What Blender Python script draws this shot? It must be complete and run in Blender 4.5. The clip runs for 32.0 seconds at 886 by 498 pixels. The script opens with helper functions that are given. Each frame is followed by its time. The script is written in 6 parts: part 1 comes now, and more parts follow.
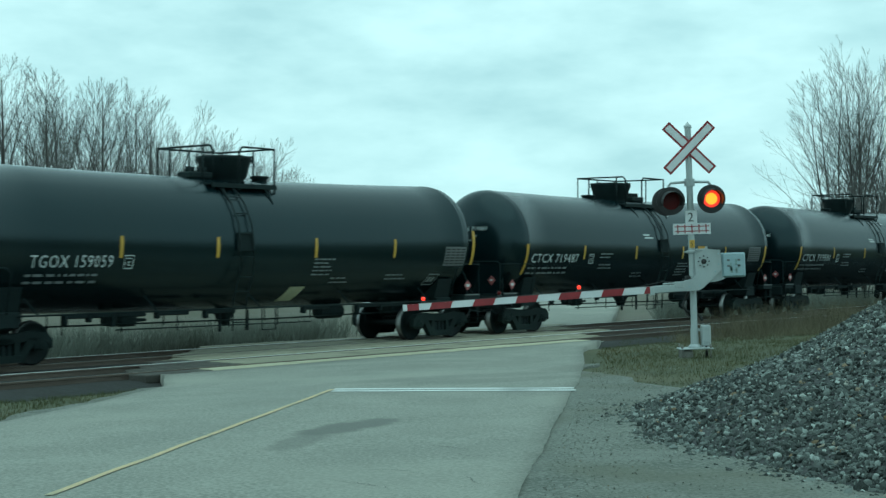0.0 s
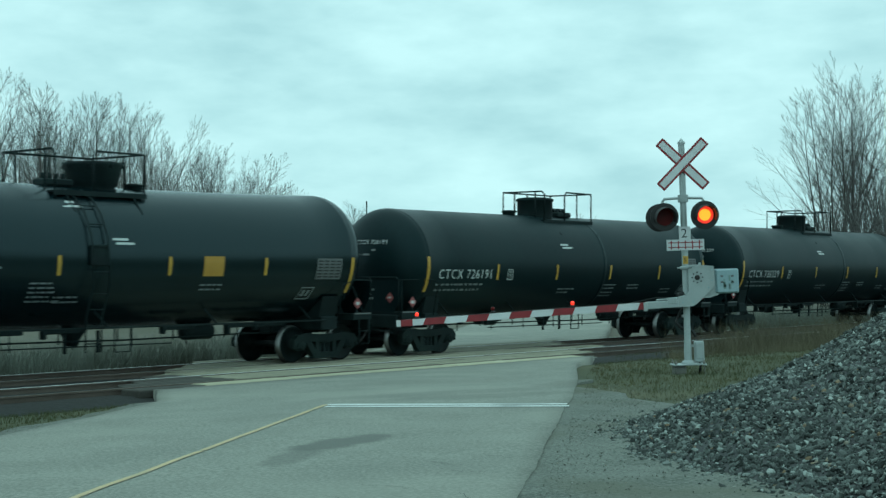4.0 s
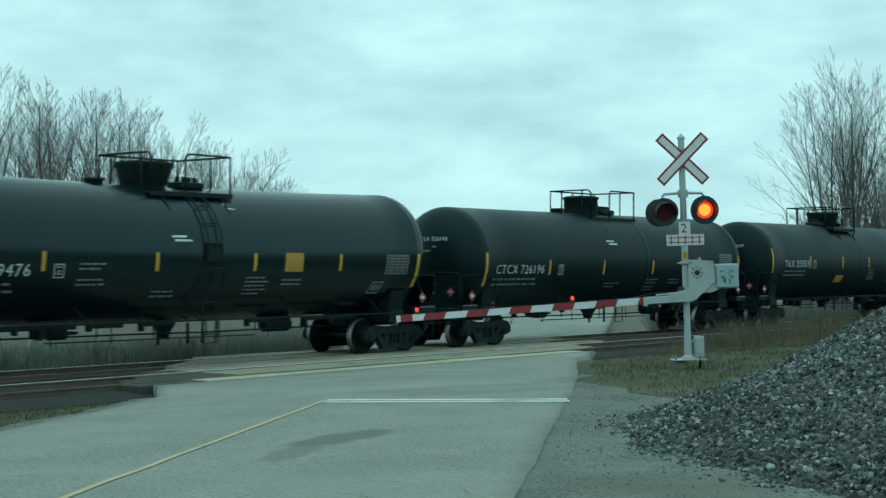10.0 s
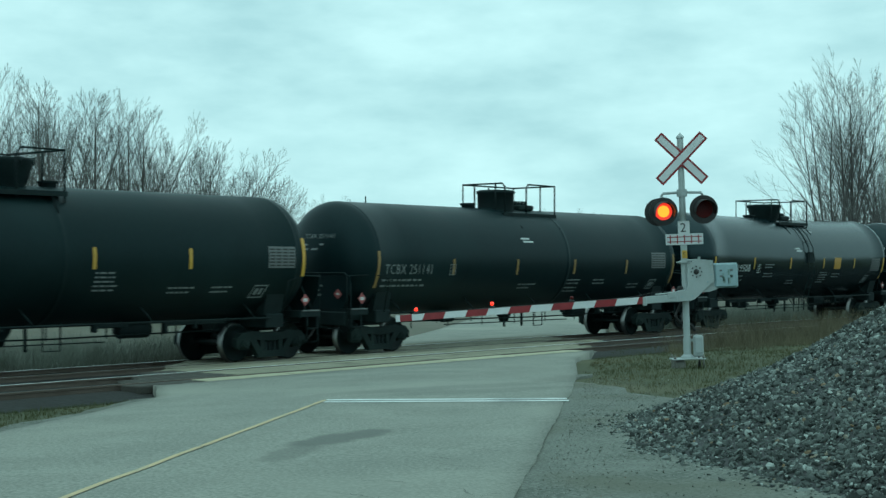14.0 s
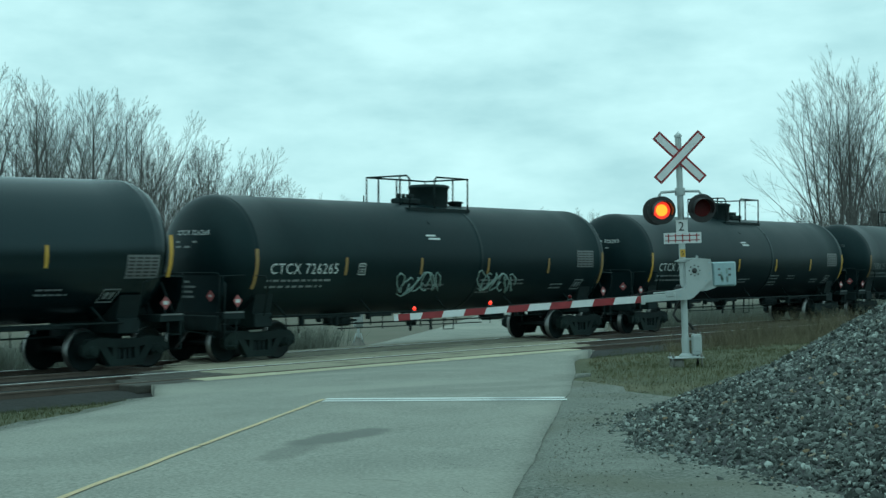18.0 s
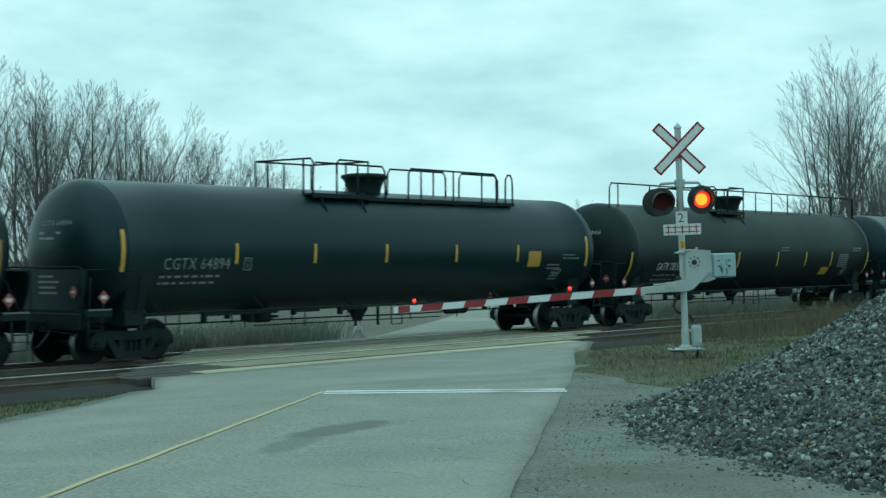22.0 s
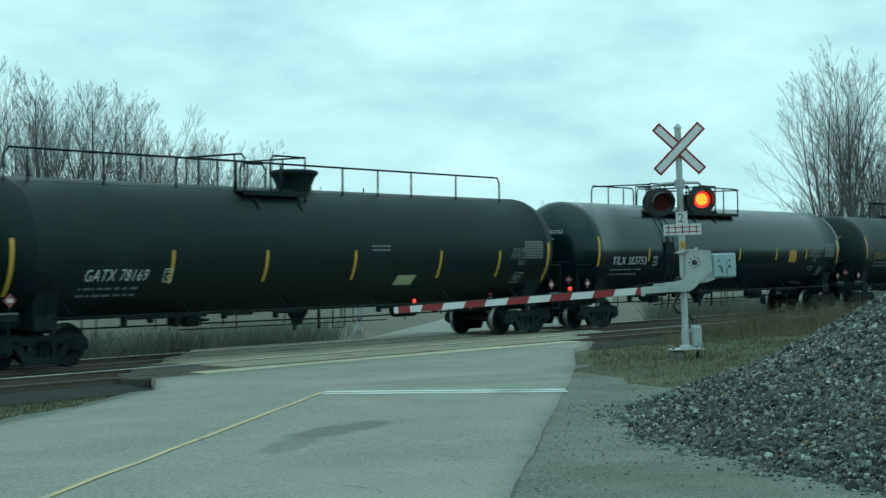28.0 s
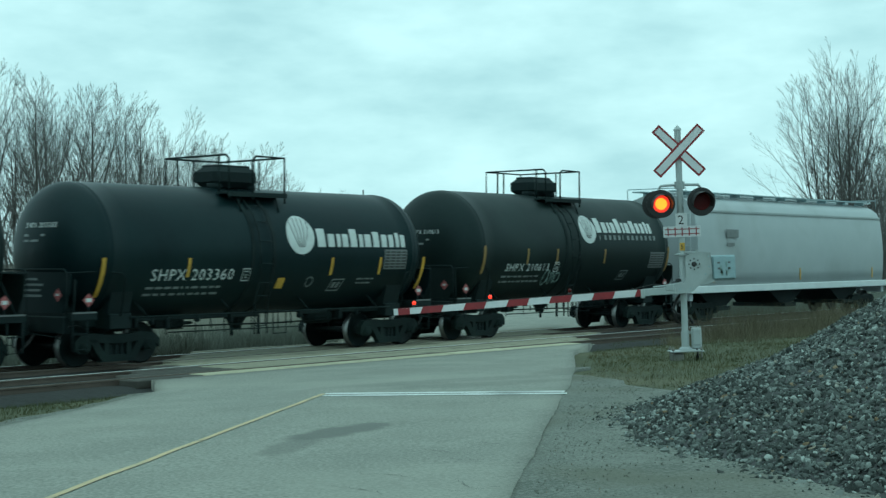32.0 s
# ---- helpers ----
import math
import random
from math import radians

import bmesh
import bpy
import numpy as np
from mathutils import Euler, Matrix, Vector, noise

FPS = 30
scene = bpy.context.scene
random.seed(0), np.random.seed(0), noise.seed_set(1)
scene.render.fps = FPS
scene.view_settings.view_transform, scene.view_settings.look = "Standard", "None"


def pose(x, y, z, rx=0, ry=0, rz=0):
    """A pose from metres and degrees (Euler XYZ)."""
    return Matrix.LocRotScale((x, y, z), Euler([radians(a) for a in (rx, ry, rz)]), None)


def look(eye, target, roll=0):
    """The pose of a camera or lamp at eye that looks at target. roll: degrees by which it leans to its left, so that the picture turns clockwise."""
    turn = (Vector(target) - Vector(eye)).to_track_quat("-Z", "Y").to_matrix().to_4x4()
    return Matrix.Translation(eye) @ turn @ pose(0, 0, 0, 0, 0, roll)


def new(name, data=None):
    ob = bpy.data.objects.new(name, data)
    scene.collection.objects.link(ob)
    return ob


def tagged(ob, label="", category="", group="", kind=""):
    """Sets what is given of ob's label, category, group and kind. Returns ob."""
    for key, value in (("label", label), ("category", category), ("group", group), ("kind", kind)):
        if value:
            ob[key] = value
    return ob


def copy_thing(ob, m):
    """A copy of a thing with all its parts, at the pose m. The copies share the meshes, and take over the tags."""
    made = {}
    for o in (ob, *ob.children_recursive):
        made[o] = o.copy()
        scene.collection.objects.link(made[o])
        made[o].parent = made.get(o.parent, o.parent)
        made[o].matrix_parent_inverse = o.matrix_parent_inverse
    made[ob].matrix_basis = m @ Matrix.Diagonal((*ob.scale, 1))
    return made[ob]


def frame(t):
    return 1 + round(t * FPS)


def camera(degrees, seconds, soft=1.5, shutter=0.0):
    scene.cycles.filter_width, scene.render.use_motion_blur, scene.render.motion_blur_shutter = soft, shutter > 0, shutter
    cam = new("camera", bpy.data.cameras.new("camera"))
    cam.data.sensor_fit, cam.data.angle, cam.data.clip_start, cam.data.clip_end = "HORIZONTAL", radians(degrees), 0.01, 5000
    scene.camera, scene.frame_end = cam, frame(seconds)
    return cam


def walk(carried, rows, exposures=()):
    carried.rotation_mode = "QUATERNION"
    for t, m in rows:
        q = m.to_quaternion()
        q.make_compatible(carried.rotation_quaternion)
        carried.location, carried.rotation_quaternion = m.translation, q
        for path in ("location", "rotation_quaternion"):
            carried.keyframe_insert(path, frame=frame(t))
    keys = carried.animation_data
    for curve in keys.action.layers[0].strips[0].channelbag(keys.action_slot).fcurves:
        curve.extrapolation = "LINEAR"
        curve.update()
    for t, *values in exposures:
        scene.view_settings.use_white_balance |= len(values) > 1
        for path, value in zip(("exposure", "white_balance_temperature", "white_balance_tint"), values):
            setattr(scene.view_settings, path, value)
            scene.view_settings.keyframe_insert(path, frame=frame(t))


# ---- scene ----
# The camera rests in a parked car beside the road; it only turns a little.
cam = camera(33.57, 32.0, soft=1.4, shutter=0.16)
EYE = (0.0, 0.0, 1.5)
# seconds, turn to the left, tilt up, lean (degrees)
LOOKS = [
    (0, 0.271, 0.299, -0.054), (0.5, 0.254, 0.460, -0.102), (1, 0.226, 0.619, -0.059), (1.5, 0.171, 0.643, -0.047), (2, 0.153, 0.578, -0.031),
    (2.5, 0.144, 0.580, 0.042), (3, 0.105, 0.688, 0.007), (3.5, 0.054, 0.850, 0.040), (5.5, -0.000, 0.944, 0.085), (6, 0.014, 0.844, 0.075),
    (6.5, 0.041, 0.743, 0.071), (7, 0.040, 0.777, 0.064), (7.5, -0.000, 0.793, 0.002), (8, -0.018, 0.713, -0.068), (8.5, -0.013, 0.762, -0.030),
    (9, 0.000, 0.793, 0.000), (9.5, 0.031, 0.721, 0.021), (10, 0.018, 0.723, -0.003), (10.5, 0.021, 0.796, -0.030), (11, 0.021, 0.864, -0.030),
    (11.5, 0.016, 0.898, -0.031), (12, -0.008, 0.925, -0.015), (12.5, -0.016, 0.930, -0.023), (13, -0.011, 0.865, -0.070), (13.5, -0.015, 0.764, -0.068),
    (14, -0.012, 0.711, -0.093), (14.5, -0.020, 0.735, -0.101), (16.5, -0.085, 0.825, -0.151), (17, -0.093, 0.777, -0.160), (17.5, -0.077, 0.730, -0.134),
    (18, -0.082, 0.673, -0.152), (18.5, -0.097, 0.764, -0.210), (19, -0.099, 0.772, -0.170), (19.5, -0.109, 0.746, -0.192), (20, -0.116, 0.673, -0.263),
    (20.5, -0.106, 0.607, -0.278), (21, -0.099, 0.518, -0.270), (21.5, -0.109, 0.443, -0.345), (22, -0.092, 0.365, -0.304), (22.5, -0.070, 0.436, -0.308),
    (23, -0.073, 0.464, -0.282), (23.5, -0.086, 0.510, -0.330), (24, -0.105, 0.523, -0.267), (24.5, -0.071, 0.422, -0.323), (25, -0.048, 0.341, -0.330),
    (25.5, -0.038, 0.376, -0.348), (27.5, -0.095, 0.533, -0.298), (28, -0.089, 0.375, -0.334), (28.5, -0.071, 0.272, -0.332), (29, -0.075, 0.308, -0.344),
    (29.5, -0.085, 0.374, -0.314), (30, -0.109, 0.443, -0.345), (30.5, -0.096, 0.493, -0.313), (31, -0.116, 0.477, -0.282), (31.5, -0.093, 0.502, -0.243),
    (32, -0.097, 0.450, -0.328),
]

walk(cam, [(t, pose(*EYE, 90 + up, 0, left) @ pose(0, 0, 0, 0, 0, lean)) for t, left, up, lean in LOOKS],
     exposures=[(t, e, 5150, -29) for t, e in ((0.0, 0.03), (3.5, -0.04), (6.0, -0.08), (13.0, -0.06), (19.0, -0.02), (23.0, 0.02), (32.0, 0.01))])

# ---- light: an overcast afternoon ----
world = bpy.data.worlds.new("overcast_sky")
scene.world = world
world.use_nodes = True
wn, wl = world.node_tree.nodes, world.node_tree.links
wn.clear()
w_out, w_bg, w_sky = wn.new("ShaderNodeOutputWorld"), wn.new("ShaderNodeBackground"), wn.new("ShaderNodeTexSky")
w_sky.sky_type, w_sky.sun_disc = "NISHITA", False
w_sky.sun_elevation, w_sky.sun_rotation = radians(70), radians(190)
w_gain = wn.new("ShaderNodeVectorMath"); w_gain.operation = "SCALE"; w_gain.inputs["Scale"].default_value = 0.05
w_co, w_map = wn.new("ShaderNodeTexCoord"), wn.new("ShaderNodeMapping")
w_map.inputs["Scale"].default_value = (2.6, 2.6, 7.0)
w_n1, w_n2 = wn.new("ShaderNodeTexNoise"), wn.new("ShaderNodeTexNoise")
for n, sc, de in ((w_n1, 2.6, 6.0), (w_n2, 9.0, 5.0)):
    n.inputs["Scale"].default_value, n.inputs["Detail"].default_value = sc, de
w_mixn = wn.new("ShaderNodeMix"); w_mixn.inputs[0].default_value = 0.3
w_ramp = wn.new("ShaderNodeValToRGB")
w_ramp.color_ramp.elements[0].position, w_ramp.color_ramp.elements[0].color = 0.34, (0.67, 0.745, 0.78, 1)
w_ramp.color_ramp.elements[1].position, w_ramp.color_ramp.elements[1].color = 0.62, (0.95, 0.985, 1.0, 1)
w_mix = wn.new("ShaderNodeMix"); w_mix.data_type = "RGBA"; w_mix.inputs[0].default_value = 0.93
wl.new(w_sky.outputs[0], w_gain.inputs[0])
wl.new(w_co.outputs["Generated"], w_map.inputs[0])
for n in (w_n1, w_n2):
    wl.new(w_map.outputs[0], n.inputs["Vector"])
wl.new(w_n1.outputs["Fac"], w_mixn.inputs[2]); wl.new(w_n2.outputs["Fac"], w_mixn.inputs[3])
wl.new(w_mixn.outputs[0], w_ramp.inputs[0])
wl.new(w_gain.outputs[0], w_mix.inputs[6]); wl.new(w_ramp.outputs[0], w_mix.inputs[7])
wl.new(w_mix.outputs[2], w_bg.inputs[0]); wl.new(w_bg.outputs[0], w_out.inputs[0])
w_bg.inputs[1].default_value = 1.0

sun = new("sun", bpy.data.lights.new("sun", "SUN"))
sun.data.energy, sun.data.angle, sun.data.color = 0.5, radians(70), (1.0, 0.97, 0.92)
sun.matrix_world = look((-4, 2, 60), (0, 20, 0))


# ---- materials ----
def mat(name, c1, c2, scale=3.0, rough=0.7, metal=0.0, bump=0.0, bscale=40.0, fine=0.35, c3=None, big=0.25, rvar=0.12, spec=0.5, lo=0.32, hi=0.68):
    """Two colours mixed by coarse and fine noise, a third by large stains; relief and gloss vary with it."""
    m = bpy.data.materials.new(name)
    m.use_nodes = True
    n, l = m.node_tree.nodes, m.node_tree.links
    b = n["Principled BSDF"]
    b.inputs["Metallic"].default_value = metal
    b.inputs["Specular IOR Level"].default_value = spec
    co = n.new("ShaderNodeTexCoord")

    def noise_at(sc, detail=5.0):
        t = n.new("ShaderNodeTexNoise")
        t.inputs["Scale"].default_value, t.inputs["Detail"].default_value = sc, detail
        l.new(co.outputs["Object"], t.inputs["Vector"])
        return t.outputs["Fac"]
    coarse, small = noise_at(scale), noise_at(bscale, 3.0)
    mixn = n.new("ShaderNodeMix"); mixn.inputs[0].default_value = fine
    l.new(coarse, mixn.inputs[2]); l.new(small, mixn.inputs[3])
    ramp = n.new("ShaderNodeMapRange"); ramp.inputs[1].default_value, ramp.inputs[2].default_value = lo, hi
    l.new(mixn.outputs[0], ramp.inputs[0])
    col = n.new("ShaderNodeMix"); col.data_type = "RGBA"
    col.inputs[6].default_value, col.inputs[7].default_value = (*c1, 1), (*c2, 1)
    l.new(ramp.outputs[0], col.inputs[0])
    out = col.outputs[2]
    if c3:
        st = n.new("ShaderNodeMapRange"); st.inputs[1].default_value, st.inputs[2].default_value = 0.52, 0.7
        l.new(noise_at(big, 6.0), st.inputs[0])
        c = n.new("ShaderNodeMix"); c.data_type = "RGBA"; c.inputs[7].default_value = (*c3, 1)
        l.new(st.outputs[0], c.inputs[0]); l.new(out, c.inputs[6])
        out = c.outputs[2]
    l.new(out, b.inputs["Base Color"])
    rr = n.new("ShaderNodeMapRange"); rr.inputs[3].default_value, rr.inputs[4].default_value = max(rough - rvar, 0.03), min(rough + rvar, 1)
    l.new(coarse, rr.inputs[0]); l.new(rr.outputs[0], b.inputs["Roughness"])
    if bump:
        bp = n.new("ShaderNodeBump"); bp.inputs["Strength"].default_value = bump; bp.inputs["Distance"].default_value = 0.02
        l.new(mixn.outputs[0], bp.inputs["Height"]); l.new(bp.outputs[0], b.inputs["Normal"])
    return m


def glow(name, colour, strength):
    m = bpy.data.materials.new(name)
    m.use_nodes = True
    b = m.node_tree.nodes["Principled BSDF"]
    b.inputs["Base Color"].default_value = (0.3, 0.02, 0.01, 1)
    b.inputs["Roughness"].default_value = 0.3
    b.inputs["Emission Color"].default_value = (*colour, 1)
    b.inputs["Emission Strength"].default_value = strength
    return m


ASPHALT = mat("worn_asphalt", (0.1691, 0.1716, 0.1462), (0.2848, 0.2816, 0.2419), 0.9, 0.85, bump=0.4, bscale=30, fine=0.7, c3=(0.2982, 0.293, 0.2462), big=0.16, lo=0.41, hi=0.6)
PATCH = mat("dark_asphalt_stain", (0.085, 0.085, 0.083), (0.13, 0.13, 0.125), 2.0, 0.8, bump=0.3, bscale=55, fine=0.5)
CRACK = mat("crack_filler", (0.05, 0.05, 0.05), (0.08, 0.08, 0.078), 4, 0.8)
LINE_W = mat("worn_white_paint", (0.75, 0.76, 0.74), (0.55, 0.56, 0.54), 5, 0.7, fine=0.6, c3=(0.4, 0.41, 0.4), big=1.4)
LINE_Y = mat("worn_yellow_paint", (0.54, 0.41, 0.21), (0.40, 0.33, 0.21), 5, 0.7, fine=0.6, c3=(0.33, 0.3, 0.2), big=1.1)
GRASS_G = mat("winter_turf", (0.03528, 0.04368, 0.01476), (0.0784, 0.07592, 0.03116), 0.9, 0.95, bump=0.6, bscale=25, c3=(0.0931, 0.08528, 0.04264), big=0.25)
BLADE_G = mat("short_grass", (0.0392, 0.052, 0.01558), (0.0882, 0.08632, 0.03362), 0.8, 0.9, c3=(0.1127, 0.09984, 0.04592), big=0.35)
BLADE_D = mat("dry_reeds", (0.092, 0.0798, 0.0476), (0.161, 0.1406, 0.08755), 0.7, 0.9, c3=(0.069, 0.0608, 0.034), big=0.2)
SHOULDER = mat("gravel_shoulder", (0.08832, 0.09384, 0.07704), (0.1943, 0.2006, 0.1727), 1.6, 0.95, bump=1.0, bscale=32, fine=0.68, c3=(0.1104, 0.1104, 0.08168), big=0.5, lo=0.42, hi=0.58)
REED = mat("pale_dry_reeds", (0.1447, 0.1539, 0.1251), (0.2411, 0.2603, 0.2245), 0.7, 0.9, c3=(0.1061, 0.1124, 0.08844), big=0.2)
BALLAST = mat("dirty_ballast", (0.0105, 0.01033, 0.009429), (0.0294, 0.03003, 0.0283), 3, 0.95, bump=1.0, bscale=14, fine=0.6, c3=(0.0147, 0.01321, 0.01078), big=0.5)
STONE = mat("crushed_stone", (0.02, 0.021, 0.022), (0.055, 0.055, 0.054), 2.0, 0.85, bump=0.5, bscale=30, fine=0.3)
PLANK = mat("crossing_timber", (0.2153, 0.2012, 0.1382), (0.337, 0.3182, 0.2396), 1.4, 0.85, bump=0.5, bscale=20, c3=(0.1591, 0.1451, 0.106), big=0.8)
PLANK_P = mat("bleached_edge_timber", (0.378, 0.351, 0.2318), (0.495, 0.468, 0.3395), 1.4, 0.85, bump=0.5, bscale=20, c3=(0.297, 0.27, 0.1822), big=0.8)
RAIL = mat("rail_steel", (0.09, 0.07, 0.055), (0.16, 0.13, 0.11), 2, 0.6, metal=0.5)
RAILTOP = mat("polished_rail_head", (0.62, 0.62, 0.61), (0.78, 0.78, 0.76), 3, 0.5, metal=1.0)
DULLTOP = mat("dull_rail_head", (0.10, 0.085, 0.07), (0.17, 0.15, 0.13), 3, 0.5, metal=0.5)
TIE = mat("creosote_tie", (0.021, 0.0168, 0.014), (0.0525, 0.042, 0.035), 3, 0.9, bump=0.5)
BARK = mat("grey_bark", (0.072, 0.0651, 0.0608), (0.132, 0.124, 0.1152), 2.5, 0.95)
TWIG = mat("bare_twig", (0.0891, 0.08511, 0.08096), (0.1366, 0.1309, 0.1267), 2.5, 0.95)
TANK_A = mat("matte_black_tank_paint", (0.004728, 0.009945, 0.01065), (0.007637, 0.01548, 0.01598), 0.7, 0.46, bump=0.03, bscale=9, c3=(0.01055, 0.02004, 0.02054), big=0.35, spec=0.16)
TANK_B = mat("satin_black_tank_paint", (0.004218, 0.009506, 0.01092), (0.00691, 0.01491, 0.01686), 0.6, 0.42, bump=0.03, bscale=8, c3=(0.009455, 0.01901, 0.02007), big=0.3, spec=0.17)
TANK_C = mat("glossy_black_tank_paint", (0.003465, 0.00855, 0.01024), (0.005313, 0.01216, 0.01463), 0.6, 0.24, bump=0.012, bscale=8, c3=(0.005544, 0.0108, 0.0117), big=0.3, rvar=0.05, spec=0.4)
TANK_D = mat("blue_black_tank_paint", (0.00495, 0.01276, 0.01646), (0.00715, 0.01684, 0.02071), 0.6, 0.36, bump=0.03, bscale=8, c3=(0.0099, 0.0204, 0.02231), big=0.3, spec=0.26)
TANK_G = mat("dusty_brown_black_tank_paint", (0.006375, 0.01057, 0.009779), (0.01043, 0.01661, 0.01554), 0.6, 0.5, bump=0.03, bscale=8, c3=(0.01391, 0.02163, 0.01955), big=0.4, spec=0.22)
IRON = mat("sooty_underframe_iron", (0.005174, 0.00972, 0.01069), (0.01208, 0.02096, 0.02136), 2.5, 0.7, bump=0.15, bscale=20, c3=(0.01725, 0.02849, 0.0272), big=0.9, spec=0.2)
TRUCK = mat("grimy_cast_steel", (0.004436, 0.00804, 0.007992), (0.009983, 0.01781, 0.01732), 3, 0.75, bump=0.2, bscale=20, c3=(0.01553, 0.02528, 0.02265), big=1.0, spec=0.2)
WHEEL = mat("wheel_steel", (0.003783, 0.007003, 0.007102), (0.007567, 0.01357, 0.01369), 3, 0.55, metal=0.2, spec=0.2)
TREAD = mat("polished_tread", (0.2, 0.2, 0.2), (0.3, 0.3, 0.29), 3, 0.4, metal=1.0)
WHITE = mat("stencil_white", (0.62, 0.64, 0.63), (0.5, 0.52, 0.51), 6, 0.6, fine=0.5)
GREYW = mat("faded_stencil", (0.22, 0.23, 0.23), (0.16, 0.17, 0.17), 6, 0.7)
YEL = mat("yellow_reflective", (0.55, 0.34, 0.04), (0.43, 0.26, 0.035), 6, 0.45)
YEL_F = mat("faded_reflective", (0.30, 0.19, 0.05), (0.20, 0.13, 0.05), 6, 0.5)
YTXT = mat("faded_yellow_stencil", (0.40, 0.32, 0.06), (0.3, 0.24, 0.06), 6, 0.6)
PLATE_G = mat("grey_data_plate", (0.108, 0.114, 0.114), (0.168, 0.174, 0.174), 9, 0.6, fine=0.7)
SILVER = mat("aluminium_paint", (0.34, 0.37, 0.37), (0.45, 0.48, 0.48), 2, 0.5, metal=0.15, bump=0.05, c3=(0.28, 0.30, 0.29), big=1.2)
GALV = mat("pale_blue_grey_enamel", (0.27, 0.35, 0.38), (0.36, 0.45, 0.48), 3, 0.5, c3=(0.22, 0.26, 0.27), big=2.0)
SIGNW = mat("sign_white", (0.68, 0.68, 0.69), (0.58, 0.59, 0.60), 5, 0.45)
SIGNR = mat("sign_red", (0.24, 0.02, 0.028), (0.17, 0.016, 0.022), 5, 0.4)
BLACK = mat("signal_black", (0.012, 0.012, 0.013), (0.022, 0.022, 0.022), 5, 0.55)
RUBBER = mat("black_cable", (0.015, 0.015, 0.015), (0.03, 0.03, 0.03), 5, 0.6)
CONC = mat("concrete", (0.15, 0.145, 0.1296), (0.21, 0.205, 0.1824), 2, 0.9, bump=0.3)
HOP = mat("light_grey_hopper_paint", (0.33, 0.36, 0.37), (0.40, 0.43, 0.44), 0.8, 0.45, bump=0.03, c3=(0.29, 0.31, 0.31), big=0.4)
RED_D = mat("dark_red_lens", (0.06, 0.004, 0.004), (0.09, 0.006, 0.006), 5, 0.4, spec=0.15)
GLOW_C = glow("lit_lens", (1.0, 0.20, 0.008), 2.6)
GLOW_R = glow("lit_lens_rim", (1.0, 0.03, 0.015), 1.0)
GLOW_S = glow("lit_small_lens", (1.0, 0.022, 0.010), 1.9)
for paint in (TANK_A, TANK_B, TANK_C, TANK_D, TANK_G):
    paint.node_tree.nodes["Principled BSDF"].inputs["Specular Tint"].default_value = (0.80, 1.0, 1.06, 1)
YPANEL = mat("orange_yellow_panel", (0.43, 0.25, 0.033), (0.35, 0.2, 0.03), 6, 0.5)
TEAL = mat("pale_teal_spray_paint", (0.2, 0.2805, 0.2635), (0.3, 0.357, 0.34), 6, 0.6)


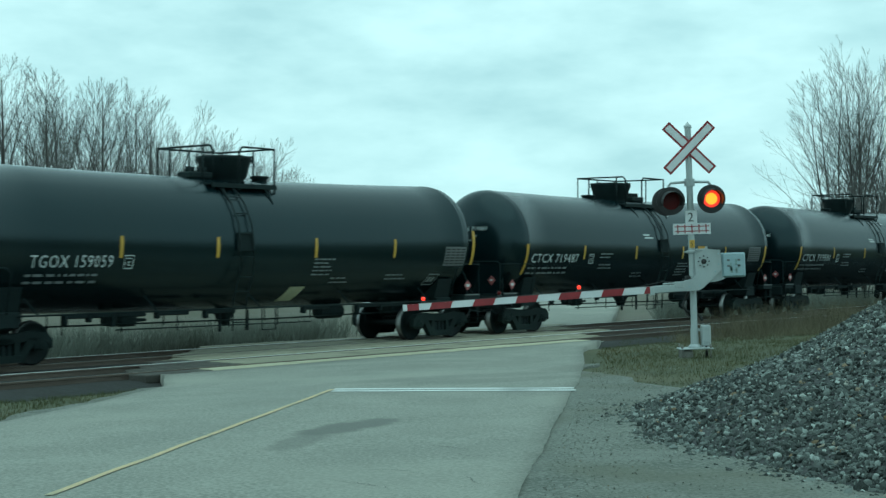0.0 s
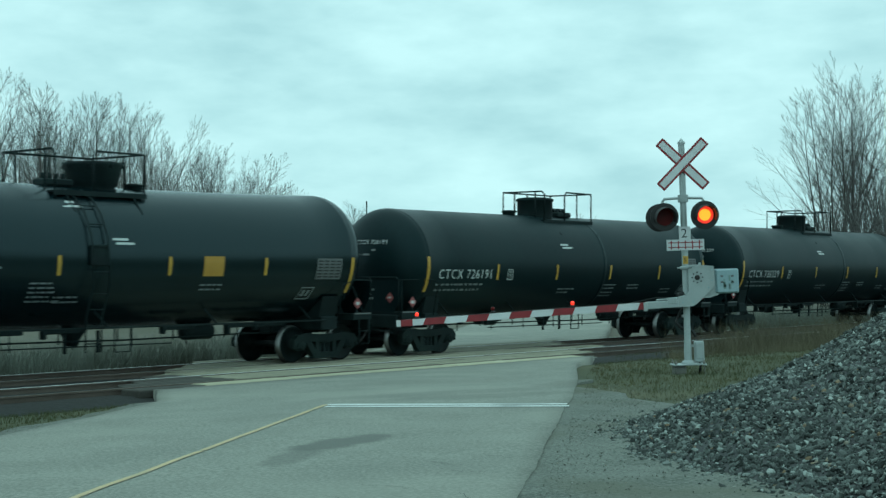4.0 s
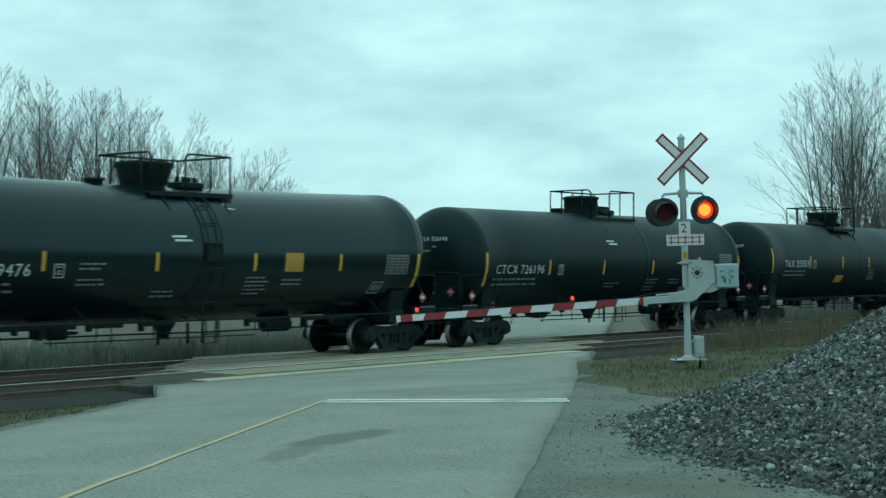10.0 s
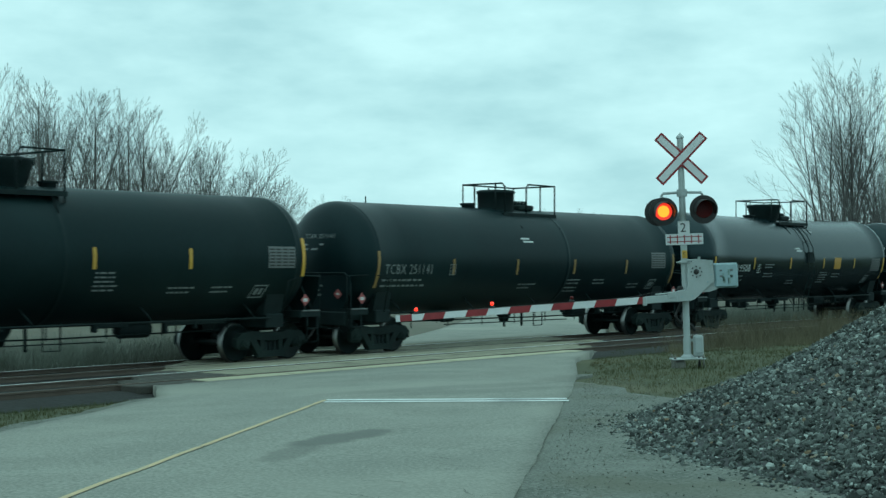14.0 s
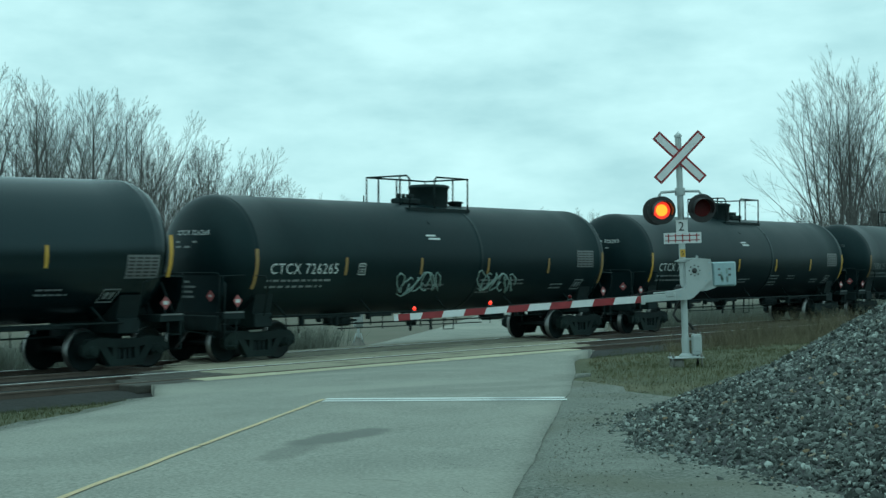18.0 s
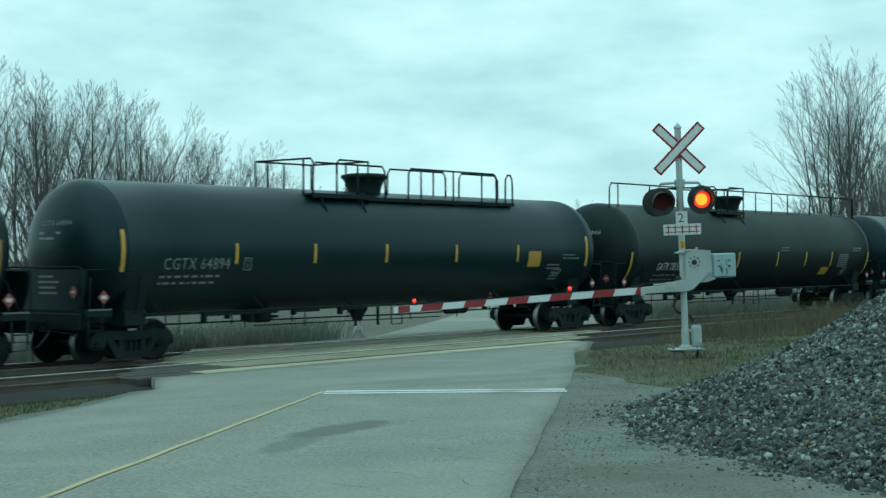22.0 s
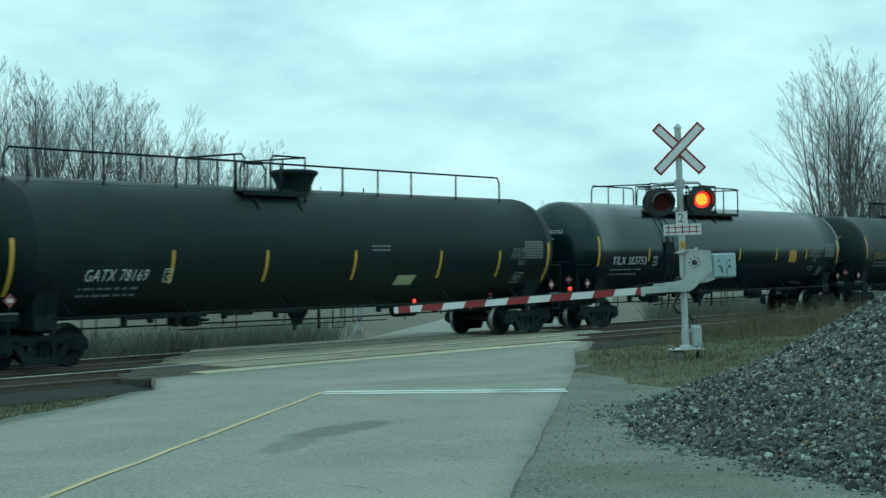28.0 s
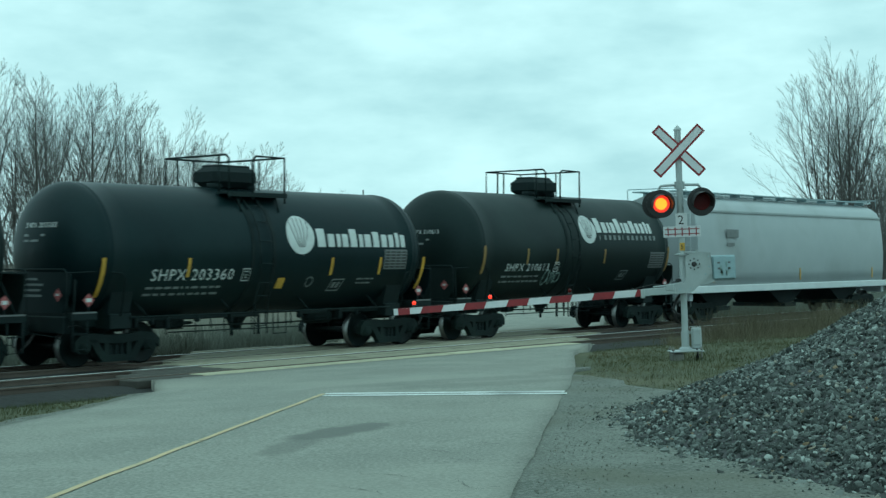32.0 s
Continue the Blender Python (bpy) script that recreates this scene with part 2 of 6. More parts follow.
# ---- mesh helpers ----
class Mesh:
    """Collects vertices and faces of one part; the face's material is a slot number."""
    def __init__(self):
        self.v, self.f, self.m, self.s = [], [], [], []

    def add(self, vs, fs, slot=0, smooth=False):
        o = len(self.v)
        self.v += [tuple(p) for p in vs]
        for q in fs:
            self.f.append([o + i for i in q]); self.m.append(slot); self.s.append(smooth)
        return self

    def box(self, c, size, turn=None, slot=0, cut=0.0):
        """A box with chamfered upright and level edges (cut metres)."""
        hx, hy, hz = (a / 2 for a in size)
        if cut <= 0:
            vs = [Vector((x, y, z)) for x in (-hx, hx) for y in (-hy, hy) for z in (-hz, hz)]
            fs = [(0, 1, 3, 2), (4, 6, 7, 5), (0, 4, 5, 1), (2, 3, 7, 6), (0, 2, 6, 4), (1, 5, 7, 3)]
        else:
            k = min(cut, hx * .9, hy * .9, hz * .9)
            ring = [(hx - k, hy), (hx, hy - k), (hx, -hy + k), (hx - k, -hy), (-hx + k, -hy), (-hx, -hy + k), (-hx, hy - k), (-hx + k, hy)]
            inn = [(x - k * (1 if x > 0 else -1), y - k * (1 if y > 0 else -1)) for x, y in ring]
            vs = [Vector((x, y, -hz)) for x, y in inn] + [Vector((x, y, -hz + k)) for x, y in ring] + [Vector((x, y, hz - k)) for x, y in ring] + [Vector((x, y, hz)) for x, y in inn]
            fs = [tuple(range(8)), tuple(reversed(range(24, 32)))]
            for r in range(3):
                for i in range(8):
                    j = (i + 1) % 8
                    fs.append((r * 8 + j, r * 8 + i, r * 8 + 8 + i, r * 8 + 8 + j))
        if turn is not None:
            vs = [turn @ p for p in vs]
        return self.add([p + Vector(c) for p in vs], fs, slot)

    def cyl(self, p0, p1, r0, r1=None, n=10, slot=0, caps=True, smooth=True):
        r1 = r0 if r1 is None else r1
        p0, p1 = Vector(p0), Vector(p1)
        q = (p1 - p0).to_track_quat("Z", "Y")
        vs = []
        for p, r in ((p0, r0), (p1, r1)):
            vs += [p + q @ Vector((r * math.cos(2 * math.pi * i / n), r * math.sin(2 * math.pi * i / n), 0)) for i in range(n)]
        self.add(vs, [(i, (i + 1) % n, n + (i + 1) % n, n + i) for i in range(n)], slot, smooth)
        if caps:
            o = len(self.v) - 2 * n
            for ring in (list(reversed(range(n))), list(range(n, 2 * n))):
                self.f.append([o + i for i in ring]); self.m.append(slot); self.s.append(False)
        return self

    def tube(self, pts, r, n=6, slot=0, r_end=None):
        """A pipe through the points."""
        pts = [Vector(p) for p in pts]
        vs, k = [], len(pts)
        for i, p in enumerate(pts):
            d = (pts[min(i + 1, k - 1)] - pts[max(i - 1, 0)]).normalized()
            q = d.to_track_quat("Z", "Y")
            rr = r if r_end is None else r + (r_end - r) * i / max(k - 1, 1)
            vs += [p + q @ Vector((rr * math.cos(2 * math.pi * a / n), rr * math.sin(2 * math.pi * a / n), 0)) for a in range(n)]
        fs = [(i * n + a, i * n + (a + 1) % n, (i + 1) * n + (a + 1) % n, (i + 1) * n + a) for i in range(k - 1) for a in range(n)]
        fs += [tuple(reversed(range(n))), tuple(range((k - 1) * n, k * n))]
        return self.add(vs, fs, slot, True)

    def lathe(self, prof, origin, axis, n=24, slot=0, smooth=True):
        """Turns a profile of (distance along the axis, radius)."""
        q = Vector(axis).to_track_quat("Z", "Y")
        vs = [Vector(origin) + q @ Vector((r * math.cos(2 * math.pi * i / n), r * math.sin(2 * math.pi * i / n), h)) for h, r in prof for i in range(n)]
        fs = [(j * n + i, j * n + (i + 1) % n, (j + 1) * n + (i + 1) % n, (j + 1) * n + i) for j in range(len(prof) - 1) for i in range(n)]
        return self.add(vs, fs, slot, smooth)

    def prism(self, pts, axis_from, axis_to, slot=0):
        """A flat outline given as 3D points, swept by the vector from one point to the other."""
        d = Vector(axis_to) - Vector(axis_from)
        a = [Vector(p) for p in pts]
        n = len(a)
        fs = [tuple(range(n)), tuple(reversed(range(n, 2 * n)))] + [(i, n + i, n + (i + 1) % n, (i + 1) % n) for i in range(n)]
        return self.add(a + [p + d for p in a], fs, slot)

    def data(self, name, mats):
        me = bpy.data.meshes.new(name)
        me.from_pydata(self.v, [], self.f)
        me.polygons.foreach_set("material_index", self.m)
        me.polygons.foreach_set("use_smooth", self.s)
        for m in (mats if isinstance(mats, (list, tuple)) else [mats]):
            me.materials.append(m)
        me.update()
        return me


def part(name, bm, material, parent=None, label="", at=None):
    """Links a Mesh as one object under a thing or a part."""
    ob = new(name, bm.data(name, material) if isinstance(bm, Mesh) else bm)
    if parent is not None:
        ob.parent = parent
    if at is not None:
        ob.matrix_basis = at
    return tagged(ob, label)


def thing(name, m, label, category, group="", kind=""):
    ob = new(name)
    ob.empty_display_size = 0.3
    ob.matrix_basis = m
    return tagged(ob, label, category, group, kind)


# ---- the plan ----
# Tracks run along ALONG; ACROSS points from the camera's side to the far side. RD is the road's way.
ALONG, ACROSS = Vector((0.63176, 0.77516, 0)), Vector((-0.77516, 0.63176, 0))
RD, RP = Vector((0.125, 0.9922, 0)).normalized(), Vector((0.9922, -0.125, 0)).normalized()
ROAD_C = Vector((-2.76, 11.14, 0))          # a point on the yellow centre line
RAIL_Z, RAIL2_Z, TRACK, TRACK2 = -0.78, -0.70, 27.15, 23.05


def place(u, nd, z=0.0):
    """World place from metres along the tracks and across them."""
    p = ALONG * u + ACROSS * nd
    return Vector((p.x, p.y, z))


def steps(x, table):
    for (a, za), (b, zb) in zip(table, table[1:]):
        if x <= b:
            k = min(max((x - a) / (b - a), 0), 1)
            return za + (zb - za) * k
    return table[-1][1]


ROAD_Z = [(-60, 0.3), (0, 0.0), (14, -0.36), (21.3, -0.685), (21.60, -0.705), (21.70, -0.82), (24.6, -0.82), (26.0, -0.88), (28.65, -0.90), (28.9, -0.80), (36, -0.95), (60, -1.05), (400, -1.05)]
LAND_Z = [(-60, 0.25), (0, -0.06), (14, -0.42), (19.5, -0.72), (21.2, -1.0), (29.6, -1.08), (32.0, -1.25), (34.0, -1.2), (60, -1.15), (400, -1.1)]


def road_z(p):
    return steps(Vector(p).dot(ACROSS), ROAD_Z)


def land_z(p):
    return steps(Vector(p).dot(ACROSS), LAND_Z)


def on_road(side, far):
    """A place by metres to the right of the centre line and along the road from ROAD_C."""
    p = ROAD_C + RP * side + RD * far
    crown = 0.035 * max(0.0, 1 - abs(side) / 3.3) * min(max((22 - far) / 6, 0), 1)
    return Vector((p.x, p.y, road_z(p) + crown))


# ---- ground, road, tracks ----
def spread(*pieces):
    out = []
    for a, b, n in pieces:
        out += [a + (b - a) * i / n for i in range(n)]
    return out + [pieces[-1][1]]


def build_ground():
    us = spread((-3500, -300, 4), (-300, -60, 4), (-60, 110, 85), (110, 300, 5), (300, 3500, 4))
    ns = spread((-3000, -200, 4), (-200, -20, 5), (-20, 0, 8), (0, 36, 48), (36, 80, 12), (80, 400, 6), (400, 3500, 5))
    g, w = Mesh(), len(ns)
    vs = []
    for u in us:
        for nd in ns:
            near = max(0.0, 1 - abs(u - 20) / 90) * (1 if -20 < nd < 80 else 0)
            vs.append(place(u, nd, steps(nd, LAND_Z) + near * 0.05 * noise.noise((u * 0.35, nd * 0.5, 1.7))))
    for i in range(len(us) - 1):
        for j in range(w - 1):
            g.f.append([i * w + j, i * w + j + 1, (i + 1) * w + j + 1, (i + 1) * w + j])
            g.m.append(1 if ns[j] >= 29.2 else 0); g.s.append(True)
    g.v = [tuple(p) for p in vs]
    ob = part("ground", g, [GRASS_G, DRYLAND])
    return tagged(ob, "winter turf and dry field falling gently to the railway", "ground", kind="structure")


DRYLAND = mat("dry_field", (0.0902, 0.08407, 0.0594), (0.1398, 0.1286, 0.0972), 0.5, 0.95, bump=0.6, bscale=12, c3=(0.0902, 0.08901, 0.0594), big=0.12)


def strip(rows, name, material, label, category, drop=0.0):
    """A surface lofted through rows of world points, with a skirt of that drop along both sides."""
    g = Mesh()
    if drop:
        rows = [[r[0] - Vector((0, 0, drop))] + r + [r[-1] - Vector((0, 0, drop))] for r in rows]
    w = len(rows[0])
    g.add([p for r in rows for p in r], [(i * w + j, i * w + j + 1, (i + 1) * w + j + 1, (i + 1) * w + j) for i in range(len(rows) - 1) for j in range(w - 1)], 0, True)
    ob = part(name, g, material)
    return tagged(ob, label, category, kind="structure")


def left_edge(far):
    return steps(far, [(-40, -3.1), (8, -3.05), (12, -3.3), (15, -4.3), (18, -5.6), (22, -6.2), (26.5, -4.8), (30, -3.5), (34, -3.3), (60, -3.3), (200, -3.3)])


def right_edge(far):
    return steps(far, [(-40, 3.3), (10, 3.3), (14, 3.27), (18, 3.15), (22, 2.95), (26, 3.1), (31, 3.3), (60, 3.3), (200, 3.3)])


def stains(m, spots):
    """Dark and repaired spots in the asphalt, and one darker band: (place, radii, turn, depth of tone), soft and ragged
    at the rim.
    """
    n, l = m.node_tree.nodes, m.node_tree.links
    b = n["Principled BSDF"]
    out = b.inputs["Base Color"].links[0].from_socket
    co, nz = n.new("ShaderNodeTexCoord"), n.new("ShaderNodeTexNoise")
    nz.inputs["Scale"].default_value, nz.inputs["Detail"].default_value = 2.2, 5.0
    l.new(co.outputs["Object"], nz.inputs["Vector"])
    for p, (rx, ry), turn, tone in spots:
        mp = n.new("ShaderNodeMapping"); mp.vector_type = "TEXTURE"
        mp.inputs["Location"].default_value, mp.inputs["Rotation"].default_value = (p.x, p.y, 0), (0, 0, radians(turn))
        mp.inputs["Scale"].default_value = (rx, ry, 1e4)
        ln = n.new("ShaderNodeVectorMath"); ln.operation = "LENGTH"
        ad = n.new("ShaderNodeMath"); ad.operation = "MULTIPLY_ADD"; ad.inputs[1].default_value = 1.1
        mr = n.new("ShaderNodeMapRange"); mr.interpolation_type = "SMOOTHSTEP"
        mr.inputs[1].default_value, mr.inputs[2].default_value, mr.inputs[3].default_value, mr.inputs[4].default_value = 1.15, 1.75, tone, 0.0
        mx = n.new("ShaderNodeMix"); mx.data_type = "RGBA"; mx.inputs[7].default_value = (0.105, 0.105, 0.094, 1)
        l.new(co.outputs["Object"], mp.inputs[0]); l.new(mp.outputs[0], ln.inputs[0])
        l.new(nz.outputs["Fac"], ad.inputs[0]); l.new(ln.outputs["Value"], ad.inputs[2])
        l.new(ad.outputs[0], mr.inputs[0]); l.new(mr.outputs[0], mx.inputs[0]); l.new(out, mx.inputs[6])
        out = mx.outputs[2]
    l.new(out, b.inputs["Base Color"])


# The last entry darkens a long narrow band just before the crossing timbers.
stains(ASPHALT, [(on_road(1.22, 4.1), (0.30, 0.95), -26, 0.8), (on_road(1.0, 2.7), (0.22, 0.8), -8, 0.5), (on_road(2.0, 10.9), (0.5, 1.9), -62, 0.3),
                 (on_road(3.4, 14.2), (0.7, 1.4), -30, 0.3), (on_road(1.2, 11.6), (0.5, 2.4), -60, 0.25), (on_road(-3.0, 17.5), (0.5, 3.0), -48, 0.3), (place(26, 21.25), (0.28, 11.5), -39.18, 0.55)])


def build_road():
    rows = []
    for f in spread((-45, -5, 10), (-5, 28, 150), (28, 40, 110), (40, 180, 20)):
        lo = left_edge(f) + 0.08 * noise.noise((f * 0.4, 3.1, 0)) + 0.02 * noise.noise((f * 1.9, 1.1, 0))
        hi = right_edge(f) + 0.035 * noise.noise((f * 0.4, 7.7, 0)) + 0.022 * noise.noise((f * 2.1, 2.2, 0)) + 0.012 * noise.noise((f * 6.3, 4.2, 0))
        rows.append([on_road(lo + (hi - lo) * k / 24, f) for k in range(25)])
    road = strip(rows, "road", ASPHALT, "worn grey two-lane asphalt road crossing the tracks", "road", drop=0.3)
    over = Vector((0, 0, 0.006))

    def paint(name, pts, wide, material, label):
        """A painted band along road points (side, far)."""
        g = Mesh()
        vs = []
        for i, (s, f) in enumerate(pts):
            a, b = pts[max(i - 1, 0)], pts[min(i + 1, len(pts) - 1)]
            d = Vector((b[0] - a[0], b[1] - a[1])).normalized()
            wv = wide * (1 + 0.10 * noise.noise((s * 3, f * 3, 4)))
            for k in (-1, 1):
                q = on_road(s - d.y * k * wv / 2 * -1, f - d.x * k * wv / 2)
                vs.append(q + over)
        g.add(vs, [(2 * i, 2 * i + 1, 2 * i + 3, 2 * i + 2) for i in range(len(pts) - 1)])
        return part(name, g, material, road, label)

    for a, b in ((-30, -0.9), (-0.75, 3.2), (3.25, 9.15)):
        paint("centre_line", [(0.0 + 0.015 * noise.noise((a + (b - a) * i / 24, 0, 9)), a + (b - a) * i / 24) for i in range(25)], 0.068, LINE_Y, "worn yellow centre line")
    for shift in (-0.26, 0.10):
        pts = []
        for i in range(23):
            k = i / 22
            p = Vector((-1.60 + 3.28 * k, 20.12 - 0.24 * k + shift + 0.0, 0)) - ROAD_C
            pts.append((p.dot(RP), p.dot(RD) + 0.012 * noise.noise((k * 9, shift, 2))))
        paint("stop_line", pts, 0.215, LINE_W, "worn white stop line")

    random.seed(5)
    for k in range(12):
        g, s, f = Mesh(), random.uniform(2.2, 3.1), random.uniform(-1.8, 3.5)
        pts = []
        drift = random.choice((-0.05, 0.07))
        for i in range(14):
            pts.append(on_road(s, f) + over)
            s += 0.7 * drift + random.uniform(-0.04, 0.04); f += random.uniform(-0.02, 0.08)
        vs, fs = [], []
        for i, p in enumerate(pts):
            wv = 0.005 * (1 - abs(i - 6.5) / 8)
            vs += [p - RD * wv, p + RD * wv + RP * wv]
        g.add(vs, [(2 * i, 2 * i + 1, 2 * i + 3, 2 * i + 2) for i in range(13)])
        part("crack", g, CRACK, road, "thin crack in the asphalt")
    return road


def shoulder_edge(far):
    return steps(far, [(-45, 14), (7.2, 13), (8.2, 6.0), (9.1, 4.8), (11.2, 3.95), (13.6, 3.35), (60, 3.2)])


def build_shoulders():
    rows = []
    for f in spread((-45, 0, 12), (0, 15.5, 34)):
        hi = shoulder_edge(f) + 0.35 * noise.noise((f * 0.9, 0.3, 6)) * (1 if f > 8 else 0)
        lo = 2.9
        row = []
        for k in range(13):
            p = on_road(lo + (hi - lo) * k / 12, f)
            row.append(Vector((p.x, p.y, land_z(p) + 0.045 + 0.03 * noise.noise((p.x * 0.9, p.y * 0.9, 3)))))
        rows.append(row)
    strip(rows, "gravel_shoulder", SHOULDER, "grey gravel shoulder beside the road", "gravel", drop=0.06)
    rows = []
    for f in spread((-45, 0, 8), (0, 22, 40)):
        e = left_edge(f)
        wide = 0.55 + 0.4 * noise.noise((f * 0.6, 8.1, 0))
        row = []
        for k in range(5):
            p = on_road(e + 0.3 - (0.3 + wide) * k / 4, f)
            row.append(Vector((p.x, p.y, land_z(p) + 0.03 + 0.02 * noise.noise((p.x * 2, p.y * 2, 1)))))
        rows.append(list(reversed(row)))
    strip(rows, "gravel_verge", SHOULDER, "thin gravel verge along the asphalt edge", "gravel", drop=0.05)


def build_track(name, nd, top, label):
    """A railway track: two rails of I section on ties, in a ballast bed."""
    t = thing(name, pose(0, 0, 0), label, "track", kind="structure")
    for side in (-0.752, 0.752):
        g = Mesh()
        prof = [(-0.07, -0.172), (0.07, -0.172), (0.07, -0.158), (0.012, -0.14), (0.010, -0.045), (0.036, -0.034), (0.036, -0.004), (-0.036, -0.004), (-0.036, -0.034), (-0.010, -0.045), (-0.012, -0.14), (-0.07, -0.158)]
        ends = [[place(u, nd + side + x, top + z) for x, z in prof] for u in (-70, 230)]
        n = len(prof)
        g.add(ends[0] + ends[1], [(i, (i + 1) % n, n + (i + 1) % n, n + i) for i in range(n)])
        rail = part("rail", g, RAIL, t)
        h = Mesh()
        vs = [place(u, nd + side + x, top + z) for u in (-70, 230) for x, z in ((-0.034, -0.006), (-0.03, 0.0), (0.03, 0.0), (0.034, -0.006))]
        h.add(vs, [(0, 1, 5, 4), (1, 2, 6, 5), (2, 3, 7, 6)])
        part("rail_head", h, RAILTOP if side > 0 else DULLTOP, rail, "polished running surface" if side > 0 else "dull running surface")
    tie = Mesh().box((0, 0, 0), (0.23, 2.6, 0.18), cut=0.015).data("tie", TIE)
    for i in range(150):
        u = -30 + i * 0.62
        if 17.2 < u - (nd - 22) * 1.0 < 34.5:
            continue
        o = part("tie", tie, None, t)
        o.matrix_basis = Matrix.Translation(place(u, nd, top - 0.225)) @ pose(0, 0, 0, 0, 0, 50.82 + random.uniform(-0.6, 0.6))
    return t


BED = [(20.9, -1.02), (21.3, -0.90), (21.8, -0.825), (24.3, -0.82), (24.9, -0.87), (25.7, -0.905), (26.1, -0.895), (28.2, -0.895), (28.9, -0.95), (29.6, -1.2)]


def turf_z(x, y):
    """The height of turf or ballast, whichever lies higher."""
    nd = -0.77516 * x + 0.63176 * y
    return max(land_z((x, y, 0)), steps(nd, BED) if nd > 20.9 else -9.0)


def build_ballast():
    g = Mesh()
    us = spread((-70, -14, 14), (-14, 70, 110), (70, 230, 16))
    prof = BED
    w = len(prof)
    vs = [place(u, n + 0.12 * noise.noise((u * 0.8, n, 0)), z + 0.02 * noise.noise((u * 2.3, n * 2, 4))) for u in us for n, z in prof]
    g.add(vs, [(i * w + j, i * w + j + 1, (i + 1) * w + j + 1, (i + 1) * w + j) for i in range(len(us) - 1) for j in range(w - 1)], 0, True)
    tagged(part("ballast_bed", g, BALLAST), "dark dirty ballast under both tracks", "ballast", kind="structure")


def build_infill():
    """Asphalt between the two tracks on the crossing."""
    rows = []
    for i in range(24):
        row = []
        for nd in (24.55, 24.9, 25.3, 25.78):
            u = 17.4 + (nd - 22.0) * 1.15 + 17.3 * i / 23
            row.append(place(u, nd, steps(nd, [(24.6, -0.715), (25.6, -0.785)]) + 0.012 * noise.noise((u, nd, 3))))
        rows.append(row)
    strip(rows, "crossing_infill", PLANK, "worn pale filling between the two tracks", "road", drop=0.1)


PLANK_K = mat("grimy_crossing_timber", (0.042, 0.0392, 0.0329), (0.084, 0.0784, 0.0665), 1.4, 0.9, bump=0.5, bscale=20, c3=(0.035, 0.0294, 0.0231), big=0.8)


def own_shade(m, most):
    """Darkens each object of the material by its own share."""
    n, l = m.node_tree.nodes, m.node_tree.links
    b = n["Principled BSDF"]
    info, mr, mx = n.new("ShaderNodeObjectInfo"), n.new("ShaderNodeMapRange"), n.new("ShaderNodeVectorMath")
    mr.inputs[3].default_value, mr.inputs[4].default_value = 1.0, 1.0 - most
    mx.operation = "SCALE"
    l.new(info.outputs["Random"], mr.inputs[0]); l.new(mr.outputs[0], mx.inputs["Scale"])
    l.new(b.inputs["Base Color"].links[0].from_socket, mx.inputs[0]); l.new(mx.outputs[0], b.inputs["Base Color"])


for timber in (PLANK, PLANK_P, PLANK_K):
    own_shade(timber, 0.16)


def build_planks():
    """Timber crossing panels beside and between the rails, a run of planks each."""
    t = thing("crossing_panel", pose(0, 0, 0), "weathered timber planks filling the level crossing", "crossing", kind="structure")
    random.seed(8)
    for nd, top in ((TRACK2, RAIL2_Z), (TRACK, RAIL_Z)):
        for off, wide in ((-1.13, 0.56), (-0.48, 0.27), (-0.16, 0.30), (0.16, 0.30), (0.48, 0.27), (0.98, 0.30), (1.30, 0.30)):
            u = 17.4 + (nd + off - 22.0) * 1.15 + random.uniform(-0.3, 0.3) + (0.45 if nd < 24 and off < -1 else 0)
            end = 33.6 + (nd + off - 22.3) * 1.15 + random.uniform(-0.3, 0.3) - (0.9 if off < -1 else 0)
            while u < end - 0.5:
                dark_end = 20.8 if off > -1 else 19.3
                ln = min(random.choice((2.4, 3.0, 4.2)), end - u)
                if u < dark_end:
                    ln = max(dark_end - u, 0.9)
                g = Mesh().box((0, 0, 0), (ln - 0.03, wide - 0.035, 0.16), cut=0.018)
                o = part("plank", g, PLANK_K if u < dark_end else PLANK_P if nd < 24 and off < -1 else PLANK, t)
                o.matrix_basis = Matrix.Translation(place(u + ln / 2, nd + off, top - 0.085 + random.uniform(-0.005, 0.004))) @ pose(0, 0, 0, random.uniform(-.4, .4), 0, 50.82)
                u += ln
    return t


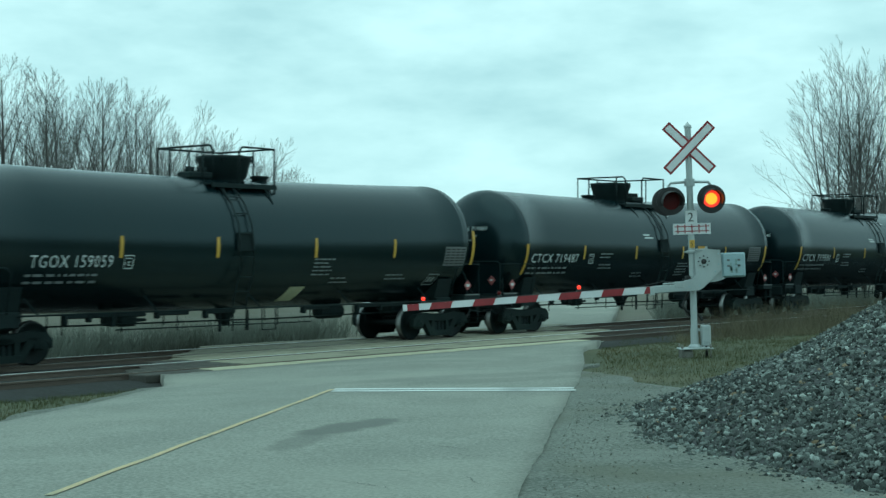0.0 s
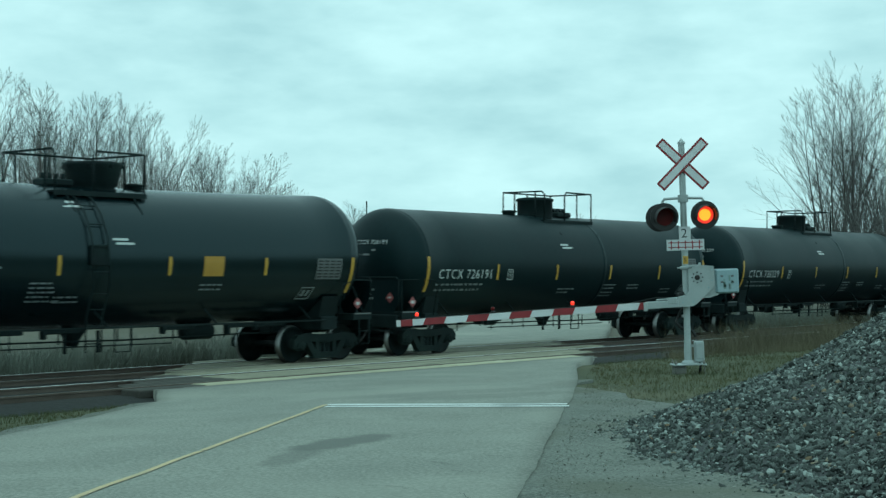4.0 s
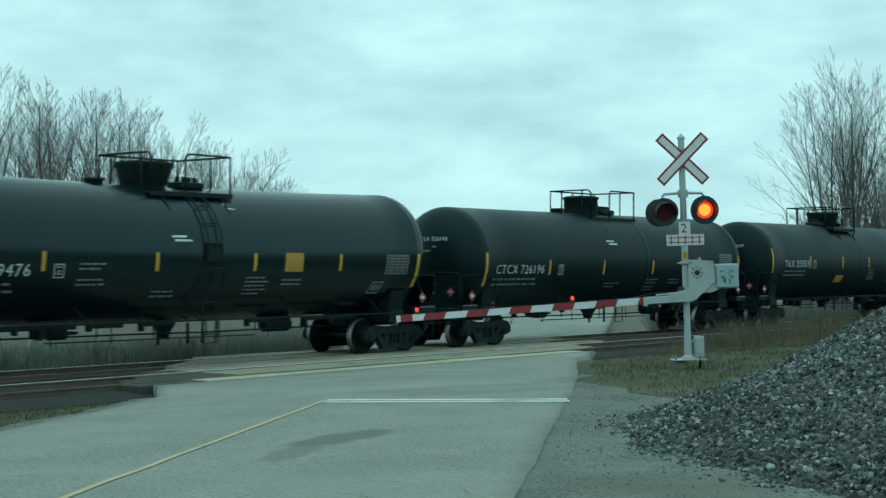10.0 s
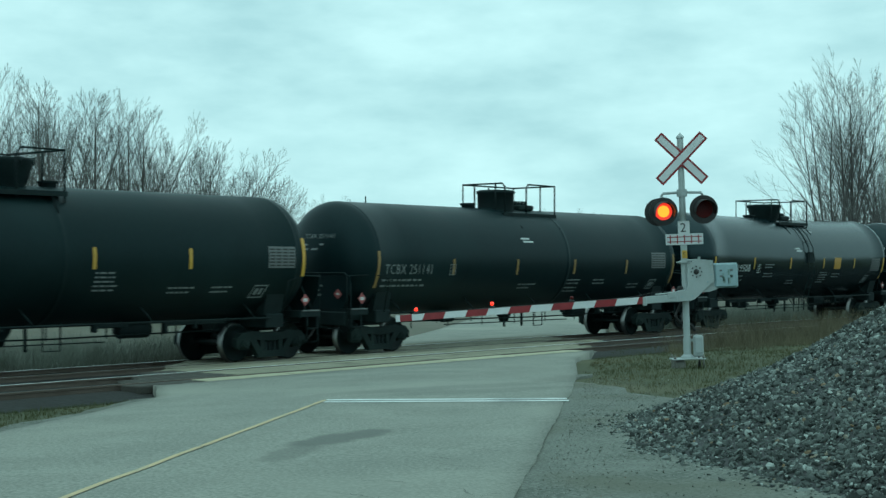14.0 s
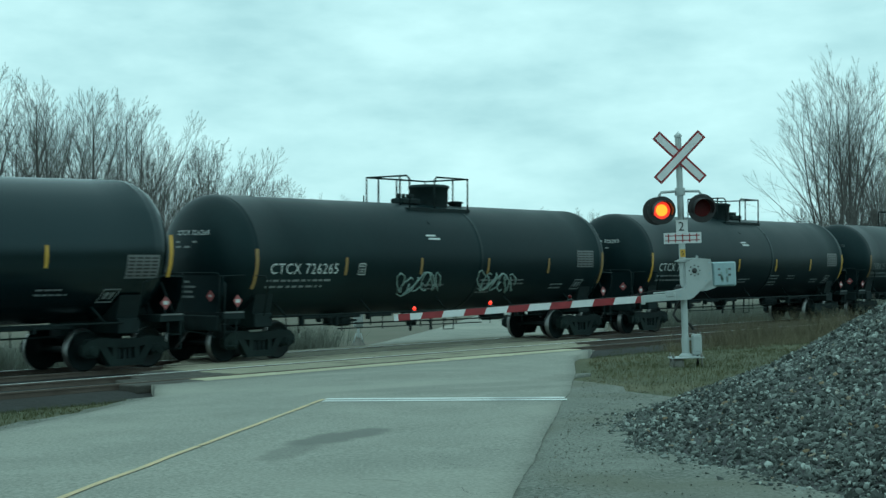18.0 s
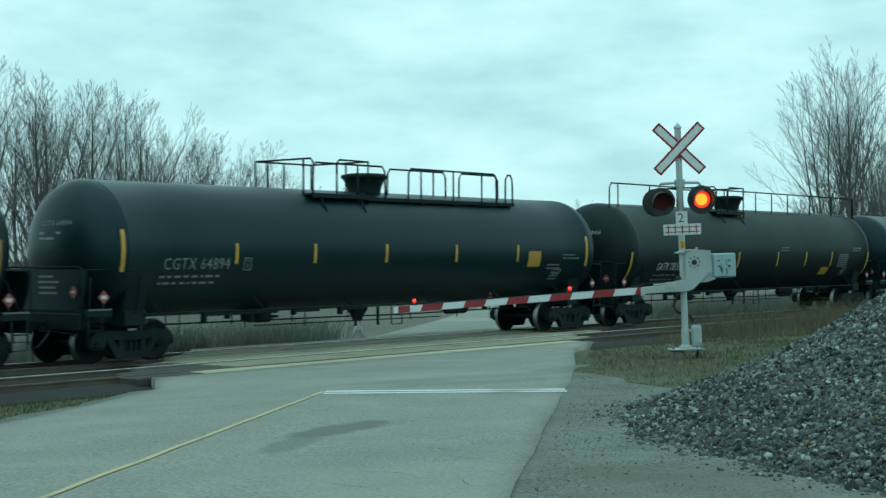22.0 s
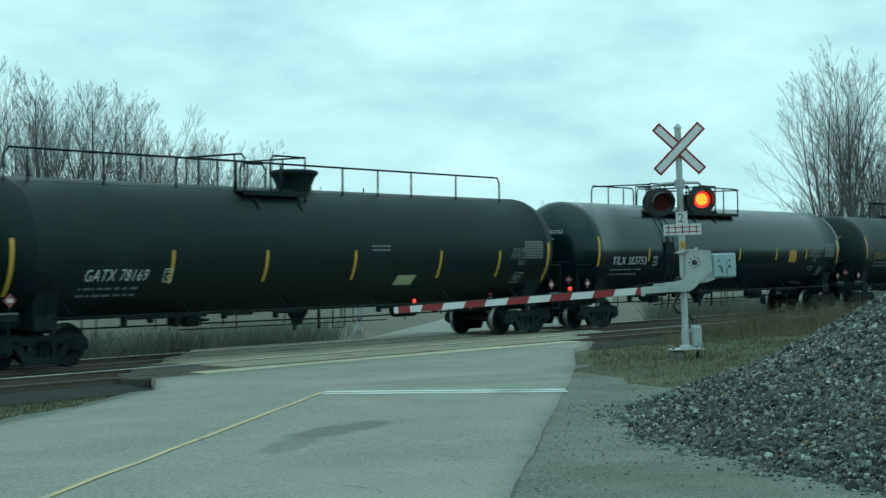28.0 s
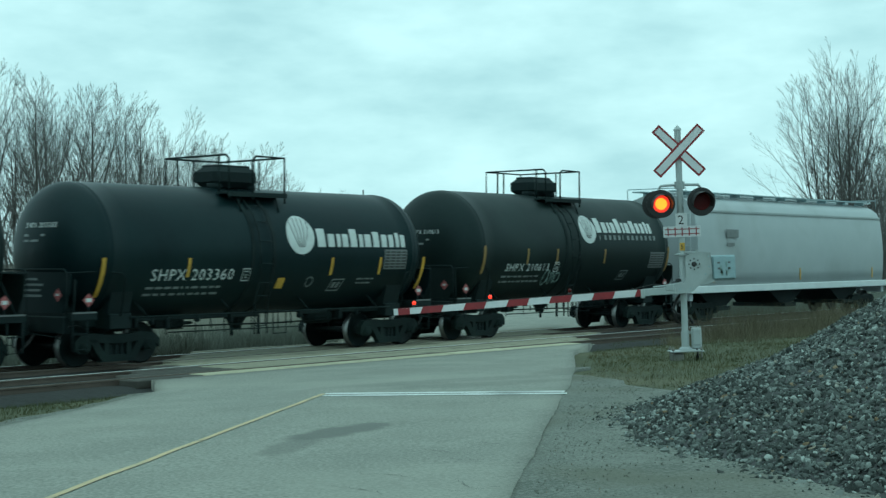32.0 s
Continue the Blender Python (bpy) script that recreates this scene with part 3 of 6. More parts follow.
def build_heap():
    """A heap of crushed stone: a mound and loose stones lying on it."""
    cx, cy, rad = 9.84, 14.74, 7.95
    heap = thing("gravel_heap", pose(cx, cy, land_z((cx, cy, 0))), "heap of grey crushed stone beside the road", "gravel heap")
    base = land_z((cx, cy, 0))

    def top(x, y):
        a = math.atan2(y, x)
        d = rad + 0.55 * noise.noise((math.cos(a) * 2.5, math.sin(a) * 2.5, 2)) - math.hypot(x, y)
        z = steps(d, [(-1.5, -0.1), (0, 0.0), (1.6, 0.58), (3.2, 1.42), (5, 2.3), (6.5, 2.75), (9, 2.9)])
        z += 0.10 * noise.noise((x * 0.8, y * 0.8, 4)) * min(max(d, 0), 1) + 0.03 * noise.noise((x * 3, y * 3, 1)) * min(max(d + .5, 0), 1)
        g = land_z((x + cx, y + cy, 0)) - base
        return g + z + 0.03
    g, n, k = Mesh(), 96, 34
    vs = [Vector((0, 0, top(0, 0)))]
    for j in range(1, k):
        r = (rad + 1.0) * j / (k - 1)
        vs += [Vector((r * math.cos(2 * math.pi * i / n), r * math.sin(2 * math.pi * i / n), 0)) for i in range(n)]
    vs = [Vector((p.x, p.y, top(p.x, p.y))) for p in vs]
    fs = [(0, 1 + i, 1 + (i + 1) % n) for i in range(n)]
    fs += [(1 + (j - 1) * n + i, 1 + j * n + i, 1 + j * n + (i + 1) % n, 1 + (j - 1) * n + (i + 1) % n) for j in range(1, k - 1) for i in range(n)]
    g.add(vs, fs, 0, True)
    part("mound", g, STONE, heap)
    rnd = random.Random(11)
    ph = (1 + 5 ** .5) / 2
    ico = [Vector(p).normalized() for p in ((-1, ph, 0), (1, ph, 0), (-1, -ph, 0), (1, -ph, 0), (0, -1, ph), (0, 1, ph), (0, -1, -ph), (0, 1, -ph), (ph, 0, -1), (ph, 0, 1), (-ph, 0, -1), (-ph, 0, 1))]
    ifc = [(0, 11, 5), (0, 5, 1), (0, 1, 7), (0, 7, 10), (0, 10, 11), (1, 5, 9), (5, 11, 4), (11, 10, 2), (10, 7, 6), (7, 1, 8), (3, 9, 4), (3, 4, 2), (3, 2, 6), (3, 6, 8), (3, 8, 9), (4, 9, 5), (2, 4, 11), (6, 2, 10), (8, 6, 7), (9, 8, 1)]
    shapes = []
    for s in range(10):
        q = Vector((rnd.uniform(.7, 1.3), rnd.uniform(.6, 1.1), rnd.uniform(.35, .65)))
        shapes.append([Vector((p.x * q.x, p.y * q.y, p.z * q.z)) * rnd.uniform(.55, 1.2) for p in ico])
    rest = Mesh()
    singles = [Mesh().add([p * 1.0 for p in s], ifc).data("stone", STONES) for s in shapes]
    count = 0
    for i in range(68000):
        wx, wy = rnd.uniform(1.0, 6.8), rnd.uniform(9.0, 20.8)
        x, y = wx - cx, wy - cy
        r = math.hypot(x, y)
        if wx > 0.318 * wy + 0.15 or r < 4.4:
            continue
        if r > rad + 0.25 and rnd.random() > math.exp(-(r - rad - 0.25) * 1.2):
            continue
        size = 0.013 + 0.031 * rnd.random() ** 1.9 + (0.02 if rnd.random() < 0.03 else 0)
        m = Matrix.Translation((x, y, top(x, y) + size * 0.25)) @ Euler((rnd.gauss(0, 0.8), rnd.gauss(0, 0.8), rnd.uniform(0, 6.3))).to_matrix().to_4x4() @ Matrix.Scale(size, 4)
        k = rnd.randrange(10)
        if count < 300 and size > 0.040 and -9.0 < x < -5.0 and -6.5 < y < 1.5:
            o = part("stone", singles[k], None, heap)
            o.matrix_basis = m
            count += 1
        else:
            rest.add([m @ p for p in shapes[k]], ifc)
    o = part("stone_cover", rest, STONES, heap)
    tagged(o, "countless small crushed stones", kind="stuff")


def island_mat(name, dark, light, odd, rough=0.8):
    """Each loose piece of a mesh, or each object, takes its own shade."""
    m = mat(name, dark, light, 30, rough, bump=0.4, bscale=90)
    n, l = m.node_tree.nodes, m.node_tree.links
    geo, info, add = n.new("ShaderNodeNewGeometry"), n.new("ShaderNodeObjectInfo"), n.new("ShaderNodeMath")
    l.new(geo.outputs["Random Per Island"], add.inputs[0]); l.new(info.outputs["Random"], add.inputs[1])
    fr = n.new("ShaderNodeMath"); fr.operation = "FRACT"; l.new(add.outputs[0], fr.inputs[0])
    ramp = n.new("ShaderNodeValToRGB")
    e = ramp.color_ramp.elements
    e[0].position, e[0].color, e[1].position, e[1].color = 0.0, (*dark, 1), 0.97, (*light, 1)
    x = e.new(0.994); x.color = (*odd, 1)
    for at, k in ((0.45, 0.14), (0.75, 0.33), (0.9, 0.6)):
        x = e.new(at); x.color = (*[a * (1 - k) + b * k for a, b in zip(dark, light)], 1)
    l.new(fr.outputs[0], ramp.inputs[0]); l.new(ramp.outputs[0], n["Principled BSDF"].inputs["Base Color"])
    return m


def build_pebbles():
    """Loose chips on the gravel shoulder and beside the tracks."""
    rnd = random.Random(31)
    g = Mesh()
    tet = [Vector((0, 0, 1)), Vector((0.94, 0, -0.33)), Vector((-0.47, 0.82, -0.33)), Vector((-0.47, -0.82, -0.33))]
    for i in range(4500):
        f = -4 + 18 * rnd.random() ** 0.9
        s = rnd.uniform(3.45, 9.5) if rnd.random() < 0.6 else 3.45 + abs(rnd.gauss(0, 0.5))
        p = on_road(s, f)
        if math.hypot(p.x - 9.84, p.y - 14.74) < 7.6 or p.y < 5:
            continue
        size = 0.004 + 0.009 * rnd.random() ** 2
        q = Euler((rnd.uniform(0, 6.3), rnd.uniform(0, 6.3), 0)).to_matrix()
        c = Vector((p.x, p.y, land_z(p) + 0.05 + size * 0.2))
        g.add([c + q @ (v * size * rnd.uniform(0.6, 1.3)) for v in tet], [(0, 1, 2), (0, 2, 3), (0, 3, 1), (1, 3, 2)])
    tagged(part("pebbles", g, CHIPS), "loose grey chips scattered on the shoulder", "gravel", kind="stuff")


CHIPS = island_mat("loose_shoulder_chips", (0.11, 0.11, 0.093), (0.36, 0.36, 0.32), (0.2, 0.15, 0.09))
STONES = island_mat("loose_crushed_stone", (0.016, 0.020, 0.0175), (0.36, 0.39, 0.36), (0.17, 0.12, 0.065))
build_ground()
build_road()
build_shoulders()
build_pebbles()
build_ballast()
build_infill()
build_track("railway_track_1", TRACK, RAIL_Z, "main railway track with polished rails, under the train")
build_track("railway_track_2", TRACK2, RAIL2_Z, "second empty railway track in dark ballast")


# ---- the crossing signal with its gate ----
def disc_ring(g, y, r0, r1, n=28, slot=0, back=False):
    vs = [Vector((r * math.cos(2 * math.pi * i / n), y, r * math.sin(2 * math.pi * i / n))) for r in (r0, r1) for i in range(n)]
    fs = [(i, (i + 1) % n, n + (i + 1) % n, n + i) for i in range(n)]
    g.add(vs, [tuple(reversed(q)) for q in fs] if back else fs, slot)


def flat_disc(g, y, r, n=28, slot=0, back=False):
    vs = [Vector((r * math.cos(2 * math.pi * i / n), y, r * math.sin(2 * math.pi * i / n))) for i in range(n)]
    g.add(vs, [tuple(reversed(range(n))) if back else tuple(range(n))], slot)


def lettering(text, size, space=1.0, shear=0.0):
    """A flat mesh of the text with the built-in font: vertices (along, up) and faces."""
    cu = bpy.data.curves.new("lettering", "FONT")
    cu.body, cu.size, cu.space_character, cu.shear, cu.resolution_u = text, size, space, shear, 2
    ob = bpy.data.objects.new("lettering", cu)
    scene.collection.objects.link(ob)
    me = bpy.data.meshes.new_from_object(ob.evaluated_get(bpy.context.evaluated_depsgraph_get()))
    vs, fs = [(v.co.x, v.co.y) for v in me.vertices], [tuple(p.vertices) for p in me.polygons]
    bpy.data.objects.remove(ob); bpy.data.curves.remove(cu); bpy.data.meshes.remove(me)
    return vs, fs


ROTORS = {}


def light_unit(parent, name, x, z, lit_side, turn=0):
    """A flashing light: a black shield, a can behind it, a hood, and a lens rotor that shows its lit or its dark face."""
    g = Mesh()
    disc_ring(g, -0.20, 0.172, 0.270)
    disc_ring(g, -0.185, 0.172, 0.270, back=True)
    g.lathe([(0.0, 0.270), (0.015, 0.270)], (0, -0.20, 0), (0, 1, 0), 28)
    g.lathe([(0.0, 0.172), (0.02, 0.18), (0.30, 0.16), (0.32, 0.0)], (0, -0.20, 0), (0, 1, 0), 24)
    unit = part(name, g, BLACK, parent, "black round shield with a hooded red lens", pose(x, 0, z, 0, 0, turn))
    h = Mesh()
    n = 18
    for r, flip in ((0.195, False), (0.188, True)):
        vs = []
        for i in range(n + 1):
            a = radians(-25 + 230 * i / n)
            deep = 0.30 if 15 < i * 230 / n < 215 else 0.2
            vs += [Vector((r * math.cos(a), -0.20, r * math.sin(a))), Vector((r * math.cos(a), -0.20 - deep, r * math.sin(a) - 0.03))]
        fs = [(2 * i, 2 * i + 1, 2 * i + 3, 2 * i + 2) for i in range(n)]
        h.add(vs, [tuple(reversed(q)) for q in fs] if flip else fs, 0, True)
    part("hood", h, BLACK, unit, "black visor")
    r = Mesh()
    flat_disc(r, -0.006, 0.112, slot=0)
    disc_ring(r, -0.006, 0.112, 0.166, slot=1)
    flat_disc(r, 0.006, 0.166, slot=2, back=True)
    r.lathe([(0.0, 0.166), (0.012, 0.166)], (0, -0.006, 0), (0, 1, 0), 28, slot=2)
    rotor = part("lens", r, [GLOW_C, GLOW_R, RED_D], unit, "round red lens", pose(0, -0.19, 0))
    if lit_side is not None:
        ROTORS[rotor] = (lit_side, Vector((0, -0.19, 0)))
    else:
        rotor.matrix_basis = pose(0, -0.19, 0, 0, 0, 180)
    return unit


def build_signal():
    s = thing("crossing_signal", pose(4.70, 28.2, -0.36, 0, -1.8, 0),
              "silver level crossing signal with crossbuck and lowered striped gate", "crossing signal")
    g = Mesh().lathe([(0.10, 0.075), (0.46, 0.075), (0.52, 0.064), (4.34, 0.062)], (0, 0, 0), (0, 0, 1), 16)
    part("mast", g, SILVER, s, "silver painted steel mast")
    part("mast_cap", Mesh().lathe([(0, 0.075), (0.03, 0.078), (0.06, 0.05), (0.10, 0.012), (0.12, 0.0)], (0, 0, 4.33), (0, 0, 1), 16), SILVER, s)
    g = Mesh().box((0, 0, 0.10), (0.64, 0.5, 0.022), cut=0.008)
    g.lathe([(0, 0.13), (0.03, 0.13), (0.07, 0.08)], (0, 0, 0.112), (0, 0, 1), 16)
    part("base_plate", g, SILVER, s, "dull silver base plate")
    for x in (-0.27, 0.27):
        for y in (-0.2, 0.2):
            part("anchor_bolt", Mesh().cyl((x, y, -0.12), (x, y, 0.19), 0.016, n=8).cyl((x, y, 0.12), (x, y, 0.145), 0.03, n=6), CONC, s)
    part("footing", Mesh().box((-0.17, 0, -0.09), (0.22, 0.36, 0.33), cut=0.03), CONC, s, "weathered concrete footing")
    g = Mesh().box((0.21, -0.02, 0.34), (0.18, 0.16, 0.40), cut=0.02).box((0.21, -0.11, 0.36), (0.14, 0.02, 0.30), cut=0.008).box((0.10, 0, 0.45), (0.06, 0.05, 0.05))
    part("junction_box", g, SILVER, s, "small grey junction box")
    part("conduit", Mesh().tube([(0.21, -0.02, 0.17), (0.22, -0.03, 0.0), (0.20, 0.0, -0.15)], 0.03, 8), RUBBER, s)
    # crossbuck
    for turn, deep in ((45, -0.085), (-45, -0.100)):
        b = Mesh().box((0, 0, 0), (1.24, 0.012, 0.205), cut=0.004)
        blade = part("crossbuck_blade", b, SIGNR, s, "red-bordered white crossbuck blade", pose(0.0, deep, 3.94, 0, turn, 0))
        part("white_face", Mesh().box((0, -0.008, 0), (1.16, 0.006, 0.125)), SIGNW, blade)
    part("bracket", Mesh().box((0, -0.06, 3.94), (0.16, 0.06, 0.10), cut=0.01), SILVER, s)
    # lamps: crossarm and four units back to back
    g = Mesh().tube([(-0.40, 0, 3.22), (-0.36, 0, 3.28), (-0.1, 0, 3.29), (0.1, 0, 3.29), (0.36, 0, 3.28), (0.40, 0, 3.22)], 0.026, 8)
    g.lathe([(-0.07, 0.10), (0.07, 0.10)], (0, 0, 3.28), (0, 0, 1), 12)
    for x in (-0.40, 0.39):
        g.cyl((x, 0, 3.23), (x, 0, 3.02), 0.026, n=8)
    part("crossarm", g, SILVER, s)
    light_unit(s, "flashing_light", -0.395, 2.93, "left")
    light_unit(s, "flashing_light", 0.375, 2.95, "right")
    light_unit(s, "flashing_light", -0.46, 2.93, None, 172)
    light_unit(s, "flashing_light", 0.44, 2.95, None, 180)
    # plates
    p = part("track_count_plate", Mesh().box((0, -0.075, 2.615), (0.225, 0.008, 0.25), cut=0.003), SIGNW, s, "white plate with the number 2")
    vs, fs = lettering("2", 0.25)
    part("digit", Mesh().add([(x - 0.075, -0.0805, 2.53 + y) for x, y in vs], fs), BLACK, p)
    p = part("track_symbol_plate", Mesh().box((0.005, -0.078, 2.39), (0.72, 0.008, 0.21), cut=0.003), SIGNW, s, "white plate with a red railway track symbol")
    for z in (2.345, 2.435):
        part("rail_bar", Mesh().box((0.005, -0.0835, z), (0.66, 0.004, 0.018)), SIGNR, p)
    for i in range(5):
        part("tie_bar", Mesh().box((-0.265 + i * 0.135, -0.0845, 2.39), (0.022, 0.004, 0.165)), SIGNR, p)
    p = part("sticker", Mesh().box((0.0, -0.066, 2.10), (0.10, 0.006, 0.15)), YEL, s, "small yellow sticker with a dark digit")
    vs, fs = lettering("5", 0.12)
    part("digit", Mesh().add([(x - 0.035, -0.0705, 2.06 + y) for x, y in vs], fs), BLACK, p)
    # gate mechanism
    g = Mesh().prism([(0.03, -0.20, 1.91), (0.24, -0.20, 2.0), (0.51, -0.20, 1.97), (0.53, -0.20, 1.60), (0.42, -0.20, 1.49), (0.16, -0.20, 1.25), (0.08, -0.20, 1.215),
                      (-0.26, -0.20, 1.20), (-0.26, -0.20, 1.385), (-0.02, -0.20, 1.41), (0.03, -0.20, 1.50)], (0, -0.20, 0), (0, 0.03, 0))
    mech = part("gate_mechanism", g, SILVER, s, "silver gate mechanism plate with a ring of bolts")
    for k in range(8):
        a = k * math.pi / 4
        part("bolt", Mesh().cyl((0.19 + 0.10 * math.cos(a), -0.215, 1.76 + 0.10 * math.sin(a)), (0.19 + 0.10 * math.cos(a), -0.195, 1.76 + 0.10 * math.sin(a)), 0.014, n=8), RUBBER, mech)
    part("hub", Mesh().lathe([(0, 0.05), (0.02, 0.05), (0.03, 0.03), (0.03, 0.0)], (0.19, -0.2, 1.76), (0, -1, 0), 14), RUBBER, mech, "dark pivot hub")
    for x, z in ((0.47, 1.90), (0.47, 1.70), (0.40, 1.56), (0.10, 1.30), (-0.10, 1.29), (-0.20, 1.29)):
        part("bolt", Mesh().cyl((x, -0.215, z), (x, -0.19, z), 0.016, n=8), GALV, mech)
    part("lower_casing", Mesh().prism([(0.30, -0.14, 1.62), (0.62, -0.14, 1.62), (0.60, -0.14, 1.42), (0.44, -0.14, 1.37), (0.28, -0.14, 1.36)], (0, -0.14, 0), (0, 0.24, 0)), SILVER, s, "shaded casing under the gate mechanism")
    part("top_lug", Mesh().box((0.16, -0.12, 1.985), (0.24, 0.05, 0.04), cut=0.01).box((0.26, -0.12, 2.0), (0.04, 0.05, 0.09)), SILVER, mech)
    for z in (1.95, 1.40):
        part("mast_clamp", Mesh().box((0, 0, z), (0.19, 0.20, 0.06), cut=0.015).cyl((-0.16, -0.06, z), (0.12, -0.06, z), 0.016, n=6), SILVER, s)
    g = Mesh().box((0.765, 0.0, 1.675), (0.45, 0.34, 0.47), cut=0.025).box((0.765, -0.18, 1.675), (0.40, 0.02, 0.42), cut=0.01)
    box = part("counterweight_box", g, GALV, s, "pale blue-grey relay box with faded spray paint")
    for x in (0.66, 0.86):
        for z in (1.77, 1.66):
            part("slot", Mesh().box((x, -0.1925, z), (0.05, 0.003, 0.035)), PLATE_G, box)
    rnd = random.Random(3)
    for i in range(7):
        x, z = 0.64 + rnd.random() * 0.26, 1.56 + rnd.random() * 0.2
        part("paint_mark", Mesh().box((x, -0.1925, z), (0.02 + 0.03 * rnd.random(), 0.003, 0.05 + 0.08 * rnd.random())), TEAL, box)
    part("mast_hook", Mesh().box((-0.10, -0.05, 1.46), (0.10, 0.08, 0.07), cut=0.015).cyl((-0.2, -0.05, 1.43), (-0.02, -0.05, 1.43), 0.014, n=6), RUBBER, s, "dark latch on the mast")
    part("cable", Mesh().tube([(0.05, 0.05, 1.32), (-0.12, 0.06, 1.10), (-0.20, 0.06, 0.92), (-0.12, 0.05, 0.80), (0.02, 0.07, 0.78), (0.12, 0.08, 0.72), (0.17, 0.05, 0.62)], 0.028, 8), RUBBER, s, "black flexible conduit")
    # the arm, its stripes and lamps; x runs from the mast to the tip
    arm_m = pose(-0.20, -0.235, 1.277, 0, 0, 0) @ Matrix.Rotation(radians(180), 4, "Z") @ Matrix.Rotation(radians(2.35), 4, "Y")
    L = 5.37
    vs = [(x, y, z * (0.066 - 0.005 * x / L)) for x in (0.0, L) for y in (-0.022, 0.022) for z in (-1, 1)]
    g = Mesh().add(vs, [(0, 1, 3, 2), (4, 6, 7, 5), (0, 4, 5, 1), (2, 3, 7, 6), (0, 2, 6, 4), (1, 5, 7, 3)])
    arm = part("gate_arm", g, SIGNW, s, "red and white striped gate arm", arm_m)
    for i in range(7):
        x1, x0 = (L - 0.083, L - 0.308) if i == 0 else (L - 0.50 - (i - 1) * 0.818, L - 0.90 - (i - 1) * 0.818)
        lean = 0.06 if i else 0.0
        top0 = x0 - lean
        if i == 6:
            x0 = top0 = L - 4.79
        hh = 0.0665 - 0.005 * x0 / L
        for y in (0.0255, -0.0255):
            vs = [(x0, y, -hh), (x1, y, -hh), (x1 - lean, y, hh), (top0, y, hh)]
            part("red_stripe", Mesh().prism(vs, (0, 0, 0), (0, 0.003 if y > 0 else -0.003, 0)), SIGNR, arm)
    part("arm_sleeve", Mesh().box((0.30, 0, 0.0), (0.62, 0.06, 0.140), cut=0.01).box((0.62, 0, -0.02), (0.08, 0.075, 0.17), cut=0.01), SILVER, arm, "grey steel sleeve holding the arm")
    part("arm_clamp", Mesh().box((0.10, 0, 0.06), (0.16, 0.08, 0.12), cut=0.01).box((0.28, 0, 0.095), (0.26, 0.05, 0.03), cut=0.008), SILVER, arm)
    part("arm_cable", Mesh().tube([(0.1, -0.03, 0.12), (0.4, -0.03, 0.14), (0.75, -0.01, 0.09), (0.95, 0, 0.07), (2.0, 0, 0.070), (5.0, 0, 0.068)], 0.008, 6), RUBBER, arm)
    for x, side in ((L - 0.40, "steady"), (L - 1.85, "left"), (L - 3.37, "right")):
        z0 = 0.066 - 0.005 * x / L
        b = part("arm_lamp", Mesh().box((0, 0, 0.02), (0.10, 0.07, 0.04), cut=0.01).cyl((0, 0, 0.03), (0, 0, 0.05), 0.03, n=8), BLACK, arm, "small red gate lamp", pose(x, 0, z0))
        r, n = Mesh(), 14
        prof = [(math.cos(math.pi * k / 6), math.sin(math.pi * k / 6)) for k in range(7)]
        for slot, sg in ((0, 1), (1, -1)):
            vs, fs = [], []
            for k in range(4):
                a = math.pi / 2 * k / 3
                vs += [Vector((0.038 * math.cos(a) * math.cos(2 * math.pi * i / n), sg * 0.038 * math.sin(a), 0.038 * math.cos(a) * math.sin(2 * math.pi * i / n))) for i in range(n)]
            for k in range(3):
                for i in range(n):
                    q = (k * n + i, k * n + (i + 1) % n, (k + 1) * n + (i + 1) % n, (k + 1) * n + i)
                    fs.append(q if sg < 0 else tuple(reversed(q)))
            r.add(vs, fs, slot, True)
        lens = part("lens", r, [GLOW_S, RED_D], b, "round red lens", pose(0, 0, 0.085))
        if side != "steady":
            ROTORS[lens] = (side, Vector((0, 0, 0.085)))
    return s


build_signal()


# ---- the train ----
# Car space: x towards the camera's side, y from the front coupler to the rear, z up from the rail head.
def side_x(R, za, z, lift=0.008):
    return math.sqrt(max(R * R - (z - za) ** 2, 0.0)) + lift


BENT = {"rise": 0.0, "mid": 9.0}


def bent(y):
    """How far a funnel-flow tank's axis rises towards its ends."""
    return BENT["rise"] * max(0.0, abs(y - BENT["mid"]) - 2.0) / (BENT["mid"] - 2.0)


def bend_for(spec):
    BENT["rise"], BENT["mid"] = spec.get("rise", 0.0), spec["L"] / 2


def decal(vs, fs, R, za, y0, z0, lift=0.008):
    """Lays a flat drawing (along, up) on the near side of a tank."""
    return Mesh().add([(side_x(R, za + bent(y0 + a), z0 + b, lift), y0 + a, z0 + b) for a, b in vs], fs)


def rects(list_of):
    vs, fs = [], []
    for a, b, w, h in list_of:
        o, k = len(vs), max(1, int(h / 0.12))
        for i in range(k + 1):
            vs += [(a, b + h * i / k), (a + w, b + h * i / k)]
        fs += [(o + 2 * i, o + 2 * i + 1, o + 2 * i + 3, o + 2 * i + 2) for i in range(k)]
    return vs, fs


SHARED = {}


def shared(key, make):
    if key not in SHARED:
        SHARED[key] = make()
    return SHARED[key]


WHEELSETS = {-1: [], 1: []}


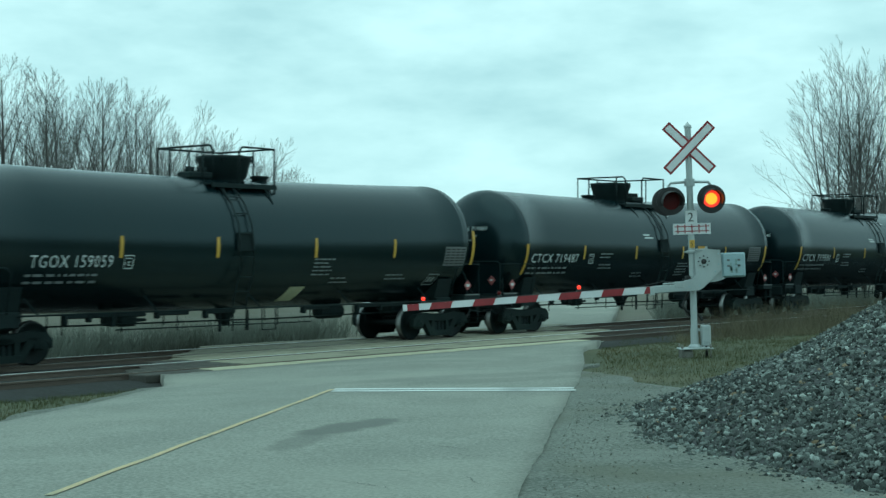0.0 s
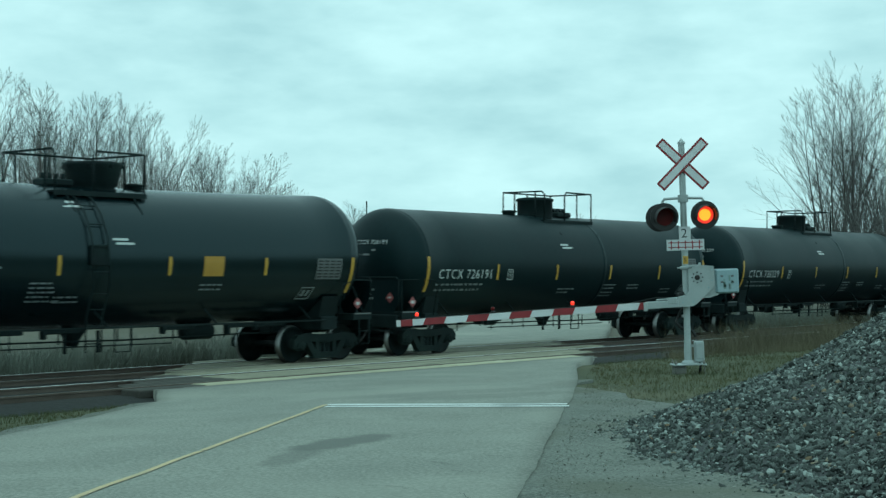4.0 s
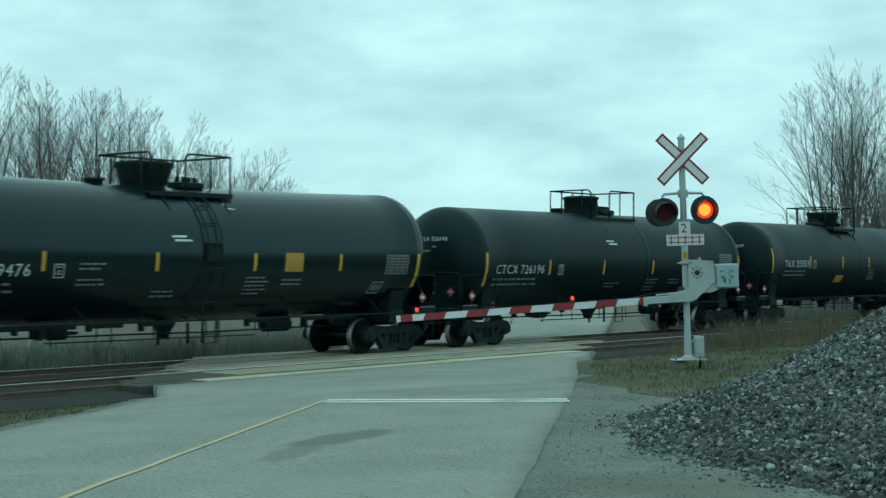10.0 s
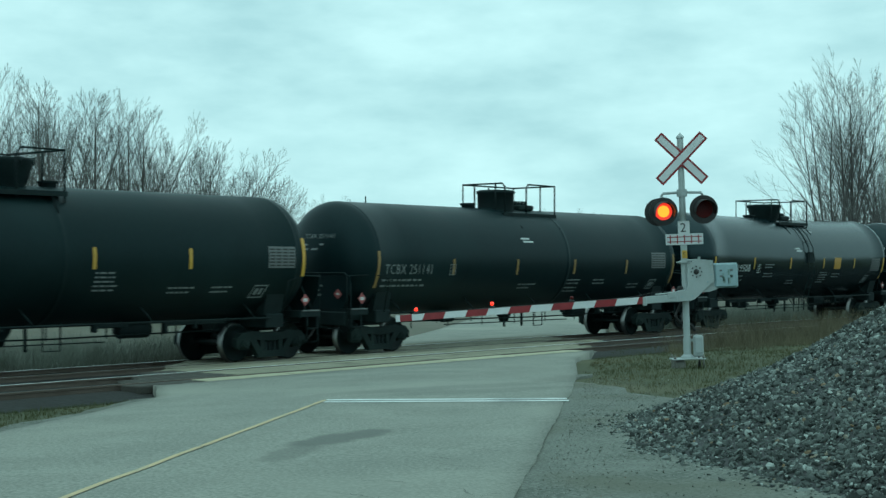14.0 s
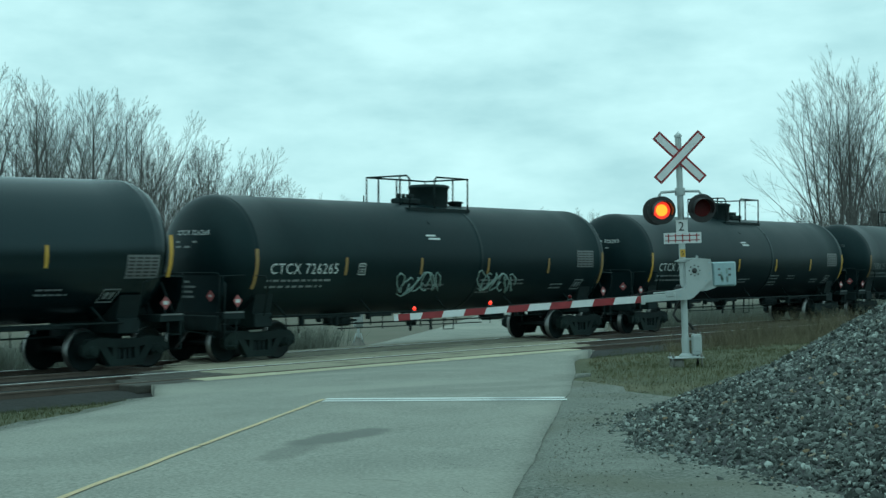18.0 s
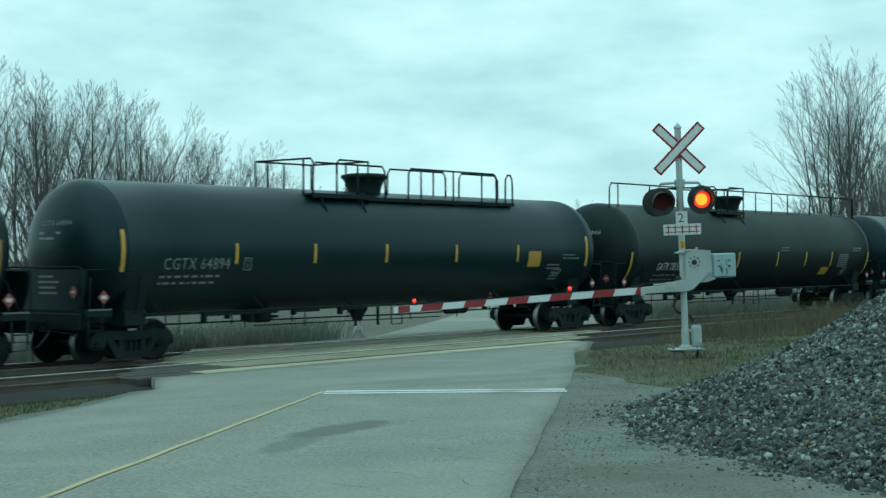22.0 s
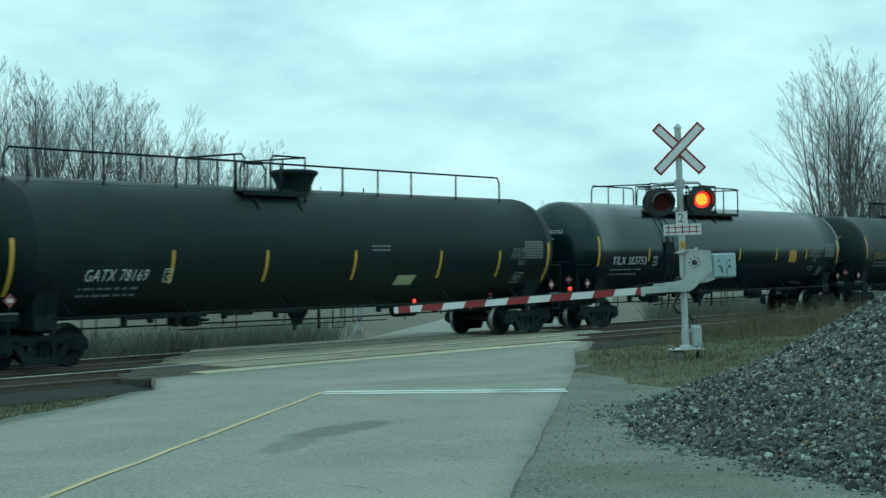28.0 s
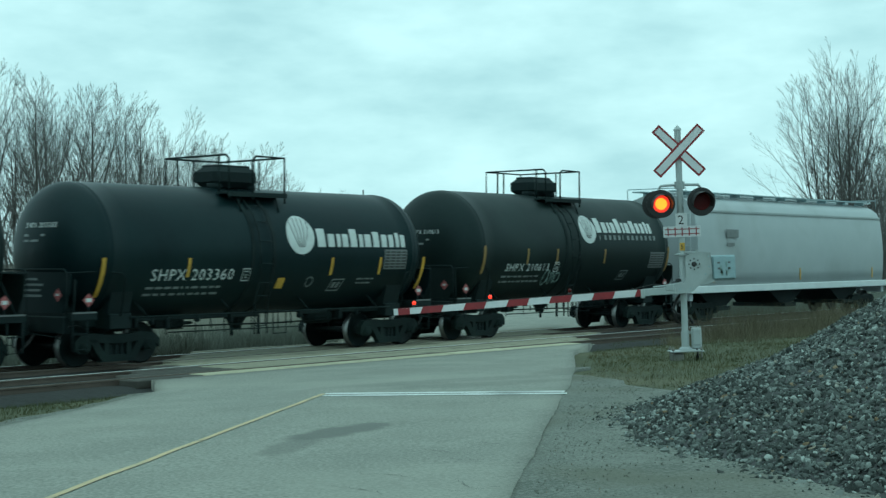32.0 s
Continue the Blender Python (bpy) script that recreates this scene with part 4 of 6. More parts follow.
def truck_meshes():
    # side frame: a cast truss with two windows, journals and a spring group
    f = Mesh()
    X = 0.98
    outline_top = [(-1.16, 0.56), (-1.02, 0.70), (-0.60, 0.74), (-0.34, 0.70), (0.34, 0.70), (0.60, 0.74), (1.02, 0.70), (1.16, 0.56)]
    for (a, za), (b, zb) in zip(outline_top, outline_top[1:]):
        f.prism([(X, a, za - 0.19), (X, b, zb - 0.19), (X, b, zb), (X, a, za)], (0, 0, 0), (0.17, 0, 0))
    for sg in (-1, 1):
        f.prism([(X, sg * 0.58, 0.60), (X, sg * 0.80, 0.60), (X, sg * 0.46, 0.14), (X, sg * 0.28, 0.17)], (0, 0, 0), (0.17, 0, 0))
        f.prism([(X, sg * 0.24, 0.16), (X, sg * 0.37, 0.16), (X, sg * 0.37, 0.62), (X, sg * 0.24, 0.62)], (0, 0, 0), (0.16, 0, 0))
        f.prism([(X, sg * 0.70, 0.60), (X, sg * 1.16, 0.58), (X, sg * 1.12, 0.36), (X, sg * 1.02, 0.30), (X, sg * 0.76, 0.30)], (0, 0, 0), (0.13, 0, 0))
        f.box((X + 0.07, sg * 0.89, 0.46), (0.22, 0.32, 0.26), cut=0.04)
        f.cyl((X, sg * 0.89, 0.457), (X + 0.22, sg * 0.89, 0.457), 0.13, 0.11, 14)
        f.cyl((X + 0.2, sg * 0.89, 0.457), (X + 0.245, sg * 0.89, 0.457), 0.06, 0.05, 8)
    f.prism([(X, -0.48, 0.10), (X, 0.48, 0.10), (X, 0.38, 0.25), (X, -0.38, 0.25)], (0, 0, 0), (0.18, 0, 0))
    f.box((X + 0.06, 0, 0.55), (0.22, 0.40, 0.16), cut=0.03)
    f.box((X - 0.05, 0, 0.40), (0.05, 0.56, 0.42))
    frame_me = f.data("side_frame", TRUCK)
    sp = Mesh()
    coil = [(k * 0.0225, 0.068 if k % 2 else 0.05) for k in range(13)]
    sp.lathe(coil, (X + 0.07, 0, 0.24), (0, 0, 1), 8)
    spring_me = sp.data("spring", IRON)
    w = Mesh()
    # one profile for axle and both solid wheels: plate, flange, tread, rim
    half = [(0.075, 0.0), (0.075, 0.62), (0.13, 0.65), (0.16, 0.68), (0.36, 0.695), (0.40, 0.68), (0.485, 0.68), (0.49, 0.705), (0.462, 0.722), (0.455, 0.815), (0.41, 0.815), (0.385, 0.79), (0.17, 0.775), (0.13, 0.80), (0.12, 0.83), (0.075, 0.83), (0.075, 0.95), (0.0, 0.95)]
    prof = [(-x, r) for r, x in reversed(half)] + [(x, r) for r, x in half[1:]]
    w.lathe(prof, (0, 0, 0), (1, 0, 0), 28)
    for k in range(len(prof) - 1):
        if min(prof[k][1], prof[k + 1][1]) > 0.454:
            for i in range(28):
                w.m[k * 28 + i] = 1
    wheel_me = w.data("wheelset", [WHEEL, TREAD])
    b = Mesh().box((0, 0, 0.50), (2.1, 0.34, 0.20), cut=0.03).lathe([(0, 0.19), (0.16, 0.19), (0.17, 0.0)], (0, 0, 0.58), (0, 0, 1), 16)
    b.box((0, -0.36, 0.42), (1.9, 0.09, 0.12)).box((0, 0.36, 0.42), (1.9, 0.09, 0.12))
    return b.data("truck", TRUCK), frame_me, spring_me, wheel_me


def add_truck(car, y):
    bol, fr, sp, wh = shared("truck", truck_meshes)
    t = part("truck", bol, None, car, "grimy four-wheel freight truck", pose(0, y, 0))
    for turn in (0, 180):
        part("side_frame", fr, None, t, "", pose(0, 0, 0, 0, 0, turn))
        for y in (-0.15, 0.0, 0.15):
            part("spring", sp, None, t, "", pose(0, y, 0, 0, 0, turn))
    for sg in (-1, 1):
        WHEELSETS[sg].append(part("wheelset", wh, None, t, "", pose(0, sg * 0.889, 0.457)))
    return t


def coupler_mesh():
    g = Mesh().box((0, 0.55, 0.86), (0.16, 0.9, 0.18), cut=0.02).box((0, 0.08, 0.86), (0.30, 0.22, 0.28), cut=0.05).box((0.10, -0.02, 0.86), (0.10, 0.14, 0.26), cut=0.03)
    return g.data("coupler", TRUCK)


def tank_shell(L, R, za, y0, y1, head, material, seams=(), saddle=True):
    prof = [(y0 + head * (1 - math.sqrt(max(0, 1 - min(r / R, 1) ** 2.15))), r) for r in [R * k for k in (0, .2, .4, .58, .72, .82, .89, .94, .972, .99, .998, 1.0)]]
    prof += [(y0 + head + 0.05, R), (y0 + head + 0.06, R + 0.005), (y0 + head + 0.10, R + 0.005), (y0 + head + 0.11, R)]
    mid = list(prof)
    # girth seams: faint raised weld bands
    for s in seams:
        mid += [(s - 0.12, R), (s - 0.03, R), (s - 0.015, R + 0.006), (s + 0.015, R + 0.006), (s + 0.03, R), (s + 0.12, R)]
    for k in (0.12, 0.24, 0.5, 0.76, 0.88):
        mid.append((y0 + (y1 - y0) * k, R))
    mid = sorted(mid, key=lambda p: p[0])
    rear = [(y1 - (h - y0), r) for h, r in reversed(prof)]
    g = Mesh().lathe(mid + rear, (0, 0, za), (0, 1, 0), 56)
    g.v = [(x, y, z + bent(y)) for x, y, z in g.v]
    return g


def rail_run(car, name, pts, r, posts, foot_z, material=None, label=""):
    """A guard rail: a bent top pipe with its posts as parts of it."""
    top = part(name, Mesh().tube(pts, r, 6), material or IRON, car, label)
    for x, y, z in posts:
        part("post", Mesh().cyl((x, y, foot_z), (x, y, z), r * 0.95, n=6).box((x, y, foot_z + 0.02), (0.09, 0.09, 0.04)), material or IRON, top)
    return top


def ladder(car, pts, wide, label, step=0.33):
    """Two stringers through the points, rungs between them along y."""
    st = part("ladder", Mesh().tube([(x, y - wide / 2, z) for x, y, z in pts], 0.02, 6).tube([(x, y + wide / 2, z) for x, y, z in pts], 0.02, 6), IRON, car, label)
    rung = shared(("rung", wide), lambda: Mesh().cyl((0, -wide / 2, 0), (0, wide / 2, 0), 0.014, n=6).data("rung", IRON))
    P = [Vector(p) for p in pts]
    for a, b in zip(P, P[1:]):
        k = max(1, int((b - a).length / step))
        for i in range(k):
            q = a.lerp(b, (i + 0.5) / k)
            part("rung", rung, None, st, "", Matrix.Translation(q))
    return st


def underframe(car, L, R, za, truck_in, walk_rail=True, body_end=1.15):
    """Sills, platforms, couplers, brake gear and trucks, alike at both ends."""
    add_truck(car, truck_in)
    add_truck(car, L - truck_in)
    cp = shared("coupler", coupler_mesh)
    part("coupler", cp, None, car, "", pose(0, 0, 0))
    part("coupler", cp, None, car, "", pose(0, L, 0, 0, 0, 180))
    sill = shared(("sill", truck_in), lambda: Mesh().box((0, 1.75, 0.90), (0.44, 2.6, 0.40), cut=0.02).box((0, 0.52, 0.95), (2.6, 0.16, 0.36), cut=0.02).box((0, truck_in, 0.98), (2.5, 0.6, 0.34), cut=0.02).box((0, 1.25, 0.98), (1.5, 1.3, 0.22), cut=0.02).data("stub_sill", IRON))
    plat = shared("end_platform", lambda: Mesh().box((0, 0.90, 1.175), (2.76, 0.66, 0.04)).box((0, 0.57, 1.12), (2.76, 0.03, 0.16)).box((0, 1.23, 1.12), (2.76, 0.03, 0.16)).box((1.37, 0.90, 1.12), (0.03, 0.66, 0.14)).box((-1.37, 0.90, 1.12), (0.03, 0.66, 0.14)).data("end_platform", IRON))
    brace = shared(("end_brace", R, za), lambda: Mesh().tube([(1.25, 0.72, 1.2), (0.95, 1.02, za - 0.35)], 0.03, 6).tube([(-1.25, 0.72, 1.2), (-0.95, 1.02, za - 0.35)], 0.03, 6).prism([(0.62, 0.78, 1.19), (0.62, 1.7, 1.19), (0.62, 1.6, za - R * 0.84), (0.62, 1.02, za - R * 0.62)], (0, 0, 0), (0.05, 0, 0)).prism([(-0.62, 0.78, 1.19), (-0.62, 1.7, 1.19), (-0.62, 1.6, za - R * 0.84), (-0.62, 1.02, za - R * 0.62)], (0, 0, 0), (0.05, 0, 0)).prism([(-0.64, 0.95, 1.19), (0.64, 0.95, 1.19), (0.80, 1.05, za - R * 0.56), (-0.80, 1.05, za - R * 0.56)], (0, 0, 0), (0, 0.04, 0)).data("head_brace", IRON))
    saddle = shared(("saddle", R, za, truck_in), lambda: Mesh().prism([(-1.15, truck_in - 0.3, 1.1), (1.15, truck_in - 0.3, 1.1), (R * .82, truck_in - 0.3, za - R * .57), (R * .45, truck_in - .3, za - R * .86), (-R * .45, truck_in - .3, za - R * .86), (-R * .82, truck_in - 0.3, za - R * .57)], (0, 0, 0), (0, 0.6, 0)).data("saddle", IRON))
    edge = shared("platform_edge", lambda: Mesh().box((1.395, 0.90, 1.205), (0.02, 0.62, 0.035)).data("platform_edge", PLATE_G))
    rail = shared(("end_rail", R), lambda: Mesh().tube([(1.32, 0.50, 0.75), (1.32, 0.50, 2.06), (1.24, 0.49, 2.14), (-1.24, 0.49, 2.14), (-1.32, 0.50, 2.06), (-1.32, 0.50, 0.75)], 0.018, 6).tube([(1.32, 0.50, 2.06), (1.40, 1.2, 2.08), (1.55, 1.75, 2.06), (1.58, 1.86, 1.95), (1.40, 1.86, 1.1)], 0.018, 6).tube([(-1.32, 0.50, 2.06), (-1.40, 1.2, 2.08), (-1.58, 1.86, 1.95), (-1.40, 1.86, 1.1)], 0.018, 6).data("end_handrail", IRON))
    steps_me = shared("corner_steps", lambda: Mesh().tube([(1.36, 0.62, 1.1), (1.36, 0.62, 0.42), (1.36, 1.0, 0.42), (1.36, 1.0, 1.1)], 0.018, 6).cyl((1.36, 0.62, 0.75), (1.36, 1.0, 0.75), 0.016, n=6).data("corner_step", IRON))
    lever = shared("uncoupling_lever", lambda: Mesh().tube([(1.3, 0.40, 0.62), (1.1, 0.36, 0.70), (0.2, 0.34, 0.76), (0.1, 0.2, 0.95)], 0.014, 6).data("uncoupling_lever", IRON))
    hose = shared("brake_hose", lambda: Mesh().tube([(0.28, 0.42, 0.72), (0.30, 0.22, 0.52), (0.30, 0.05, 0.38)], 0.025, 6).data("brake_hose", RUBBER))
    for turn, y in ((0, 0), (180, L)):
        m = pose(0, y, 0, 0, 0, turn)
        for name, me in (("stub_sill", sill), ("end_platform", plat), ("saddle", saddle), ("head_brace", brace), ("end_handrail", rail), ("corner_step", steps_me), ("uncoupling_lever", lever), ("brake_hose", hose)):
            part(name, me, None, car, "", m)
        part("corner_step", steps_me, None, car, "", m @ Matrix.Diagonal((-1, 1, 1, 1)))
        part("platform_edge", edge, None, car, "pale worn platform edge", m if not turn else m @ Matrix.Diagonal((-1, 1, 1, 1)))
    # brake wheel on the rear end, and the staff
    part("brake_wheel", Mesh().lathe([(0.0, 0.24), (0.02, 0.27), (0.04, 0.24)], (-0.7, L - 0.55, 2.0), (0, 1, 0), 18).cyl((-0.7, L - 0.53, 2.0), (-0.7, L - 1.0, 2.0), 0.02, n=6).box((-0.7, L - 0.53, 2.0), (0.5, 0.02, 0.03)).box((-0.7, L - 0.53, 2.0), (0.03, 0.02, 0.5)), IRON, car)
    # side rail, brake pipe, reservoir, outlet
    if walk_rail:
        for sg in (1, -1):
            x = 1.30 * sg
            rl = part("side_rail", Mesh().tube([(x, truck_in + 0.2, 1.06), (x, L - truck_in - 0.2, 1.06)], 0.024, 6), IRON, car, "long side rail below the tank")
            nb = max(4, int((L - 2 * truck_in) / 2.6))
            for i in range(nb):
                y = truck_in + 0.7 + (L - 2 * truck_in - 1.4) * i / (nb - 1)
                part("bracket", Mesh().tube([(x, y, 1.06), (sg * (side_x(R, za, 1.42) - 0.02), y - 0.22, 1.42)], 0.022, 6), IRON, rl)
    part("brake_pipe", Mesh().tube([(0.55, 2.9, 0.78), (0.6, L * 0.45, 0.76), (0.6, L * 0.55, 0.74), (0.55, L - 2.9, 0.78)], 0.022, 6).tube([(0.85, L * 0.28, 0.66), (0.85, L * 0.62, 0.64)], 0.016, 6), IRON, car)
    for i in range(8):
        y = 3.4 + (L - 6.8) * i / 7
        part("pipe_hanger", shared("hanger", lambda: Mesh().tube([(0.6, 0, 0.70), (0.6, 0, 1.05)], 0.016, 5).data("pipe_hanger", IRON)), None, car, "", pose(0, y, 0))
        part("pipe_hanger", shared("hanger2", lambda: Mesh().tube([(0.85, 0, 0.60), (0.85, 0, 1.1)], 0.014, 5).data("pipe_hanger", IRON)), None, car, "", pose(0, y + 0.2, 0))
    for f0, hang in ((0.20, 0.26), (0.235, 0.20), (0.27, 0.32), (0.34, 0.18), (0.42, 0.22), (0.60, 0.20), (0.71, 0.28), (0.76, 0.2)):
        part("brake_gear", shared(("gear", hang), lambda: Mesh().box((0.95, 0, 1.06 - hang / 2), (0.16, 0.10, hang), cut=0.02).box((0.95, 0.45, 1.0), (0.10, 0.95, 0.11), cut=0.02).data("brake_gear", IRON)), None, car, "", pose(0, L * f0, 0))
    yc = L * 0.5
    part("outlet_valve", Mesh().lathe([(0, 0.30), (0.12, 0.28), (0.30, 0.16), (0.42, 0.14), (0.43, 0.0)], (0, yc, za - R + 0.06), (0, 0, -1), 14), IRON, car)
    for dy in (-0.45, 0.45):
        part("skid", Mesh().box((0.35, yc + dy, 0.72), (0.05, 0.08, 0.5), cut=0.01), IRON, car)
    part("step_loop", Mesh().tube([(0.62, yc + 0.7, 1.0), (0.62, yc + 0.7, 0.48), (0.62, yc + 1.15, 0.48), (0.62, yc + 1.15, 1.0)], 0.018, 5), IRON, car)
    part("air_reservoir", Mesh().lathe([(0, 0), (0.04, 0.15), (0.1, 0.2), (0.9, 0.2), (0.96, 0.15), (1.0, 0.0)], (0.30, L * 0.66, 0.86), (0, 1, 0), 14), IRON, car)
    part("brake_cylinder", Mesh().lathe([(0, 0), (0.02, 0.14), (0.45, 0.14), (0.5, 0.05), (0.8, 0.03)], (0.45, L * 0.30, 0.84), (0, 1, 0), 12).box((0.45, L * 0.30 - 0.25, 0.86), (0.25, 0.3, 0.25), cut=0.03), IRON, car)


def manway(car, R, za, a, kind, valve):
    """The protective housing on the crown with its fittings."""
    top = za + R
    if kind == "tub":            # a bowl-shaped bonnet, wider above
        part("manway_housing", Mesh().lathe([(-0.12, 0.50), (0.0, 0.50), (0.05, 0.55), (0.46, 0.66), (0.50, 0.68), (0.55, 0.68), (0.57, 0.62), (0.58, 0.0)], (0, a, top), (0, 0, 1), 22), IRON, car, "black round fittings housing")
        for i in range(8):
            an = i * math.pi / 4
            part("eye_bolt", shared("eye_bolt", lambda: Mesh().cyl((0, 0, 0), (0, 0, 0.16), 0.035, n=6).data("eye_bolt", IRON)), None, car, "", pose(0.66 * math.cos(an), a + 0.66 * math.sin(an), top + 0.42))
    elif kind == "drum":         # a straight drum
        part("manway_housing", Mesh().lathe([(-0.1, 0.56), (0.45, 0.56), (0.47, 0.60), (0.53, 0.60), (0.57, 0.5), (0.60, 0.0)], (0, a, top), (0, 0, 1), 22), IRON, car, "black round fittings housing")
    elif kind == "hatch":        # a wide low hatch under a lid
        part("manway_housing", Mesh().lathe([(-0.1, 0.46), (0.10, 0.47), (0.30, 0.55), (0.36, 0.60), (0.38, 0.64), (0.46, 0.64), (0.50, 0.5), (0.52, 0.0)], (0, a, top), (0, 0, 1), 22), IRON, car, "black flared hatch")
    elif kind == "small":        # a narrow drum
        part("manway_housing", Mesh().lathe([(-0.1, 0.36), (0.46, 0.36), (0.48, 0.40), (0.55, 0.40), (0.58, 0.3), (0.60, 0.0)], (0, a, top), (0, 0, 1), 20), IRON, car, "black round fittings housing")
    else:                        # capsule lying along the car
        g = Mesh().box((0, a, top + 0.26), (0.92, 1.45, 0.50), cut=0.13).box((0, a, top + 0.53), (0.60, 1.1, 0.06), cut=0.02)
        g.cyl((0.2, a + 0.55, top - 0.05), (0.2, a + 0.55, top + 0.1), 0.2, n=12).cyl((0.2, a - 0.55, top - 0.05), (0.2, a - 0.55, top + 0.1), 0.2, n=12)
        part("manway_housing", g, IRON, car, "black rounded hatch box")
    if kind in ("hatch", "capsule"):
        return
    g = Mesh().lathe([(0, 0.20), (0.10, 0.20), (0.12, 0.24), (0.17, 0.24), (0.19, 0.0)], (0.1, a - 1.5 if valve > 0 else a + 1.1, top - 0.05), (0, 0, 1), 14)
    part("vent_valve", g, IRON, car)
    g = Mesh().box((0, 0, 0.06), (0.5, 0.75, 0.16), cut=0.03)
    part("valve_cluster", g, IRON, car, "low block of valves", pose(0.1, a + valve, top + 0.0))
    for i in range(4):
        part("valve", shared("valve", lambda: Mesh().cyl((0, 0, 0.1), (0, 0, 0.27), 0.06, 0.05, 8).data("valve", IRON)), None, car, "", pose(0.1, a + valve - 0.27 + i * 0.18, top))


def short_platform(car, R, za, a0, a1, w=1.0, h=0.74):
    """A railed cage round the manway: walkways on both flanks, bent pipe rails, a gap for the ladder on the near flank."""
    top = za + R
    z0, zt = top - 0.17, top + h
    for sg in (1, -1):
        x = (w - 0.06) * sg
        part("walkway", Mesh().box((x - 0.14 * sg, (a0 + a1) / 2, z0), (0.42, a1 - a0 + 0.1, 0.04)).box((x + 0.08 * sg, (a0 + a1) / 2, z0 - 0.03), (0.03, a1 - a0 + 0.1, 0.11)), IRON, car, "grating walkway beside the housing")
        for yy in (a0 + 0.3, a1 - 0.3):
            part("walkway_strut", Mesh().tube([(x, yy, z0), (side_x(R, za, z0 - 0.45, 0) * sg, yy, z0 - 0.45)], 0.022, 5), IRON, car)
    foot = z0 - 0.14
    gap = a0 + (a1 - a0) * 0.42
    # front rail across the car, bent down at the near corner
    rail_run(car, "guard_rail", [(-w, a0, foot), (-w, a0, zt), (w - 0.1, a0, zt), (w, a0, zt - 0.1), (w, a0, foot)], 0.028, [(-w + 0.45, a0, zt), (w - 0.35, a0, zt)], foot + 0.1, label="bent pipe guard rail")
    rail_run(car, "guard_rail", [(-w, a0, zt), (-w, a1, zt), (-w, a1, foot)], 0.028, [(-w, (a0 + a1) / 2, zt)], foot, label="bent pipe guard rail")
    rail_run(car, "guard_rail", [(w, gap, foot), (w, gap, zt - 0.1), (w, gap + 0.1, zt), (w, a1, zt), (w, a1, foot - 0.08)], 0.028, [], foot, label="bent pipe guard rail")
    rail_run(car, "guard_rail", [(w, a1, zt), (-w, a1, zt)], 0.026, [(0.25, a1, zt)], top - 0.06, label="pipe guard rail across the car")


def long_platform(car, R, za, a0, a1, w, posts_at, h=0.70, bends=(), runs=None):
    """A long railed walkway on the crown; the near rail is broken at the bends."""
    top = za + R
    zt = top + h
    zf = top - 0.16 - 0.30 * max(0.0, w - 0.8)
    for x, p, q, posts in runs or ():
        pts = [(x, p, zf - 0.06), (x, p + 0.02, zt - 0.14), (x, p + 0.12, zt), (x, q - 0.12, zt), (x, q - 0.02, zt - 0.14), (x, q, zf - 0.06)]
        rail_run(car, "guard_rail", pts, 0.028, [(x, y, zt) for y in posts], zf - 0.12, label="long pipe guard rail")
    for sg in (1, -1):
        part("walkway", Mesh().box(((w - 0.24) * sg, (a0 + a1) / 2, zf), (0.50, a1 - a0, 0.04)).box((w * sg, (a0 + a1) / 2, zf - 0.02), (0.03, a1 - a0, 0.10)), IRON, car, "long grating walkway on the crown")
        if runs:
            continue
        x = w * sg
        cuts = [a0, *bends, a1]
        for p, q in zip(cuts, cuts[1:]):
            p, q = (p + 0.10 if p != a0 else p), (q - 0.10 if q != a1 else q)
            pts = [(x, p, zf - 0.06), (x, p + 0.02, zt - 0.14), (x, p + 0.12, zt), (x, q - 0.12, zt), (x, q - 0.02, zt - 0.14), (x, q, zf - 0.06)]
            rail_run(car, "guard_rail", pts, 0.026, [(x, y, zt) for y in posts_at if p + 0.3 < y < q - 0.3], zf - 0.12, label="long pipe guard rail")
    for yy in () if runs else (a0, a1):
        part("end_rail", Mesh().tube([(w, yy + 0.06, zt - 0.03), (-w, yy + 0.06, zt - 0.03)], 0.025, 6), IRON, car)


